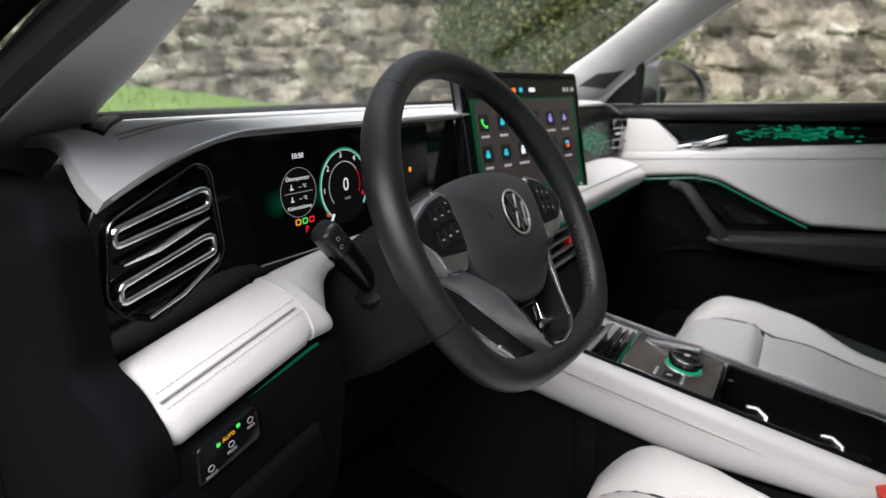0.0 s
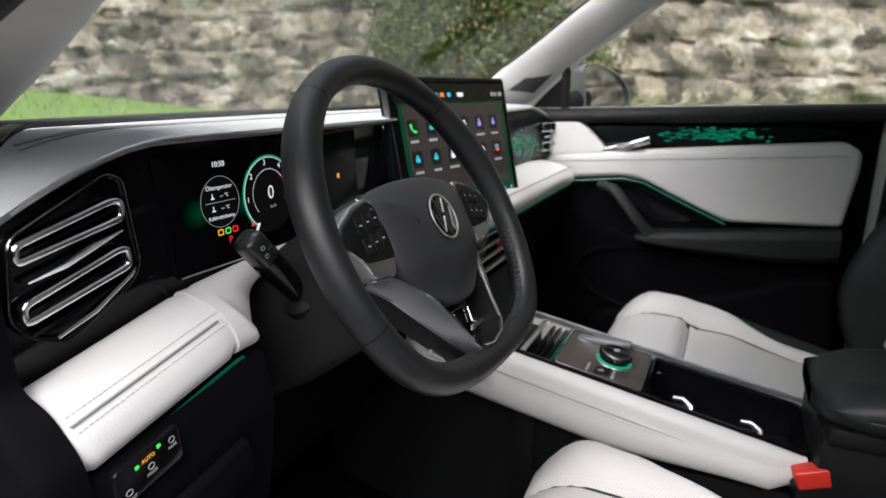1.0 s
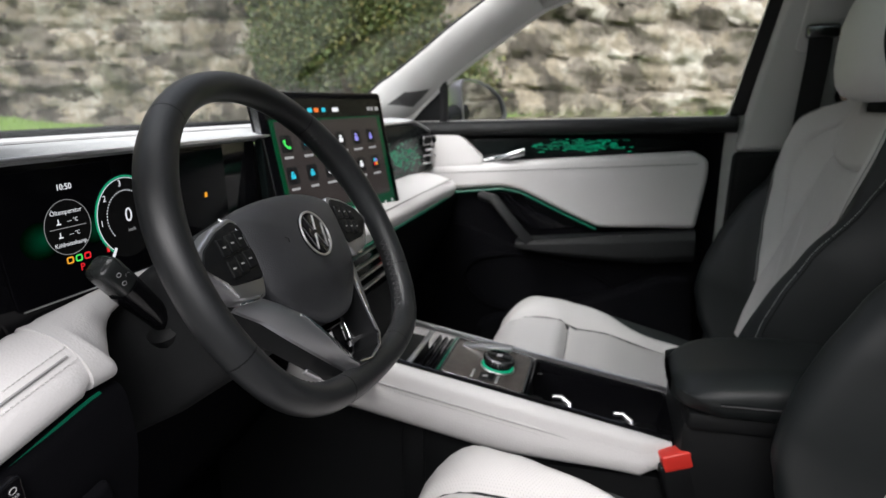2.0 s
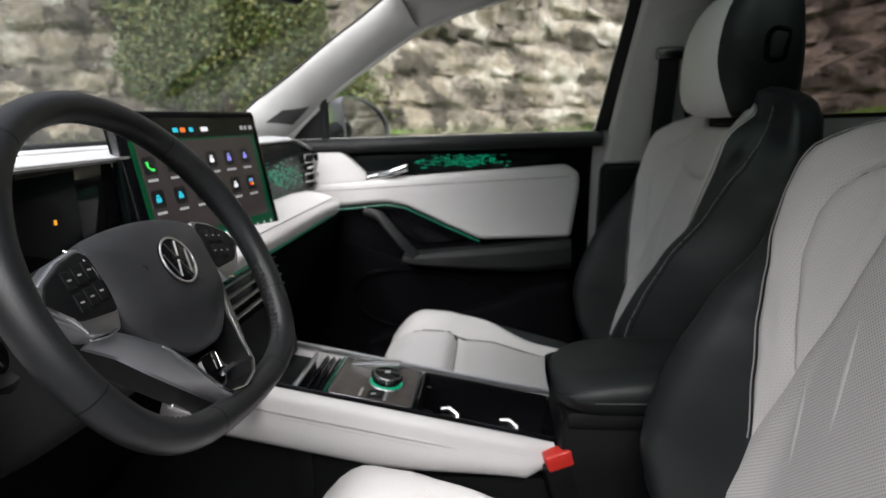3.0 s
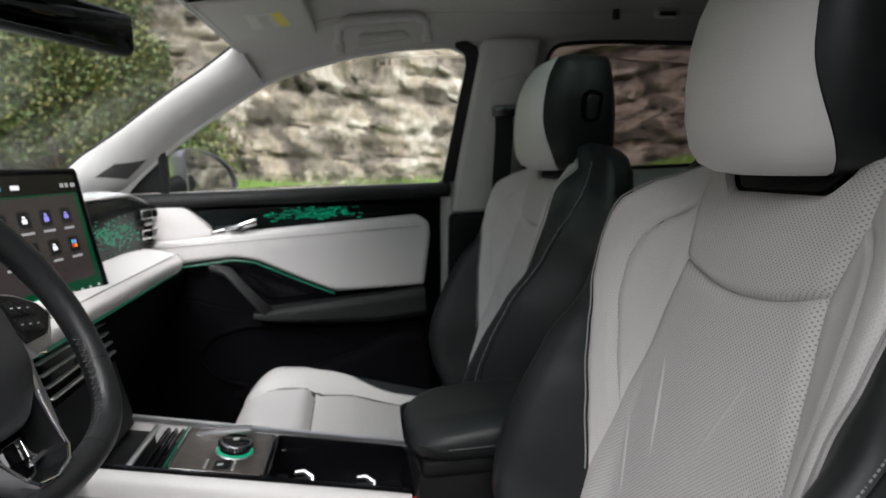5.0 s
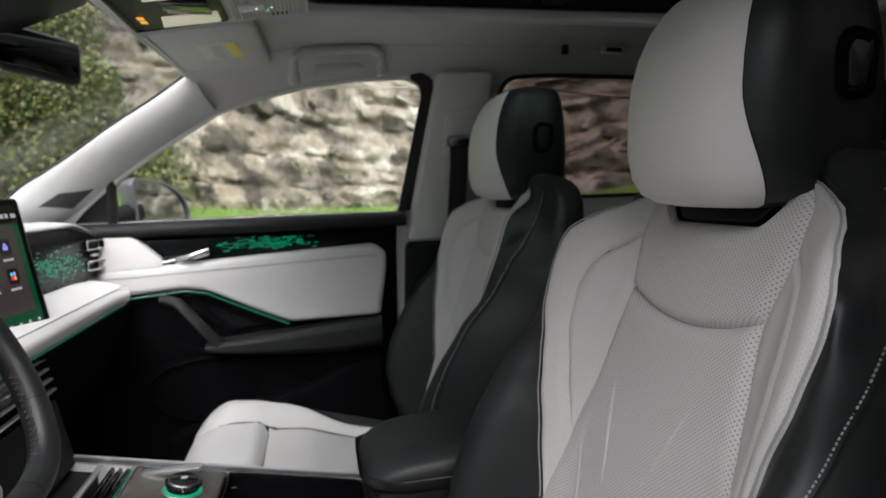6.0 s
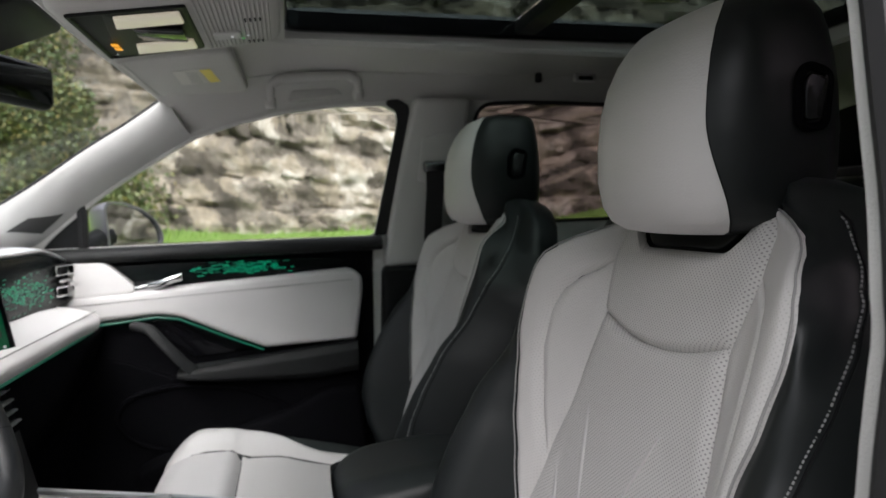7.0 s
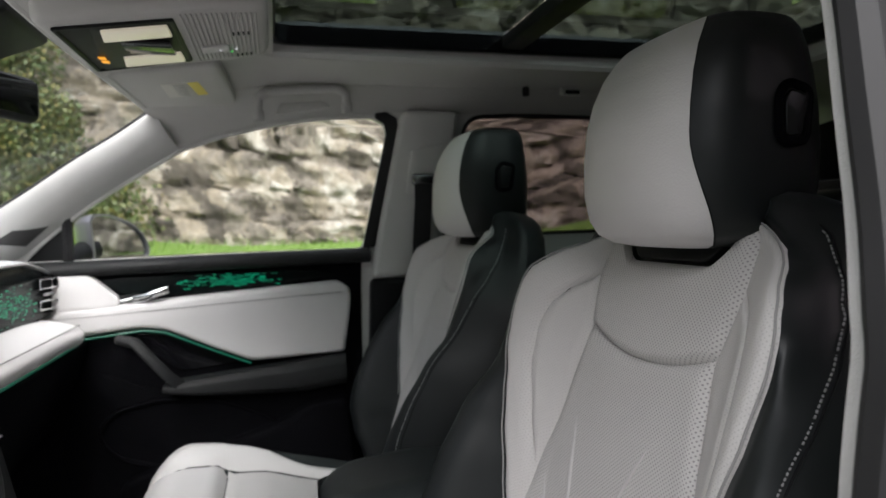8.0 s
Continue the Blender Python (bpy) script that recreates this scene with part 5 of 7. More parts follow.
        # lower arm: a bright ridge, a broad satin flank outside it, dark walls below
        ridge = [(0.100, -0.024, -0.014), (0.083, -0.043, -0.004), (0.060, -0.066, 0.003), (0.047, -0.094, 0.008), (0.037, -0.121, 0.012), (0.026, -0.132, 0.012), (0.0, -0.137, 0.012)]
        outer = [(0.120, -0.032, -0.018), (0.100, -0.052, -0.012), (0.084, -0.077, -0.006), (0.068, -0.098, -0.002), (0.041, -0.128, 0.001), (0.027, -0.142, 0.002), (0.0, -0.147, 0.002)]
        fine = lambda keys: [tuple(curve_at([(k, q[c]) for k, q in enumerate(keys)], i / 5) for c in range(3)) for i in range(31)]
        rd, od = fine(ridge), fine(outer)
        rings = []
        for r, o in zip(rd, od):
            r, o = Vector(r), Vector(o)
            mid = r.lerp(o, 0.5) + Vector((0, 0, 0.0012))
            inn = r + (r - o).normalized() * 0.0025 + Vector((0, 0, -0.001))
            rings.append([hub_map(sx * p.x, p.y, p.z) for p in (inn, r, r.lerp(mid, 0.5) + Vector((0, 0, 0.001)), mid, mid.lerp(o, 0.5) + Vector((0, 0, 0.001)), o, o + Vector((0, 0, -0.005)), r + Vector((0, 0, -0.006)), inn + Vector((0, 0, -0.0025)))])
        v, f = loft(rings)
        link_mesh("lower_spoke", v, f, SPOKE_SATIN, t, "brushed silver lower spoke", sharp=35)
        rings = []
        for r, o in zip(rd, od):
            r, o = Vector(r), Vector(o)
            rings.append([hub_map(sx * p.x, p.y, p.z) for p in (r + (r - o).normalized() * 0.003 + Vector((0, 0, -0.003)), o + Vector((0, 0, -0.004)), o + Vector((0.004, -0.004, -0.022)), r + Vector((0, 0.004, -0.032)))])
        v, f = loft(rings)
        link_mesh("spoke_flank", v, f, SOFT_BLACK, t)
        v, f = tube([hub_map(sx * a, b, w + 0.0006) for a, b, w in rd[9:]], [0.0009 + 0.0009 * math.sin(math.pi * i / 22) for i in range(22)], 6)
        link_mesh("chrome_blade", v, f, CHROME, t)
    # bright slips in the hollow between the arms
    for pts in (((0.020, -0.092), (0.016, -0.110), (0.032, -0.116), (0.024, -0.108)), ((0.014, -0.113), (0.040, -0.112), (0.038, -0.118), (0.016, -0.119))):
        v, f = plate(list(pts), lambda u, v, h: hub_map(u, v, -0.016 + h), 0.006, 0.001, 1)
        link_mesh("inner_accent", v, f, CHROME, t)
    v, f = plate(fillet([(-0.046, -0.092), (0.046, -0.092), (0.036, -0.128), (-0.036, -0.128)], 0.006), lambda u, v, h: hub_map(u, v, -0.036 + h), 0.014, 0.003)
    link_mesh("hollow_floor", v, f, GLOSS, t)
    v, f = plate(fillet([(-0.052, -0.103), (-0.020, -0.134), (0.020, -0.134), (0.052, -0.103), (0.066, -0.113), (0.026, -0.148), (-0.026, -0.148), (-0.066, -0.113)], 0.003), lambda u, v, h: hub_map(u, v, -0.026 + h), 0.006, 0.002)
    link_mesh("bottom_bridge", v, f, SPOKE_SATIN, t, "satin insert behind the lower spoke")
    # column shroud behind the hub
    rings = []
    for s, wd, hu, hd in ((-0.035, 0.060, 0.050, 0.060), (-0.06, 0.072, 0.062, 0.075), (-0.12, 0.080, 0.060, 0.090), (-0.20, 0.085, 0.050, 0.10), (-0.30, 0.085, 0.04, 0.10)):
        poly = fillet([(-wd, -hd), (-wd, hu * 0.6), (-wd * 0.6, hu), (wd * 0.6, hu), (wd, hu * 0.6), (wd, -hd)], 0.03, 4)
        rings.append([wheel_map(a, b, s) for a, b in poly])
    v, f = loft(rings)
    tagged(link_mesh("steering_column", v, f, DASH_BLACK), "black plastic steering column shroud", "steering column")


def build_stalk():
    base, tip = Vector((-0.436, 0.140, 0.972)), Vector((-0.498, 0.148, 1.046))
    t = thing("wiper_stalk", tuple(base), "black wiper stalk with printed symbols on its end", "control stalk")
    d = (tip - base)
    v, f = tube([base - d * 0.15, base + d * 0.05, base + d * 0.1], [0.026, 0.024, 0.016], 16)
    link_mesh("collar", v, f, SOFT_BLACK, t)
    v, f = tube([base, base + d * 0.35, base + d * 0.6, base + d * 0.75], [0.0115, 0.0135, 0.0150, 0.0155], 14)
    link_mesh("arm", v, f, GLOSS, t)
    v, f = rbox(base + d * 0.9, (0.040, 0.027, 0.026), 0.007, 3, d.to_track_quat('X', 'Z').to_matrix().to_4x4())
    knob = link_mesh("end_knob", v, f, BUTTON_BLACK, t)
    for dx, dz in ((-0.006, 0.004), (0.004, 0.002), (-0.001, -0.005)):
        p = base + d * 0.9 + Vector((dx, -0.0135, dz))
        v, f = tube([p + Vector((0.0026 * math.cos(k), 0, 0.0020 * math.sin(k))) for k in (2 * math.pi * i / 8 for i in range(8))], 0.0005, 4, closed=True)
        link_mesh("printed_symbol", v, f, PRINT, knob)


build_wheel()
build_stalk()


def build_touchscreen():
    a = Vector((math.cos(radians(10)), -math.sin(radians(10)), 0))
    b = Vector((0.0, 0.16, 1)).normalized()
    n = a.cross(b).normalized()
    o = Vector((0.185, 0.132, 1.211)) - a * 0.345
    m = plane_at(o, a, b, n)
    t = thing("touchscreen", tuple(m(0.17, -0.20, -0.02)), "large freestanding touchscreen showing app icons", "screen")
    out = fillet([(0, 0), (0.345, 0), (0.345, -0.247), (0, -0.247)], 0.008, 4)
    v, f = plate(out, lambda s, q, h: m(s, q, -0.016 + h), 0.0155, 0.003)
    link_mesh("housing", v, f, GLOSS, t)
    v, f = ring_plate(inset(out, -0.0012), inset(out, 0.0012), lambda s, q, h: m(s, q, -0.010 + h), 0.010, 0.0006)
    link_mesh("metal_edge", v, f, DARK_CHROME, t, "thin metal edge")
    v, f = plate(inset(out, 0.004), lambda s, q, h: m(s, q, -0.001 + h), 0.0014, 0.0004, 1)
    glass_ = link_mesh("display", v, f, SCREEN, t, "dark display with brown app menu")
    at = lambda s, q, h=0.0: m(s, q, 0.0005 + h)

    def slab(s0, q0, s1, q1, mat, name, h=0.0004, parent=glass_, r=0.002):
        v, f = plate(fillet([(s0, q0), (s1, q0), (s1, q1), (s0, q1)], r, 3), at, h, h * 0.3, 1)
        return link_mesh(name, v, f, mat, parent)
    slab(0.018, -0.012, 0.330, -0.211, GREEN_BAND, "wallpaper", 0.0002)
    slab(0.028, -0.043, 0.318, -0.184, MENU, "app_menu", 0.0004)
    mid = material("menu_top_bar", (0.004, 0.004, 0.004), 0.15)
    slab(0.012, -0.010, 0.333, -0.040, mid, "status_bar", 0.0005, r=0.001)
    slab(0.005, -0.217, 0.340, -0.244, SOFT_BLACK, "slider_strip", 0.0012)
    icons = [LIT_GREEN, LIT_CYAN, LIT_WHITE, LIT_WHITE, LIT_VIOLET, LIT_VIOLET, LIT_CYAN, LIT_CYAN, LIT_WHITE, LIT_WHITE, LIT_WHITE, LIT_ORANGE]
    tile = material("icon_tile", (0.01, 0.01, 0.01), 0.2, emit=(0.006, 0.006, 0.007), strength=1.0)
    rng = random.Random(4)
    for i in range(12):
        col, row = i % 6, i // 6
        s, q = 0.046 + 0.0478 * col, -0.0765 - 0.0475 * row
        ic = slab(s - 0.013, q - 0.013, s + 0.013, q + 0.013, tile, "app_icon", 0.0007, r=0.004)
        if icons[i] is LIT_GREEN:
            v, f = tube([at(s - 0.005, q + 0.006, 0.001), at(s - 0.004, q - 0.001, 0.001), at(s + 0.002, q - 0.006, 0.001), at(s + 0.006, q - 0.006, 0.001)], [0.0026, 0.0016, 0.0016, 0.0026], 5)
            link_mesh("symbol", v, f, icons[i], ic)
        elif i == 11:
            for k, mm in enumerate((LIT_RED, LIT_AMBER, LIT_CYAN, LIT_VIOLET)):
                slab(s - 0.006 + 0.0065 * (k % 2), q - 0.006 + 0.0065 * (k // 2), s + 0.0065 * (k % 2), q + 0.0065 * (k // 2), mm, "symbol", 0.0010, ic, 0.002)
        else:
            h = rng.uniform(0.0045, 0.0065)
            slab(s - 0.0055, q - h, s + 0.0055, q + h * 0.4, icons[i], "symbol", 0.0010, ic, 0.002)
            slab(s - 0.0035, q + h * 0.5, s + 0.003, q + h * 1.2, icons[i], "symbol", 0.0010, ic, 0.001)
        w = rng.uniform(0.009, 0.015)
        slab(s - w, q - 0.0225, s + w, q - 0.0185, LIT_GREY, "caption_bar", 0.0008, r=0.001)
    for s, w, mm in ((0.12, 0.006, LIT_CYAN), (0.137, 0.006, LIT_ORANGE), (0.157, 0.005, LIT_CYAN), (0.190, 0.009, LIT_WHITE), (0.296, 0.005, LIT_GREY), (0.308, 0.004, LIT_GREY), (0.324, 0.006, LIT_GREY)):
        slab(s - w, -0.031, s + w, -0.024, mm, "status_symbol", 0.0008, r=0.001)
    for s in (0.25, 0.272, 0.294, 0.318):
        slab(s - 0.0035, -0.203, s + 0.0035, -0.198, LIT_GREY, "dock_symbol", 0.0008, r=0.001)
    slab(0.130, -0.206, 0.20, -0.194, GREEN, "climate_bar", 0.0008)
    slab(0.325, -0.226, 0.333, -0.218, LIT_WHITE, "home_key", 0.0016)
    v, f = rbox(m(0.17, -0.16, -0.045), (0.14, 0.06, 0.08), 0.01)
    link_mesh("mount", v, f, SOFT_BLACK, t)


build_touchscreen()

# ---- passenger door ----


def build_door():
    t = thing("passenger_door", (0.70, -0.2, 0.35), "closed passenger door with white leather panel and black armrest", "car door")
    dm = lambda y, z, h=0.0: Vector((0.722 - h, y, z))

    def slab(poly, depth, mat, name, label="", r=0.012, bev=0.006, base=0.0, parent=t):
        v, f = plate(fillet(poly, r, 4), lambda a, b, h: dm(a, b, base + h), depth, bev)
        return link_mesh(name, v, f, mat, parent, label)
    slab([(0.48, 0.38), (0.45, 1.05), (0.24, 1.10), (0.22, 1.132), (-0.575, 1.132), (-0.570, 1.05), (-0.555, 0.42)], 0.014, DEEP_BLACK, "door_body", r=0.02)
    # rounded belt rail under the glass
    rings = []
    for i in range(25):
        y = 0.34 - 0.935 * i / 24
        rings.append([Vector((0.700 + 0.030 * math.cos(a), y, 1.126 + 0.020 * math.sin(a))) for a in (2 * math.pi * k / 14 for k in range(14))])
    v, f = loft(rings)
    link_mesh("belt_rail", v, f, DASH_BLACK, t, "soft black rail along the window sill")
    # dark strip with lit dashes
    slab([(0.075, 1.098), (-0.02, 1.100), (-0.36, 1.098), (-0.47, 1.090), (-0.50, 1.080), (-0.44, 1.068), (-0.30, 1.052), (0.00, 1.044), (0.015, 1.05)], 0.022, SOFT_GLOSS, "decor_strip", "dark glossy strip with lit green dashes", 0.006, 0.003)
    rng = random.Random(9)
    for _ in range(190):
        y, z = rng.gauss(-0.225, 0.062), 1.076 + rng.gauss(0, 0.0085)
        if not (-0.36 < y < -0.09 and 1.060 < z < 1.095):
            continue
        z = round(z / 0.0036) * 0.0036
        v, f = rbox(dm(y, z, 0.0223), (0.0010, rng.uniform(0.006, 0.017), 0.0022), 0.0004, 1)
        link_mesh("light_dash", v, f, GREEN if rng.random() < 0.5 else GREEN_DIM, t)
    # upper wedge ahead of the handle and long padded panel
    slab([(0.205, 1.112), (0.096, 1.110), (0.080, 1.100), (0.026, 1.046), (0.030, 1.030), (0.205, 1.020)], 0.043, WHITE, "front_wedge", "pale leather wedge ahead of the handle", 0.008, 0.004)
    slab([(0.205, 1.028), (0.010, 1.036), (-0.25, 1.050), (-0.505, 1.063), (-0.537, 1.040), (-0.537, 1.000), (-0.516, 0.868), (-0.275, 0.866), (-0.19, 0.905), (-0.075, 0.962), (-0.02, 0.972), (0.205, 0.955)], 0.046, WHITE, "leather_panel", "pale grey leather door panel", 0.014, 0.014)
    v, f = tube([dm(y, 1.006 + 0.027 * (-y + 0.2) / 0.73, 0.0465) for y in (0.19 - 0.025 * i for i in range(29))], 0.0012, 5)
    link_mesh("seam", v, f, SEAM, t)
    # green light line along the panel's lower edge
    v, f = tube([dm(a, b, 0.040) for a, b in ((0.18, 0.950), (0.10, 0.956), (-0.02, 0.966), (-0.072, 0.957), (-0.10, 0.943), (-0.19, 0.899), (-0.272, 0.861))], 0.0028, 6)
    link_mesh("light_strip", v, f, GREEN_DIM, t, "green ambient light strip")
    # door opener
    v, f = plate(fillet([(0.035, 1.040), (0.045, 1.052), (-0.012, 1.058), (-0.060, 1.050), (-0.050, 1.036)], 0.005), lambda a, b, h: dm(a, b, 0.02 + h), 0.012, 0.003)
    link_mesh("handle_bowl", v, f, SOFT_BLACK, t)
    v, f = loft([[dm(y, z + 0.010 * math.sin(q), 0.035 + h + 0.006 * math.cos(q)) for q in (2 * math.pi * k / 12 for k in range(12))] for y, z, h in ((-0.002, 1.046, 0.0), (-0.03, 1.050, 0.012), (-0.06, 1.059, 0.016), (-0.085, 1.066, 0.008))])
    link_mesh("door_handle", v, f, CHROME, t, "chrome door opener")
    v, f = plate(fillet([(0.045, 1.030), (0.048, 1.040), (-0.005, 1.052), (-0.02, 1.044)], 0.003), lambda a, b, h: dm(a, b, 0.03 + h), 0.010, 0.003)
    link_mesh("handle_surround", v, f, CHROME, t)
    # pull grip and armrest
    v, f = loft([[dm(y + wy * math.cos(q), z + 0.013 * math.sin(q), h + 0.015 * math.cos(q) * 0.6) for q in (2 * math.pi * k / 12 for k in range(12))] for y, z, h, wy in ((0.030, 0.950, 0.055, 0.010), (-0.008, 0.942, 0.075, 0.011), (-0.040, 0.905, 0.083, 0.011), (-0.076, 0.860, 0.084, 0.011), (-0.105, 0.828, 0.076, 0.012))])
    link_mesh("pull_grip", v, f, DASH_BLACK, t, "black slanted pull grip")
    v, f = plate(fillet([(0.0, 0.955), (-0.07, 0.952), (-0.26, 0.862), (-0.10, 0.850), (-0.03, 0.905)], 0.01), lambda a, b, h: dm(a, b, 0.006 + h), 0.012, 0.003)
    link_mesh("grip_recess", v, f, GLOSS, t)
    rings = []
    for i in range(18):
        s = i / 17
        y = -0.065 - 0.45 * s
        zt = 0.830 + 0.036 * s
        zb = zt - (0.018 + 0.062 * min(1.0, s / 0.75) ** 0.7)
        d = 0.085 - 0.02 * s
        rings.append([dm(y, b, a) for a, b in fillet([(0.0, zb), (d * 0.8, zb), (d, zb + 0.22 * (zt - zb)), (d, zt - 0.25 * (zt - zb)), (d - 0.012, zt), (0.0, zt)], 0.004, 3)])
    v, f = loft(rings)
    link_mesh("armrest", v, f, DASH_BLACK, t, "black padded armrest")
    slab([(0.22, 0.86), (0.10, 0.87), (-0.08, 0.795), (-0.50, 0.775), (-0.545, 0.72), (-0.545, 0.44), (0.22, 0.44)], 0.020, DEEP_BLACK, "lower_panel", "black grained lower door panel", 0.03, 0.01)
    # map pocket with its rolled edge
    rim = fillet([(0.10, 0.71), (0.06, 0.765), (-0.05, 0.785), (-0.20, 0.765), (-0.33, 0.70), (-0.36, 0.62), (-0.08, 0.60), (0.05, 0.64)], 0.04, 5)
    v, f = tube([dm(a, b, 0.021) for a, b in rim], 0.007, 8, closed=True)
    link_mesh("pocket_rim", v, f, DEEP_BLACK, t)
    slab([(0.02, 0.60), (-0.34, 0.70), (-0.42, 0.742), (-0.52, 0.75), (-0.54, 0.44), (0.06, 0.44), (0.05, 0.58)], 0.060, DEEP_BLACK, "map_pocket", "black map pocket", 0.03, 0.02)


def build_wing_mirror():
    turn = Matrix.Translation((0.937, 0.070, 1.175)) @ Matrix.Rotation(radians(-23.5), 4, "Z") @ Matrix.Rotation(radians(-4), 4, "X")
    t = thing("wing_mirror", (0.80, 0.16, 1.14), "grey door mirror with black rim outside the window", "wing mirror")
    o = fillet([(-1, -0.95), (-1, 0.80), (-0.86, 0.98), (-0.30, 0.94), (0.30, 0.70), (0.78, 0.25), (1.0, -0.30), (0.92, -0.85), (0.55, -1.0)], 0.25, 4)
    at = lambda a, b, h: turn @ Vector((0.128 * a, -h, 0.082 * b))
    rings = []
    for i in range(9):
        a = math.pi / 2 * i / 8
        k = math.cos(a) ** 0.7 if i < 8 else 0.25
        rings.append([at(cx * k, cz * k, -0.08 * math.sin(a)) for cx, cz in o])
    v, f = loft(rings)
    link_mesh("shell", v, f, PAINT, t, "grey painted mirror shell")
    v, f = ring_plate(o, [(a * 0.93, b * 0.92) for a, b in o], at, 0.012, 0.004)
    link_mesh("rim", v, f, PAINT, t)
    v, f = plate([(a * 0.93, b * 0.92) for a, b in o], at, 0.004, 0.001, 1)
    link_mesh("mirror", v, f, MIRROR, t, "mirror glass reflecting the rock wall")
    v, f = tube([(0.76, 0.17, 1.13), (0.80, 0.15, 1.15), (0.86, 0.12, 1.165)], [0.03, 0.028, 0.03], 10)
    link_mesh("foot", v, f, SOFT_BLACK, t)
    v, f = tube([(0.725, 0.146, 1.13), (0.708, 0.139, 1.20), (0.690, 0.134, 1.262)], 0.012, 6)
    link_mesh("window_divider", v, f, RUBBER, t)
    v, f = plate(fillet([(0.262, 1.136), (0.232, 1.160), (0.142, 1.256), (0.132, 1.256), (0.140, 1.136)], 0.004), lambda a, b, h: Vector((side_x(b) + 0.010 + h, a, b)), 0.006, 0.002)
    link_mesh("sail_panel", v, f, DASH_BLACK, t, "dark panel carrying the mirror foot")


build_door()
build_wing_mirror()

# ---- centre console ----


def con_z(y):
    return 0.748 + 0.205 * y


CON_UP = Vector((0, -0.205, 1)).normalized()


def build_console():
    t = thing("centre_console", (0.07, -0.1, 0.33), "centre console with white side pads and dark selector panel", "centre console")
    cm = lambda x, y, h=0.0: Vector((x, y, con_z(y))) + CON_UP * h
    # body
    prof = [(-0.012, -0.02), (0.165, -0.02), (0.165, -0.40), (-0.03, -0.40)]
    rings = [[Vector((x, y, max(0.335, con_z(y) + z))) for x, z in prof] for y in (0.42, 0.3, 0.1, 0.04)]
    v, f = loft(rings)
    link_mesh("body", v, f, SOFT_BLACK, t)
    for y0, y1, dz, nm in ((0.04, 0.0, -0.05, "tray_base"), (0.0, -0.170, -0.022, "selector_base"), (-0.170, -0.42, -0.085, "cup_base")):
        v, f = rbox((0.07, (y0 + y1) / 2, (con_z((y0 + y1) / 2) + dz + 0.335) / 2), (0.19, y0 - y1, con_z((y0 + y1) / 2) + dz - 0.335), 0.003)
        link_mesh(nm, v, f, SOFT_BLACK, t)
    # white side pad facing the driver
    sp = [(-0.012, -0.012), (-0.018, 0.002), (-0.030, 0.003), (-0.041, -0.006), (-0.046, -0.024), (-0.0485, -0.034), (-0.055, -0.060), (-0.052, -0.088), (-0.03, -0.10), (-0.012, -0.10)]
    rings = []
    for i in range(31):
        s = i / 30
        y = 0.30 - 0.705 * s
        e = 1 - 0.6 * (1 - smooth_step(0, 0.06, 1 - s))
        k = 1 - 0.38 * smooth_step(0.55, 1.0, s)
        rings.append([Vector((-0.02 + (x + 0.02) * e, y, con_z(y) + z * e * (k if z < -0.03 else 1))) for x, z in rounded(sp, 0.22, 2)])
    v, f = loft(rings)
    side = link_mesh("side_pad", v, f, WHITE, t, "white leather side pad with a stitched seam", sharp=60)
    v, f = tube([Vector((-0.0478, y, con_z(y) - 0.030)) for y in (0.29 - 0.02 * i for i in range(34))], 0.0016, 5)
    link_mesh("seam", v, f, SEAM, side)
    for i in range(70):
        y = 0.04 - 0.0061 * i
        v, f = tube([Vector((-0.0500, y, con_z(y) - 0.0365)), Vector((-0.0500, y - 0.0036, con_z(y - 0.0036) - 0.0365))], 0.00055, 4)
        link_mesh("stitch", v, f, THREAD, side)
    # passenger-side pad and silver rail
    rings = [[Vector((0.16 - x - 0.012, y, con_z(y) + z)) for x, z in rounded(sp, 0.22, 1)] for y in (0.30 - 0.04 * i for i in range(18))]
    v, f = loft(rings)
    link_mesh("side_pad", v, f, WHITE, t, "white leather side pad facing the passenger", sharp=60)
    rail = [(0.000, 0.0), (0.001, 0.006), (0.007, 0.007), (0.009, 0.0)]
    rings = [[cm(0.158 + x, y, z) for x, z in rail] for y in (0.24 - 0.03 * i for i in range(23))]
    v, f = loft(rings)
    link_mesh("silver_rail", v, f, SATIN, t, "satin silver rail along the console")
    rings = [[cm(-0.012 - x, y, z) for x, z in ((0.0, -0.004), (0.001, 0.003), (-0.004, 0.004), (-0.006, -0.004))] for y in (0.24 - 0.03 * i for i in range(22))]
    v, f = loft(rings)
    link_mesh("dark_rail", v, f, GLOSS, t)
    # charging tray ahead of the selector
    v, f = rbox(cm(0.07, 0.12, -0.030), (0.165, 0.16, 0.012), 0.004, 2, Matrix.Rotation(0.35, 4, 'X'))
    link_mesh("phone_tray", v, f, SOFT_BLACK, t, "black ribbed phone tray")
    v, f = rbox(cm(0.07, 0.028, 0.000), (0.155, 0.010, 0.006), 0.002, 2, Matrix.Rotation(0.2, 4, 'X'))
    link_mesh("silver_bar", v, f, SATIN, t, "satin silver bar across the tray")
    for k in range(3):
        v, f = rbox(cm(0.07, 0.010 - 0.012 * k, -0.008), (0.158, 0.007, 0.012), 0.002, 1)
        link_mesh("shutter_slat", v, f, GLOSS, t)
    v, f = tube([cm(-0.003, -0.022, 0.0015), cm(0.148, -0.022, 0.0015)], 0.0018, 5)
    link_mesh("light_strip", v, f, GREEN_DIM, t)
    # selector panel
    out = fillet([(-0.006, -0.026), (0.150, -0.026), (0.150, -0.170), (-0.006, -0.170)], 0.012)
    v, f = plate(out, lambda a, b, h: cm(a, b, -0.018 + h), 0.020, 0.004)
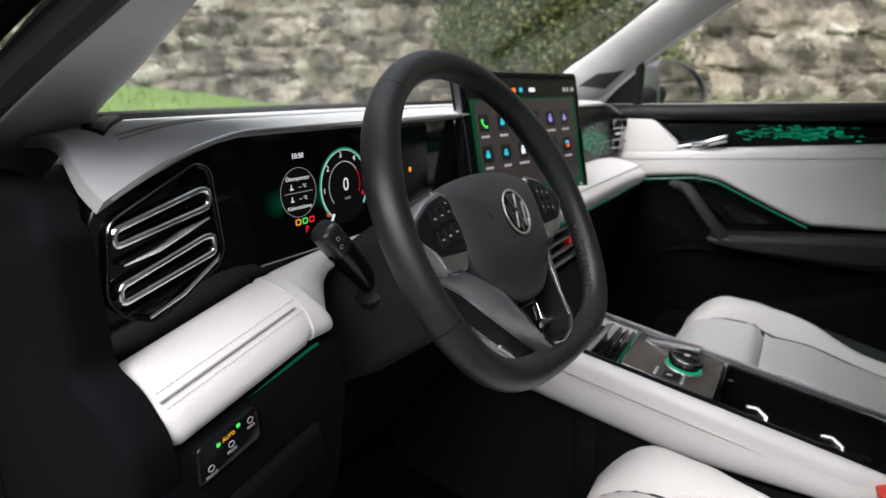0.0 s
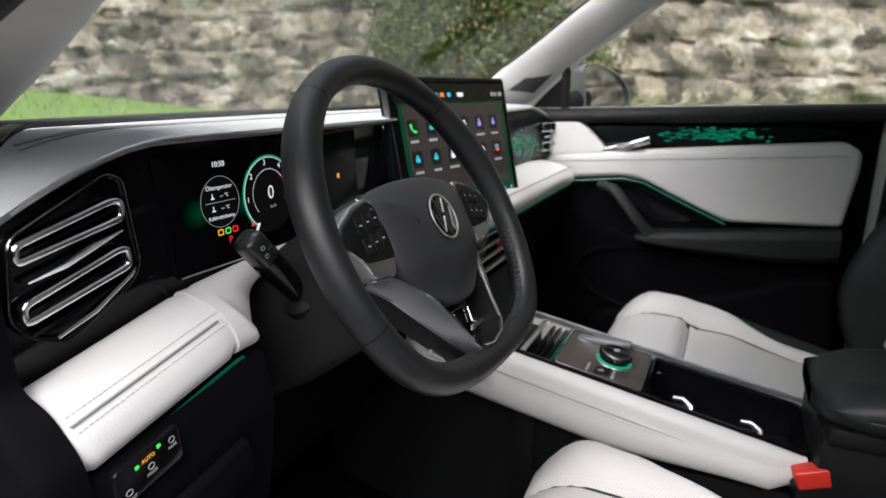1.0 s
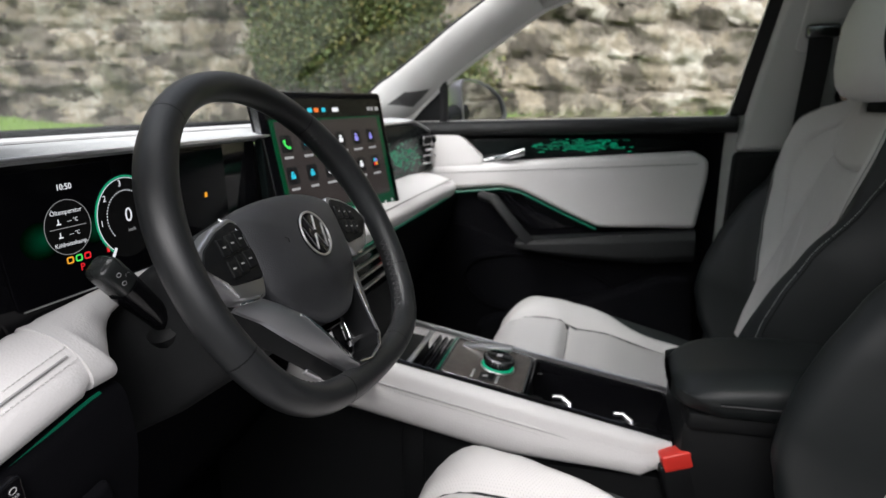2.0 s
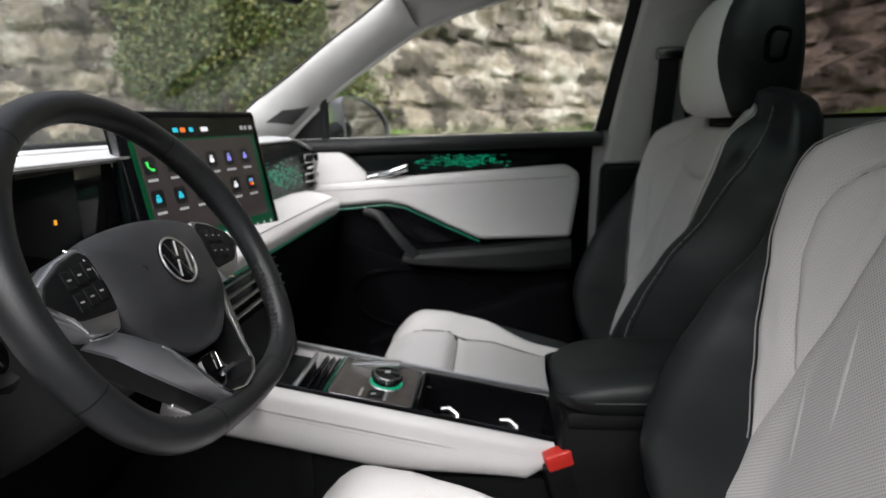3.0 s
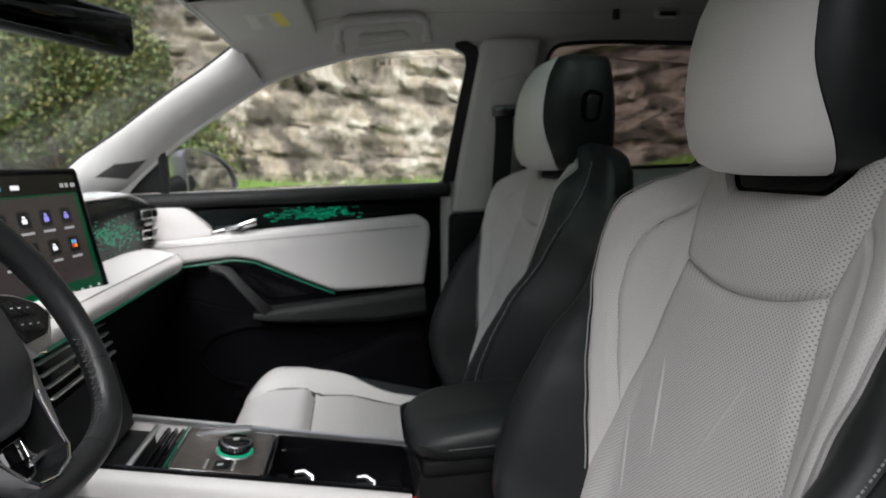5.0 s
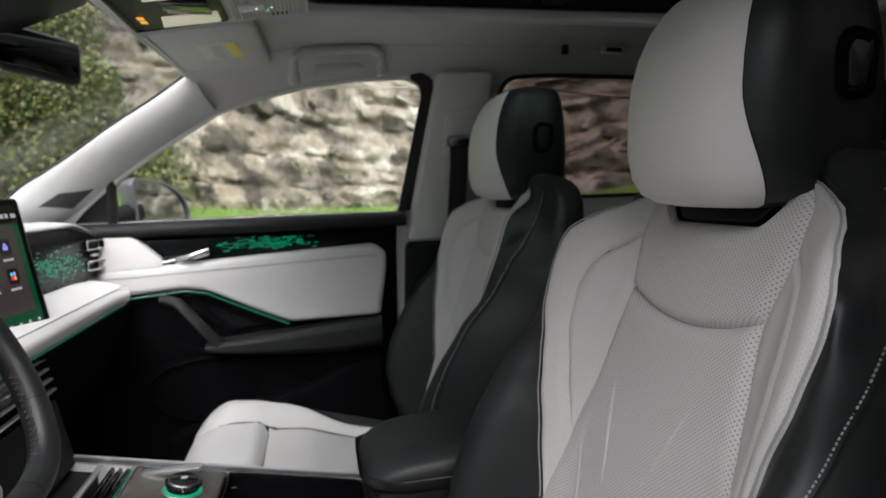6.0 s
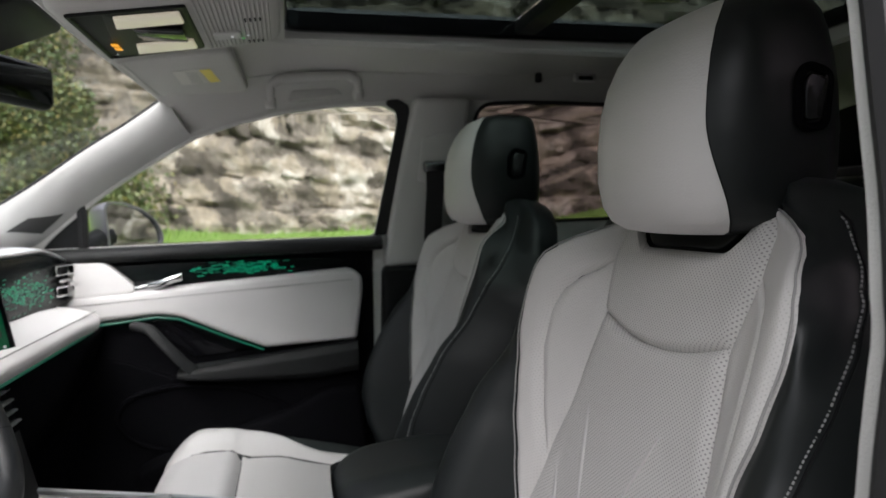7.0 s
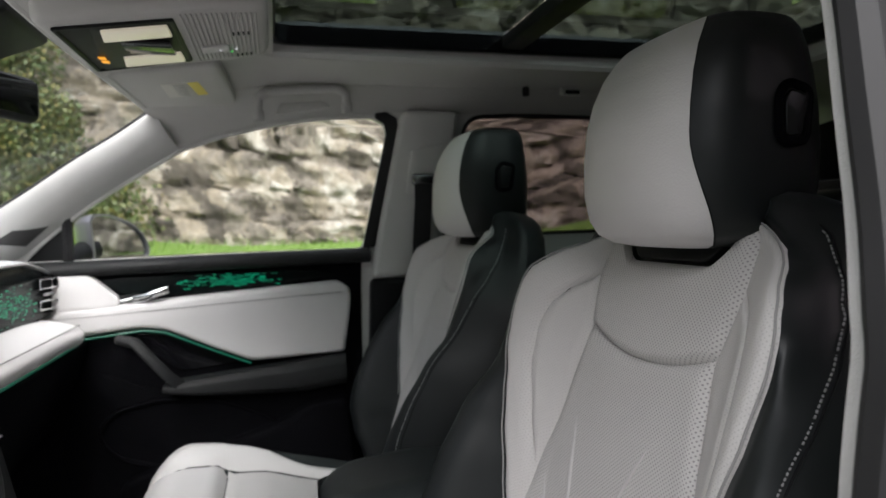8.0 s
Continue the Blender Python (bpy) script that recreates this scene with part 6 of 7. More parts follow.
    panel = link_mesh("selector_panel", v, f, STONE_TRIM, t, "dark mottled stone-look panel with silver edge")
    v, f = ring_plate(inset(out, -0.0008), inset(out, 0.003), lambda a, b, h: cm(a, b, h), 0.0035, 0.001)
    link_mesh("panel_edge", v, f, DARK_CHROME, t)
    for y in (-0.080, -0.122):
        v, f = rbox(cm(0.018, y, 0.0035), (0.030, 0.005, 0.002), 0.0008, 1)
        link_mesh("silver_bar", v, f, SATIN, t)
    v, f = rbox(cm(0.018, -0.101, 0.0030), (0.030, 0.032, 0.002), 0.001, 1)
    link_mesh("drive_mode_key", v, f, SOFT_BLACK, t)
    v, f = rbox(cm(0.018, -0.101, 0.0042), (0.006, 0.009, 0.0006), 0, 1)
    link_mesh("printed_symbol", v, f, PRINT, t)
    v, f = rbox(cm(0.128, -0.085, 0.008), (0.022, 0.095, 0.010), 0.004, 2)
    link_mesh("silver_lever", v, f, SATIN, t, "silver toggle beyond the knob")
    # rotary knob with its lit ring
    c = Vector((0.070, -0.114))

    def disc(r, h0, h1, mat, name, n=36, bev=0.002, parent=t, label=""):
        v, f = plate([(c.x + r * math.cos(2 * math.pi * k / n), c.y + r * math.sin(2 * math.pi * k / n)) for k in range(n)], lambda a, b, h: cm(a, b, h0 + h), h1 - h0, bev)
        return link_mesh(name, v, f, mat, parent, label)
    disc(0.031, 0.0, 0.004, SATIN, "knob_bezel")
    disc(0.0288, 0.003, 0.0065, GREEN, "lit_ring", label="green glowing ring round the knob")
    knob = disc(0.0245, 0.006, 0.013, GLOSS, "rotary_knob", label="black rotary drive selector knob")
    disc(0.0268, 0.0125, 0.0225, DARK_CHROME, "knob_grip", bev=0.004)
    disc(0.0222, 0.0220, 0.0240, GLOSS, "knob_display", bev=0.001)
    for k in range(30):
        a = 2 * math.pi * k / 30
        v, f = rbox(cm(c.x + 0.0268 * math.cos(a), c.y + 0.0268 * math.sin(a), 0.0165), (0.0022, 0.0022, 0.007), 0.0005, 1)
        link_mesh("knurl", v, f, GLOSS, t)
    v, f = rbox(cm(c.x, c.y, 0.0247), (0.009, 0.010, 0.0008), 0.0003, 1)
    link_mesh("lit_symbol", v, f, LIT_GREY, t)
    # cup holder well with two chrome-tipped clips
    v, f = ring_plate(fillet([(-0.008, -0.172), (0.152, -0.172), (0.152, -0.415), (-0.008, -0.415)], 0.012), fillet([(-0.003, -0.178), (0.147, -0.178), (0.147, -0.410), (-0.003, -0.410)], 0.012), lambda a, b, h: cm(a, b, -0.085 + h), 0.087, 0.003)
    link_mesh("cup_well", v, f, GLOSS, t, "black cup holder well")
    for y in (-0.245, -0.345):
        path = [cm(-0.004, y - 0.006, -0.045), cm(0.010, y - 0.004, -0.020), cm(0.018, y, -0.004), cm(0.022, y + 0.014, 0.002), cm(0.020, y + 0.028, 0.000)]
        v, f = tube(path, [0.003, 0.0045, 0.005, 0.004, 0.003], 8)
        link_mesh("clip", v, f, SATIN, t, "satin silver cup clip")
        v, f = rbox(cm(0.012, y + 0.012, -0.03), (0.02, 0.03, 0.05), 0.006)
        link_mesh("clip_base", v, f, SOFT_BLACK, t)
    # rear end of the console below the armrest
    v, f = rbox((0.05, -0.58, 0.53), (0.20, 0.34, 0.38), 0.02)
    link_mesh("rear_box", v, f, SOFT_BLACK, t)


def build_armrest():
    t = thing("armrest", (0.04, -0.58, 0.74), "black leather centre armrest with stitched edge", "armrest")
    rings = []
    for i in range(30):
        s = (i / 29) ** 1.7
        y = -0.398 - 0.402 * s
        g = math.sqrt(max(0.0, 1 - (1 - min(1.0, s / 0.20)) ** 2))
        w = 0.105 * (0.50 + 0.50 * g)
        zt = 0.806 - 0.034 * (1 - g) - 0.010 * (1 - smooth_step(0, 0.45, s))
        zb = 0.728 + 0.018 * (1 - g)
        out = fillet([(-w + 0.006, zb + 0.012), (-w - 0.003, zb + 0.034), (-w + 0.004, zt - 0.018), (-w + 0.035, zt), (w - 0.035, zt), (w - 0.004, zt - 0.018), (w + 0.003, zb + 0.034), (w - 0.006, zb + 0.012), (w - 0.03, zb), (-w + 0.03, zb)], 0.02, 4)
        rings.append([Vector((0.030 + a, y, b)) for a, b in out])
    v, f = loft(rings)
    link_mesh("cushion", v, f, BLACK_LEATHER, t, sharp=70)
    v, f = tube([Vector((0.030 - 0.1085, -0.46 - 0.012 * i, 0.763)) for i in range(27)], 0.0016, 5)
    link_mesh("seam", v, f, DARK_THREAD, t)
    v, f = rbox((0.035, -0.60, 0.722), (0.185, 0.36, 0.03), 0.008)
    link_mesh("base", v, f, SOFT_BLACK, t)


def build_buckle():
    t = thing("seat_belt_buckle", (-0.05, -0.43, 0.55), "red and black seat belt buckle beside the driver's seat", "seat belt buckle")
    rot = Matrix.Rotation(radians(-14), 4, 'X') @ Matrix.Rotation(radians(12), 4, 'Z')
    v, f = rbox((-0.035, -0.427, 0.604), (0.034, 0.070, 0.094), 0.006, 3, rot)
    link_mesh("housing", v, f, SOFT_BLACK, t)
    v, f = rbox((-0.0385, -0.416, 0.652), (0.029, 0.060, 0.028), 0.004, 3, rot)
    link_mesh("release_button", v, f, RED, t, "red release button")
    v, f = tube([(-0.035, -0.44, 0.57), (-0.035, -0.455, 0.48), (-0.035, -0.46, 0.38)], 0.012, 6)
    link_mesh("stalk", v, f, SOFT_BLACK, t)


build_console()
build_armrest()
build_buckle()

# ---- seats ----
REC = radians(15.5)
BUP, BFW = Vector((0, -math.sin(REC), math.cos(REC))), Vector((0, math.cos(REC), math.sin(REC)))
SEAT_X = -0.37


def back_map(u, v, d=0.0):
    return Vector((SEAT_X, -0.631, 0.648)) + Vector((u, 0, 0)) + BUP * v + BFW * d


WHITE_EDGE = [(0.08, 0.165), (0.13, 0.172), (0.212, 0.188), (0.278, 0.203), (0.338, 0.214), (0.386, 0.229), (0.44, 0.236), (0.47, 0.234), (0.494, 0.226), (0.524, 0.200), (0.545, 0.168), (0.56, 0.141), (0.578, 0.110), (0.592, 0.104)]
CENTRE_EDGE = [(0.0, 0.190), (0.125, 0.170), (0.235, 0.150), (0.35, 0.126), (0.43, 0.112), (0.506, 0.127), (0.545, 0.124), (0.578, 0.108), (0.60, 0.10)]
DART_EDGE = [(0.20, 0.158), (0.235, 0.1545), (0.30, 0.172), (0.37, 0.188), (0.42, 0.190), (0.45, 0.184), (0.475, 0.168), (0.494, 0.143), (0.506, 0.1275)]
SEAM_U = [(0.0, 0.262), (0.147, 0.264), (0.27, 0.264), (0.37, 0.260), (0.42, 0.262), (0.46, 0.250), (0.52, 0.222), (0.56, 0.190), (0.59, 0.15)]
SEAM_D = [(-0.06, 0.06), (0.0, 0.095), (0.06, 0.117), (0.147, 0.121), (0.2, 0.114), (0.27, 0.098), (0.37, 0.055), (0.42, 0.042), (0.46, 0.020), (0.52, -0.004), (0.57, -0.020)]
CREST_D = [(-0.06, 0.070), (0.0, 0.106), (0.05, 0.128), (0.1, 0.135), (0.18, 0.122), (0.286, 0.096), (0.343, 0.074), (0.387, 0.070), (0.45, 0.06), (0.5, 0.03), (0.55, 0.0)]
SHELL_W = [(-0.06, 0.27), (0.0, 0.288), (0.1, 0.312), (0.25, 0.314), (0.40, 0.300), (0.47, 0.284), (0.52, 0.260), (0.56, 0.235), (0.59, 0.195), (0.61, 0.14), (0.622, 0.07)]


def back_depth(u, v):
    a = abs(u)
    lum = 0.014 * math.sin(math.pi * min(1, max(0, v / 0.55)))
    bol = 0.060 * smooth_step(0.12, 0.236, a) * (1 - 0.65 * smooth_step(0.48, 0.60, v))
    return lum + bol - 0.012 * smooth_step(0.50, 0.62, v)


def panel(name, lo, hi, v0, v1, mat, parent, label="", nu=14, nv=30, puff=0.006, sign=1, vtop=None, vbot=None):
    """A padded leather panel between two edge curves of the backrest, sunk along its seams."""
    def uv_at(s, t):
        v = v0 + (v1 - v0) * t
        a, b = lo(v), hi(v)
        u = a + (b - a) * s
        if vtop or vbot:
            tb = vbot(u) if vbot else v0
            tt = vtop(u) if vtop else v1
            v = tb + (tt - tb) * t
            a, b = lo(v), hi(v)
            u = a + (b - a) * s
        return u * sign, v

    def fn(s, t):
        u, v = uv_at(s, t)
        wid = max(abs(hi(v) - lo(v)), 1e-4)
        edge = min(s, 1 - s) * wid
        ends = min(t, 1 - t) * (v1 - v0)
        g = min(edge, ends) / 0.012
        sink = (1 - min(1, g)) ** 2
        return back_map(u, v, back_depth(u, v) + puff * 0.9 - (puff + 0.0035) * sink)
    v, f = patch(fn, nu, nv)
    uv = []
    for j in range(nv + 1):
        for i in range(nu + 1):
            uv.append(uv_at(i / nu, j / nv))
    return link_mesh(name, v, f, mat, parent, label, sharp=80, uv=uv)


def build_seat():
    t = thing("front_seat", (SEAT_X, -0.35, 0.33), "two-tone white and black leather front seat with headrest", "car seat", group="front seats")
    # black shell of the backrest: the bolsters swell forward of the white edge towards the cushion
    def side_line(v):
        """Half section outside the white edge: edge, crest, stitched seam, flank, as (u, depth)."""
        W = curve_at(SHELL_W, v)
        o = min(curve_at(WHITE_EDGE, v), W * 0.84) if v < 0.589 else W * 0.6
        de = back_depth(o, v) - 0.004
        su = max(o + 0.012, min(curve_at(SEAM_U, v), W - 0.006))
        sd = curve_at(SEAM_D, v)
        crest = max(curve_at(CREST_D, v), de * 0.6 + sd * 0.4)
        key = [Vector((o, de)), Vector((o + (su - o) * 0.45, crest)), Vector((su, min(sd, crest))), Vector((W, -0.030)), Vector((W * 0.985, -0.060))]
        key = [key[0] * 2 - key[1] + Vector((0, 0.4 * (crest - de)))] + key + [key[-1] * 2 - key[-2]]
        out = []
        for k in range(4):
            p = key[k:k + 4]
            for i in range(6):
                w = i / 6
                out.append(0.5 * (2 * p[1] + (p[2] - p[0]) * w + (2 * p[0] - 5 * p[1] + 4 * p[2] - p[3]) * w * w + (3 * p[1] - p[0] - 3 * p[2] + p[3]) * w ** 3))
        return o, out + [key[5]]

    rings = []
    for i in range(48):
        v = -0.06 + 0.682 * i / 47
        o, half = side_line(v)
        drop = 0.02 * smooth_step(0.585, 0.622, v)
        ring = [back_map(-p.x, v, p.y - drop) for p in reversed(half)]
        for k in range(1, 24):
            u = -o + 2 * o * k / 24
            ring.append(back_map(u, v, back_depth(u, v) - 0.004 - 0.007 * smooth_step(0.0, 0.02, o - abs(u)) - drop))
        ring += [back_map(p.x, v, p.y - drop) for p in half]
        W = half[-1].x
        for k in range(1, 16):
            q = k / 16
            ring.append(back_map(W * math.cos(math.pi * q), v, -0.060 - 0.060 * math.sin(math.pi * q) ** 0.7))
        rings.append(ring)
    v, f = loft(rings)
    shell = link_mesh("backrest", v, f, BLACK_LEATHER, t, "black leather backrest sides", sharp=70)
    for sx in (-1, 1):
        pts = []
        for i in range(60):
            vv = 0.0 + 0.575 * i / 59
            half = side_line(vv)[1]
            pts.append((half[12], half[10], vv))
        vtx, fcs = tube([back_map(sx * p.x, vv, p.y + 0.0006) for p, q, vv in pts], 0.0012, 5)
        link_mesh("piping", vtx, fcs, SOFT_BLACK, shell)
        for i in range(150):
            k = i / 150 * 58.5
            w = k - int(k)
            ends = []
            for ww in (w, min(1, w + 0.24)):
                m, n_, v0 = pts[int(k)]
                m2, n2, v1 = pts[int(k) + 1]
                e = m.lerp(m2, ww) + (n_.lerp(n2, ww) - m.lerp(m2, ww)) * 0.35
                ends.append(back_map(sx * (e.x + 0.0012), v0 + (v1 - v0) * ww, e.y + 0.0012))
            vtx, fcs = tube(ends, 0.0009, 4)
            link_mesh("stitch", vtx, fcs, THREAD, shell)
    cen = lambda v: curve_at(CENTRE_EDGE, v)
    bib_v = lambda u: 0.415 + 0.022 * (u / 0.11) ** 2
    neck_v = lambda u: 0.527 + 0.062 * smooth_step(0.055, 0.118, abs(u)) - 0.03 * smooth_step(0.118, 0.14, abs(u))
    panel("centre_panel", lambda v: -cen(v) - 0.002, lambda v: cen(v) + 0.002, -0.02, 0.437, PERF, t, "perforated white leather centre panel", 26, 44, vtop=bib_v)
    panel("shoulder_panel", lambda v: -cen(v) - 0.002, lambda v: cen(v) + 0.002, 0.43, 0.58, PERF, t, "perforated white leather upper panel", 26, 20, vtop=neck_v, vbot=bib_v)
    inner = lambda v: curve_at(DART_EDGE, v) if 0.235 < v < 0.505 else cen(v)
    for sx in (-1, 1):
        panel("dart_panel", cen, lambda v: max(curve_at(DART_EDGE, v), cen(v) + 0.0005), 0.232, 0.507, PERF_FINE, t, "", 8, 30, sign=sx)
        panel("bolster_panel", inner, lambda v: max(curve_at(WHITE_EDGE, v), inner(v) + 0.001), 0.125, 0.578, PERF_FINE, t, "white leather bolster panel", 10, 44, puff=0.0055, sign=sx)
        v, f = tube([back_map(sx * curve_at(WHITE_EDGE, vv), vv, back_depth(curve_at(WHITE_EDGE, vv), vv) + 0.001) for vv in (0.125 + 0.0113 * i for i in range(41))], 0.0011, 5)
        link_mesh("edge_piping", v, f, SEAM, t)
    # pressed ribs fanning over the centre panel
    for u0, v0, u1, v1 in ((0.088, 0.335, 0.059, 0.187), (-0.058, 0.333, -0.012, 0.232), (0.132, 0.240, 0.105, 0.12), (-0.105, 0.26, -0.075, 0.14)):
        pts = []
        for i in range(15):
            s = i / 14
            u, vv = u0 + (u1 - u0) * s, v0 + (v1 - v0) * s
            pts.append(back_map(u, vv, back_depth(u, vv) + 0.0040))
        v, f = tube(pts, [0.0010 + 0.0050 * math.sin(math.pi * (0.04 + 0.92 * i / 14)) ** 0.7 for i in range(15)], 10, squash=0.42)
        link_mesh("pressed_rib", v, f, WHITE, t)
    # black collar under the headrest
    col = [(-0.116, 0.590), (-0.060, 0.530), (0.060, 0.530), (0.116, 0.590), (0.10, 0.61), (-0.10, 0.61)]
    v, f = plate(fillet(col, 0.01), lambda a, b, h: back_map(a, b, back_depth(a, b) - 0.018 + h), 0.019, 0.003)
    link_mesh("collar", v, f, SOFT_BLACK, t, "black plastic collar below the headrest")
    # headrest
    n = 56
    secs = [(1.174, 0.55, 0.45), (1.178, 0.74, 0.66), (1.188, 0.87, 0.84), (1.205, 0.945, 0.94), (1.235, 0.99, 1.0), (1.275, 1.0, 1.0), (1.315, 0.985, 0.95), (1.345, 0.95, 0.86), (1.372, 0.90, 0.72), (1.392, 0.84, 0.56), (1.403, 0.77, 0.44), (1.408, 0.66, 0.32)]
    keys, secs = secs, []
    for (z0, s0, f0), (z1, s1, f1) in zip(keys, keys[1:]):
        secs += [(z0 + (z1 - z0) * k / 3, s0 + (s1 - s0) * k / 3, f0 + (f1 - f0) * k / 3) for k in range(3)]
    secs.append(keys[-1])
    rings = []
    for z, s, fr in secs:
        ring = []
        for k in range(n):
            kk = k if k <= n // 2 else k - n
            edge = 0.78 + 0.30 * smooth_step(1.29, 1.17, z) - 0.02 * smooth_step(1.33, 1.40, z)
            a = kk / 6 * edge if abs(kk) <= 6 else math.copysign(edge + (math.pi - edge) * (abs(kk) - 6) / (n / 2 - 6), kk)
            c, si = math.cos(a), math.sin(a)
            ex = 2 / 2.7
            u = 0.128 * s * math.copysign(abs(si) ** ex, si)
            y = -0.802 + (0.098 * fr if c > 0 else 0.100 * (0.6 + 0.4 * s)) * math.copysign(abs(c) ** ex, c) + 0.10 * (1.275 - z) * (z < 1.275) * 0.3
            ring.append(Vector((SEAT_X + u, y, z)))
        rings.append(ring)
    seam_k = 6
    front_ids = list(range(-seam_k, seam_k + 1))
    rear_ids = list(range(seam_k, n - seam_k + 1))
    fv, ff = loft([[r[k % n] for k in front_ids] for r in rings], closed=False)
    rv, rf = loft([[r[k % n] for k in rear_ids] for r in rings], closed=False)
    top = len(secs) - 1
    o = len(rv)
    rv2 = [tuple(p) for p in rings[top]] + [tuple(p) for p in rings[0]]
    rv += rv2
    rf += [tuple(range(o, o + n)), tuple(range(o + n, o + 2 * n))]
    head = link_mesh("headrest", rv, rf, BLACK_LEATHER, t, "black leather headrest back and sides", sharp=75)
    link_mesh("front_panel", fv, ff, WHITE, head, "white leather headrest front", sharp=75)
    for sx in (-1, 1):
        v, f = tube([r[(sx * seam_k) % n] + Vector((0, -0.001, 0)) for r in rings[1:]], 0.0012, 5)
        link_mesh("piping", v, f, SOFT_BLACK, head)
    def side_u(y, z):
        k = max(i for i in range(len(keys) - 1) if keys[i][0] <= z)
        w = (z - keys[k][0]) / (keys[k + 1][0] - keys[k][0])
        s = keys[k][1] + (keys[k + 1][1] - keys[k][1]) * w
        fr = keys[k][2] + (keys[k + 1][2] - keys[k][2]) * w
        c = (y + 0.802) / (0.098 * fr if y > -0.802 else 0.100 * (0.6 + 0.4 * s))
        return 0.128 * s * max(0.0, 1 - abs(c) ** 2.7) ** (1 / 2.7)

    bt = lambda a, b, h=0.0: Vector((SEAT_X - side_u(a, b) - h + 0.0004, a, b))
    oval = fillet([(-0.8195 + (a + 0.8195) * 0.78, 1.301 + (b - 1.301) * 0.80) for a, b in ((-0.838, 1.266), (-0.852, 1.332), (-0.812, 1.340), (-0.795, 1.322), (-0.792, 1.272), (-0.805, 1.262))], 0.010, 4)
    v, f = ring_plate(inset(oval, -0.002), inset(oval, 0.006), bt, 0.0065, 0.0028)
    link_mesh("button_bezel", v, f, DEEP_BLACK, head)
    v, f = plate(inset(oval, 0.0085), bt, 0.0045, 0.0018)
    link_mesh("release_button", v, f, BUTTON_BLACK, head, "small height release button")
    for sx in (-1, 1):
        v, f = tube([(SEAT_X + sx * 0.07, -0.84, 1.10), (SEAT_X + sx * 0.07, -0.845, 1.20)], 0.006, 8)
        link_mesh("headrest_post", v, f, CHROME, head)
    # cushion
    def cush(u, y, lift=0.0):
        a = abs(u)
        z = 0.634 + 0.045 * (y + 0.10) - 0.20 * max(0.0, -0.31 - y)
        thigh = 0.027 * smooth_step(-0.235, -0.185, y)
        z += thigh + (0.056 - 0.75 * thigh) * smooth_step(0.140, 0.205, a) * smooth_step(-0.02, -0.14, y)
        q = max(0.0, (y + 0.135) / 0.115)
        z -= 0.115 * (1 - math.sqrt(max(0.0, 1 - min(1, q) ** 2.4)))
        return Vector((SEAT_X + u, y, z + lift))
    wid = [(-0.60, 0.20), (-0.45, 0.21), (-0.25, 0.218), (-0.15, 0.226), (-0.09, 0.246), (-0.05, 0.245), (-0.02, 0.22)]
    rings = []
    for i in range(30):
        y = -0.66 + 0.642 * i / 29
        W = curve_at(wid, y)
        ring = []
        for k in range(25):
            u = -W + 2 * W * k / 24
            a = abs(u) / W
            p = cush(u, y, -0.008)
            if a > 0.86:
                p.z -= 0.05 * (1 - math.sqrt(max(0, 1 - ((a - 0.86) / 0.14) ** 2)))
            ring.append(p)
        ring.append(Vector((SEAT_X + W * 0.98, y, 0.50)))
        ring.append(Vector((SEAT_X + W * 0.9, y, 0.42)))
        ring.append(Vector((SEAT_X - W * 0.9, y, 0.42)))
        ring.append(Vector((SEAT_X - W * 0.98, y, 0.50)))
        rings.append(ring)
    v, f = loft(rings)
    link_mesh("cushion", v, f, BLACK_LEATHER, t, "black leather cushion sides", sharp=70)

    def cpanel(name, ulo, uhi, y0, y1, mat, label="", nu=16, nv=20, sign=1):
        def pos(s, q):
            y = y0 + (y1 - y0) * q
            return (ulo(y) + (uhi(y) - ulo(y)) * s) * sign, y

        def fn(s, q):
            u, y = pos(s, q)
            e = min(min(s, 1 - s) * abs(uhi(y) - ulo(y)), min(q, 1 - q) * abs(y1 - y0)) / 0.014
            return cush(u, y, 0.004 - 0.013 * (1 - min(1, e)) ** 2)
        v, f = patch(fn, nu, nv)
        uv = [pos(i / nu, j / nv) for j in range(nv + 1) for i in range(nu + 1)]
        return link_mesh(name, v, f, mat, t, label, sharp=80, uv=uv)
    ce = lambda y: 0.162 - 0.012 * smooth_step(-0.25, -0.45, y)
    oe = lambda y: 0.226 + 0.016 * smooth_step(-0.17, -0.09, y) - 0.052 * smooth_step(-0.15, -0.42, y) - 0.02 * smooth_step(-0.08, -0.02, y)
    cpanel("thigh_panel", lambda y: -ce(y), ce, -0.215, -0.022, WHITE, "white leather thigh panel", 18, 20)
    cpanel("seat_panel", lambda y: -ce(y), ce, -0.635, -0.215, PERF, "perforated white leather seat panel", 20, 26)
    for sx in (-1, 1):
        cpanel("side_bolster", ce, oe, -0.635, -0.024, PERF_FINE, "perforated white cushion bolster", 10, 34, sx)
    v, f = rbox((SEAT_X, -0.33, 0.385), (0.42, 0.48, 0.10), 0.02)
    link_mesh("seat_base", v, f, SOFT_BLACK, t)
    for sx in (-1, 1):
        v, f = rbox((SEAT_X + sx * 0.19, -0.33, 0.345), (0.035, 0.56, 0.035), 0.006)
        link_mesh("seat_rail", v, f, SOFT_BLACK, t)
    return t


driver_seat = build_seat()
copy_thing(driver_seat, pose(0.37, -0.35, 0.33))


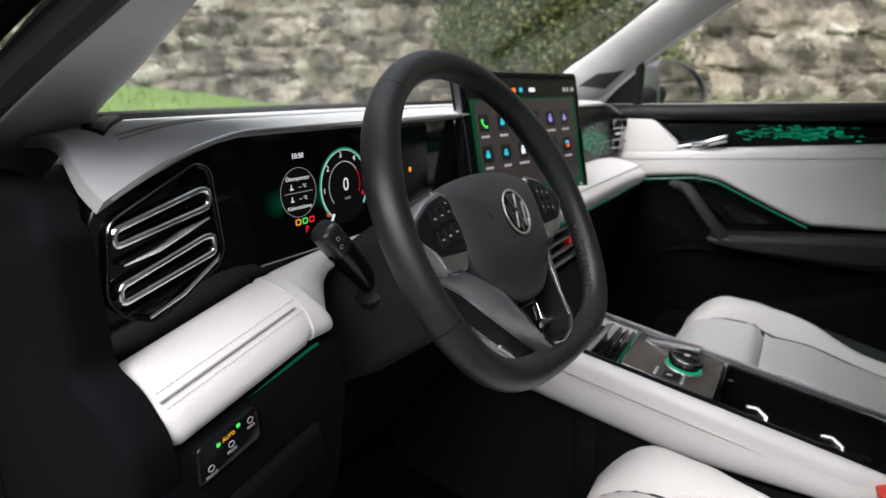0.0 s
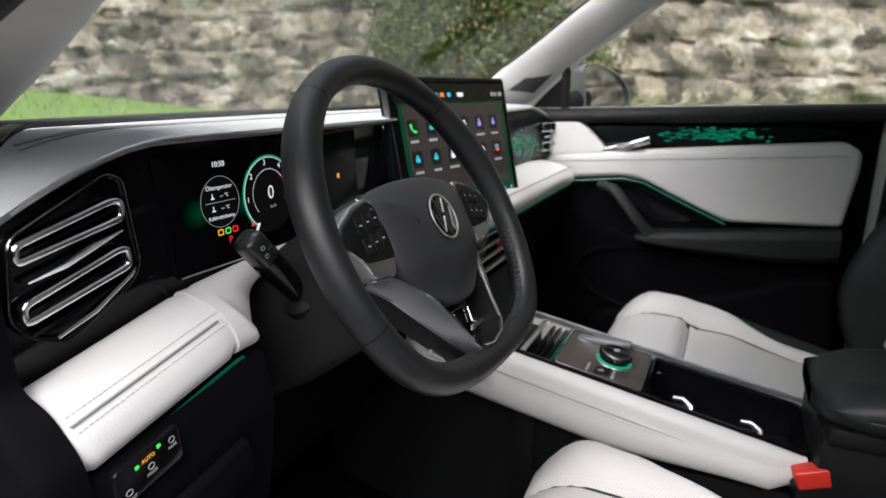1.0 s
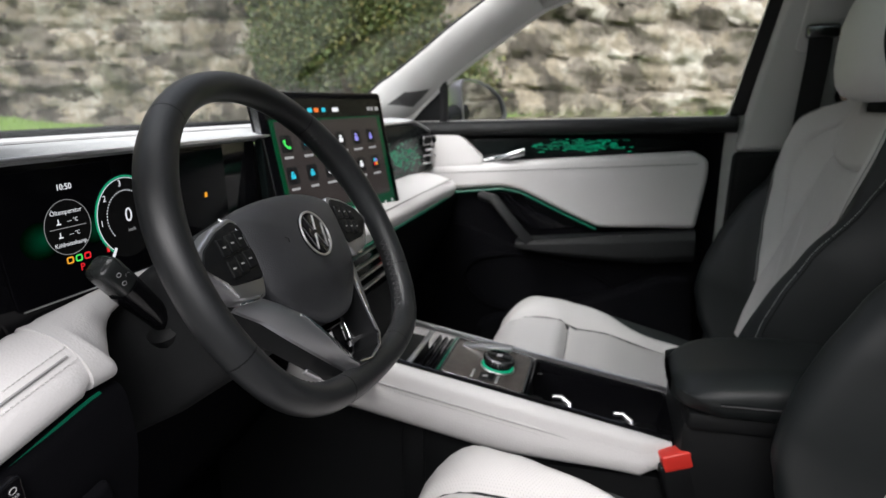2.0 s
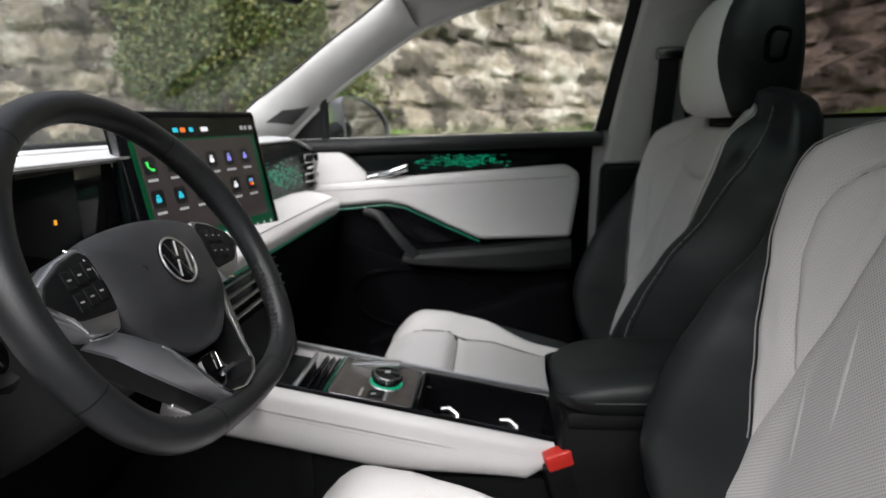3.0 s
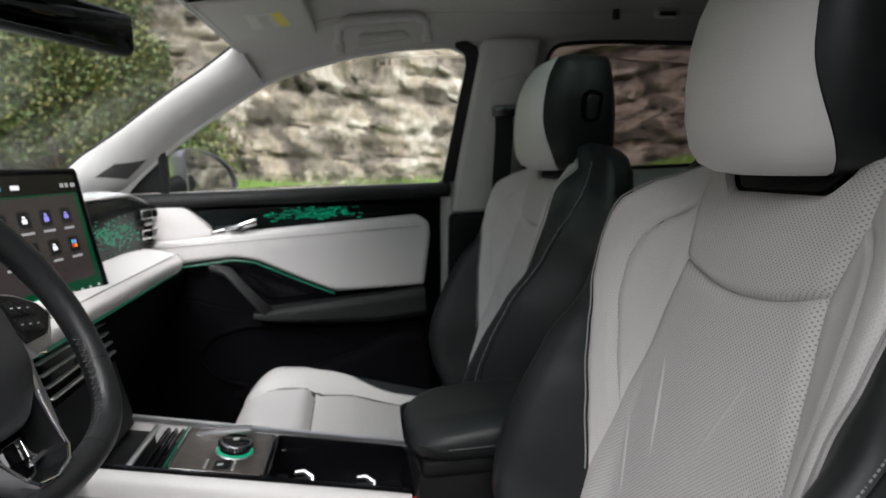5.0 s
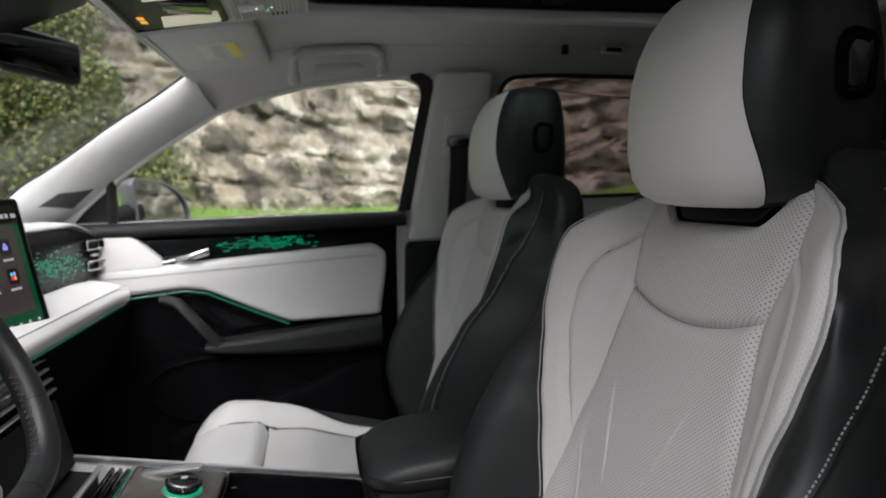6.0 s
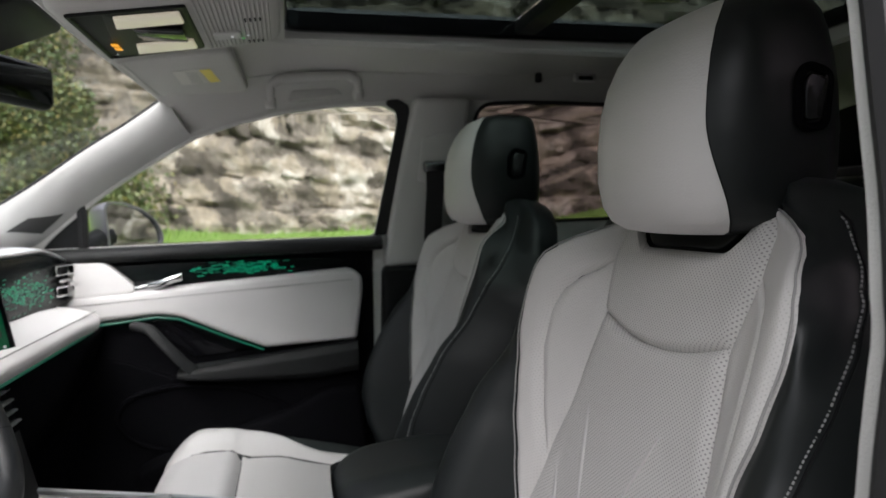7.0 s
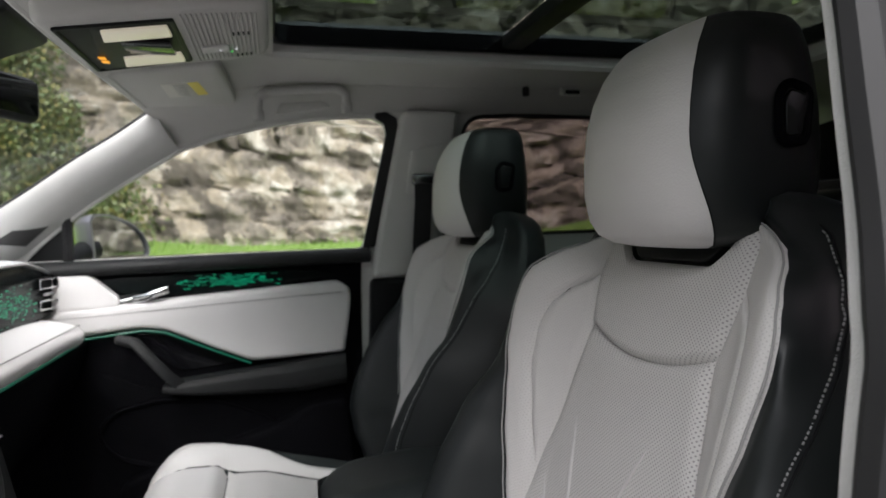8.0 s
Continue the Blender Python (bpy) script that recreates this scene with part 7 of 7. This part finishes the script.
def build_rear_seat():
    t = thing("rear_bench", (0, -1.55, 0.33), "black leather rear bench behind the front seats", "rear seat")
    rings = [[Vector((x, y, z)) for y, z in fillet([(-1.12, 0.36), (-1.10, 0.62), (-1.58, 0.58), (-1.74, 1.10), (-1.84, 1.10), (-1.72, 0.36)], 0.05, 4)] for x in (-0.64, -0.3, 0, 0.3, 0.64)]
    v, f = loft(rings)
    link_mesh("bench", v, f, BLACK_LEATHER, t)
    for x in (-0.4, 0.4):
        v, f = rbox((x, -1.80, 1.18), (0.26, 0.09, 0.16), 0.04, 4)
        link_mesh("headrest", v, f, BLACK_LEATHER, t)


build_rear_seat()

# ---- pillars, roof fittings ----


def build_pillar_trim(sx):
    pm = lambda y, z, h=0.0: Vector((sx * (side_x(z) - h), y, z))
    e, dp = (-0.012, 0.035) if sx > 0 else (-0.050, 0.006)
    v, f = plate(fillet([(-0.585 + e, 1.06), (-0.628 + e, 1.30), (-0.665 + e, 1.50), (-0.83, 1.50), (-0.79, 1.15), (-0.75, 1.06)], 0.02), pm, dp, dp * 0.4)
    tagged(link_mesh("pillar_trim", v, f, PILLAR), "pale grey door pillar trim", "pillar trim", kind="structure")
    v, f = plate(fillet([(-0.545 + e * 1.4, 0.36), (-0.583 + e, 1.06), (-0.79, 1.06), (-0.85, 0.36)], 0.02), pm, dp + 0.01, dp * 0.4)
    tagged(link_mesh("pillar_trim", v, f, SOFT_BLACK if sx > 0 else PILLAR), "black lower door pillar trim" if sx > 0 else "pale grey lower door pillar trim", "pillar trim", kind="structure")


build_pillar_trim(1)
build_pillar_trim(-1)


def build_seat_belt():
    t = thing("seat_belt", (0.63, -0.74, 0.9), "black seat belt hanging from its pillar loop", "seat belt")
    path = [(0.622, -0.735, 1.315), (0.625, -0.735, 1.27), (0.640, -0.728, 1.15), (0.655, -0.72, 0.98), (0.66, -0.70, 0.70)]
    rings = [[Vector((x + dx, y + dy, z)) for dx, dy in ((0.001, -0.024), (0.001, 0.024), (-0.001, 0.024), (-0.001, -0.024))] for x, y, z in path]
    v, f = loft(rings)
    link_mesh("strap", v, f, RUBBER, t)
    v, f = rbox((0.615, -0.735, 1.325), (0.022, 0.066, 0.030), 0.008, 3)
    link_mesh("guide_loop", v, f, DARK_CHROME, t, "grey guide loop")
    v, f = plate(fillet([(-0.690, 1.29), (-0.700, 1.40), (-0.79, 1.42), (-0.775, 1.27)], 0.01), lambda a, b, h: Vector((side_x(b) - 0.034 - h, a, b)), 0.006, 0.003)
    link_mesh("slide_cover", v, f, PILLAR, t)


def build_overhead():
    t = thing("overhead_console", (0, -0.2, 1.54), "grey roof console with reading lamps and lit switches", "roof console")
    om = lambda x, y, h=0.0: Vector((x + 0.004, y - 0.018, 1.464 - 0.135 * (y + 0.042) - h))
    poly = fillet([(-0.13, -0.055), (0.13, -0.055), (0.135, -0.29), (0.115, -0.335), (-0.115, -0.335), (-0.135, -0.29)], 0.025, 5)
    v, f = plate(poly, lambda a, b, h: om(a, b, -0.045 + h), 0.045, 0.012)
    link_mesh("housing", v, f, HEADLINER, t)
    sc = fillet([(-0.10, -0.072), (0.112, -0.072), (0.10, -0.215), (-0.10, -0.215)], 0.006)
    v, f = ring_plate(sc, inset(sc, 0.006), om, 0.004, 0.0015)
    link_mesh("lamp_surround", v, f, SOFT_BLACK, t)
    v, f = plate(inset(sc, 0.005), lambda a, b, h: om(a, b, -0.002 + h), 0.003, 0.001)
    link_mesh("lamp_base", v, f, SOFT_BLACK, t)
    v, f = plate(fillet([(-0.095, -0.115), (0.105, -0.085), (0.096, -0.212), (-0.095, -0.212)], 0.004), lambda a, b, h: om(a, b, 0.0 + h), 0.003, 0.001)
    link_mesh("lamp_carrier", v, f, SOFT_BLACK, t)
    for x0, x1 in ((-0.085, -0.038), (0.042, 0.092)):
        v, f = plate(fillet([(x0, -0.125), (x1, -0.118), (x1, -0.205), (x0, -0.205)], 0.004), lambda a, b, h: om(a, b, 0.002 + h), 0.004, 0.0015)
        link_mesh("reading_lamp", v, f, LAMP, t, "warm white reading lamp lens")
    v, f = rbox(om(0.003, -0.165, 0.004), (0.060, 0.070, 0.006), 0.003, 2)
    link_mesh("lamp_divider", v, f, GLOSS, t)
    for x in (0.035, 0.055):
        v, f = rbox(om(x, -0.098, 0.005), (0.012, 0.010, 0.0015), 0.0005, 1)
        link_mesh("airbag_light", v, f, LIT_AMBER, t, "amber lit airbag symbol")
    for k in range(16):
        y = -0.225 - 0.0062 * k
        v, f = rbox(om(0.0, y, 0.001), (0.225 - 0.002 * k, 0.003, 0.003), 0.001, 1)
        link_mesh("rib", v, f, HEADLINER, t)
    v, f = plate(fillet([(0.03, -0.235), (0.062, -0.235), (0.062, -0.275), (0.03, -0.275)], 0.004), lambda a, b, h: om(a, b, 0.001 + h), 0.004, 0.0015)
    link_mesh("roof_switch", v, f, PILLAR, t)
    for y, mat in ((-0.262, LIT_WHITE), (-0.278, LIT_GREEN), (-0.285, LIT_WHITE)):
        v, f = rbox(om(0.045 + 0.012 * (mat is LIT_GREEN) + 0.0, y, 0.006), (0.004, 0.004, 0.001), 0.0004, 1)
        link_mesh("pilot_light", v, f, mat, t)
    for x in (0.09, -0.02):
        for k in range(4):
            v, f = rbox(om(x, -0.285 - 0.007 * k, 0.003), (0.012, 0.003, 0.002), 0.0005, 1)
            link_mesh("microphone_slot", v, f, RUBBER, t)


def build_visor(sx):
    t = thing("sun_visor", (sx * 0.39, -0.10, 1.50), "grey folded sun visor with a printed label", "sun visor", group="sun visors")
    vm = lambda x, y, h=0.0: Vector((sx * x, y, 1.484 - 0.12 * (y + 0.08) - h))
    v, f = plate(fillet([(0.20, -0.075), (0.575, -0.085), (0.570, -0.245), (0.545, -0.275), (0.20, -0.265)], 0.018, 4), lambda a, b, h: vm(a, b, -0.012 + h), 0.016, 0.006)
    link_mesh("flap", v, f, HEADLINER, t)
    v, f = plate([(0.30, -0.150), (0.42, -0.150), (0.42, -0.228), (0.30, -0.220)], lambda a, b, h: vm(a, b, 0.0042 + h), 0.0006, 0.0002, 1)
    lab = link_mesh("warning_label", v, f, LABEL_WHITE, t, "white paper warning label")
    v, f = plate([(0.302, -0.198), (0.418, -0.206), (0.418, -0.226), (0.302, -0.218)], lambda a, b, h: vm(a, b, 0.0050 + h), 0.0004, 0.0001, 1)
    link_mesh("yellow_band", v, f, YELLOW_LABEL, lab)
    for k in range(6):
        v, f = rbox(vm(0.318 + 0.017 * k, -0.175, 0.0052), (0.005, 0.036, 0.0004), 0, 1)
        link_mesh("text_bar", v, f, PRINT, lab)
    v, f = tube([vm(0.56, -0.088, 0.0), vm(0.20, -0.082, 0.0)], 0.006, 8)
    link_mesh("hinge_rod", v, f, HEADLINER, t)


def build_mirror():
    t = thing("rear_view_mirror", (0.10, 0.02, 1.46), "black interior rear-view mirror", "rear-view mirror")
    rot = Matrix.Rotation(radians(-28), 4, 'Z') @ Matrix.Rotation(radians(2), 4, 'Y')
    v, f = rbox((0.0625, 0.095, 1.435), (0.30, 0.035, 0.072), 0.016, 5, rot)
    link_mesh("housing", v, f, SOFT_BLACK, t)
    v, f = rbox((0.0542, 0.0793, 1.435), (0.275, 0.003, 0.056), 0.0012, 2, rot)
    link_mesh("mirror", v, f, DIM_MIRROR, t)
    v, f = tube([(0.06, 0.11, 1.44), (0.05, 0.12, 1.47), (0.03, 0.10, 1.50)], 0.012, 8)
    link_mesh("arm", v, f, SOFT_BLACK, t)
    v, f = rbox((0.0, 0.03, 1.485), (0.16, 0.14, 0.035), 0.012, 3, Matrix.Rotation(radians(-22), 4, 'X'))
    link_mesh("sensor_cover", v, f, SOFT_BLACK, t)


def build_grab_handle():
    t = thing("grab_handle", (0.51, -0.43, 1.53), "grey folded grab handle above the passenger window", "grab handle")
    hm = lambda y, z, h=0.0: Vector((0.514 - h, -0.349 + (y + 0.349) * 0.936, 1.199 + (z - 1.211) * 0.936))
    bow = [(-0.322, 1.500), (-0.324, 1.538), (-0.345, 1.552), (-0.43, 1.560), (-0.515, 1.565), (-0.536, 1.552), (-0.538, 1.524)]
    path = []
    for (y0, z0), (y1, z1) in zip(bow, bow[1:]):
        path += [(y0 + (y1 - y0) * k / 4, z0 + (z1 - z0) * k / 4) for k in range(4)]
    path.append(bow[-1])
    n = len(path) - 1
    v, f = tube([hm(y, z, 0.012 + 0.012 * math.sin(math.pi * i / n) ** 0.5) for i, (y, z) in enumerate(path)], [0.0085 + 0.0035 * math.sin(math.pi * i / n) for i in range(n + 1)], 10)
    link_mesh("handle", v, f, HEADLINER, t)
    for y0, z0 in ((-0.322, 1.497), (-0.538, 1.521)):
        v, f = rbox(hm(y0, z0, 0.006), (0.030, 0.026, 0.030), 0.008, 3)
        link_mesh("mount", v, f, HEADLINER, t)
    v, f = plate(fillet([(-0.362, 1.500), (-0.372, 1.530), (-0.482, 1.538), (-0.500, 1.520)], 0.008), lambda a, b, h: hm(a, b, -0.004 + h), 0.012, 0.004)
    link_mesh("inner_lid", v, f, HEADLINER, t)


def build_coat_hook():
    t = thing("roof_lamp", (0.475, -1.10, 1.535), "small rectangular rear reading lamp in the roof rail", "lamp")
    v, f = rbox((0.475, -1.10, 1.534), (0.016, 0.060, 0.022), 0.005, 3)
    link_mesh("frame", v, f, SATIN, t)
    v, f = rbox((0.470, -1.10, 1.531), (0.012, 0.040, 0.010), 0.002)
    link_mesh("lens", v, f, SOFT_BLACK, t)
    t = thing("coat_hook", (0.47, -0.972, 1.53), "small black coat hook in the roof rail", "hook")
    v, f = rbox((0.47, -0.972, 1.530), (0.014, 0.016, 0.024), 0.004, 3)
    link_mesh("hook", v, f, RUBBER, t)


build_seat_belt()
build_overhead()
build_visor(1)
build_visor(-1)
build_mirror()
build_grab_handle()
build_coat_hook()

build_stones(rock_wall)
for ob in scene.objects:
    if "base" in ob:
        del ob["base"]
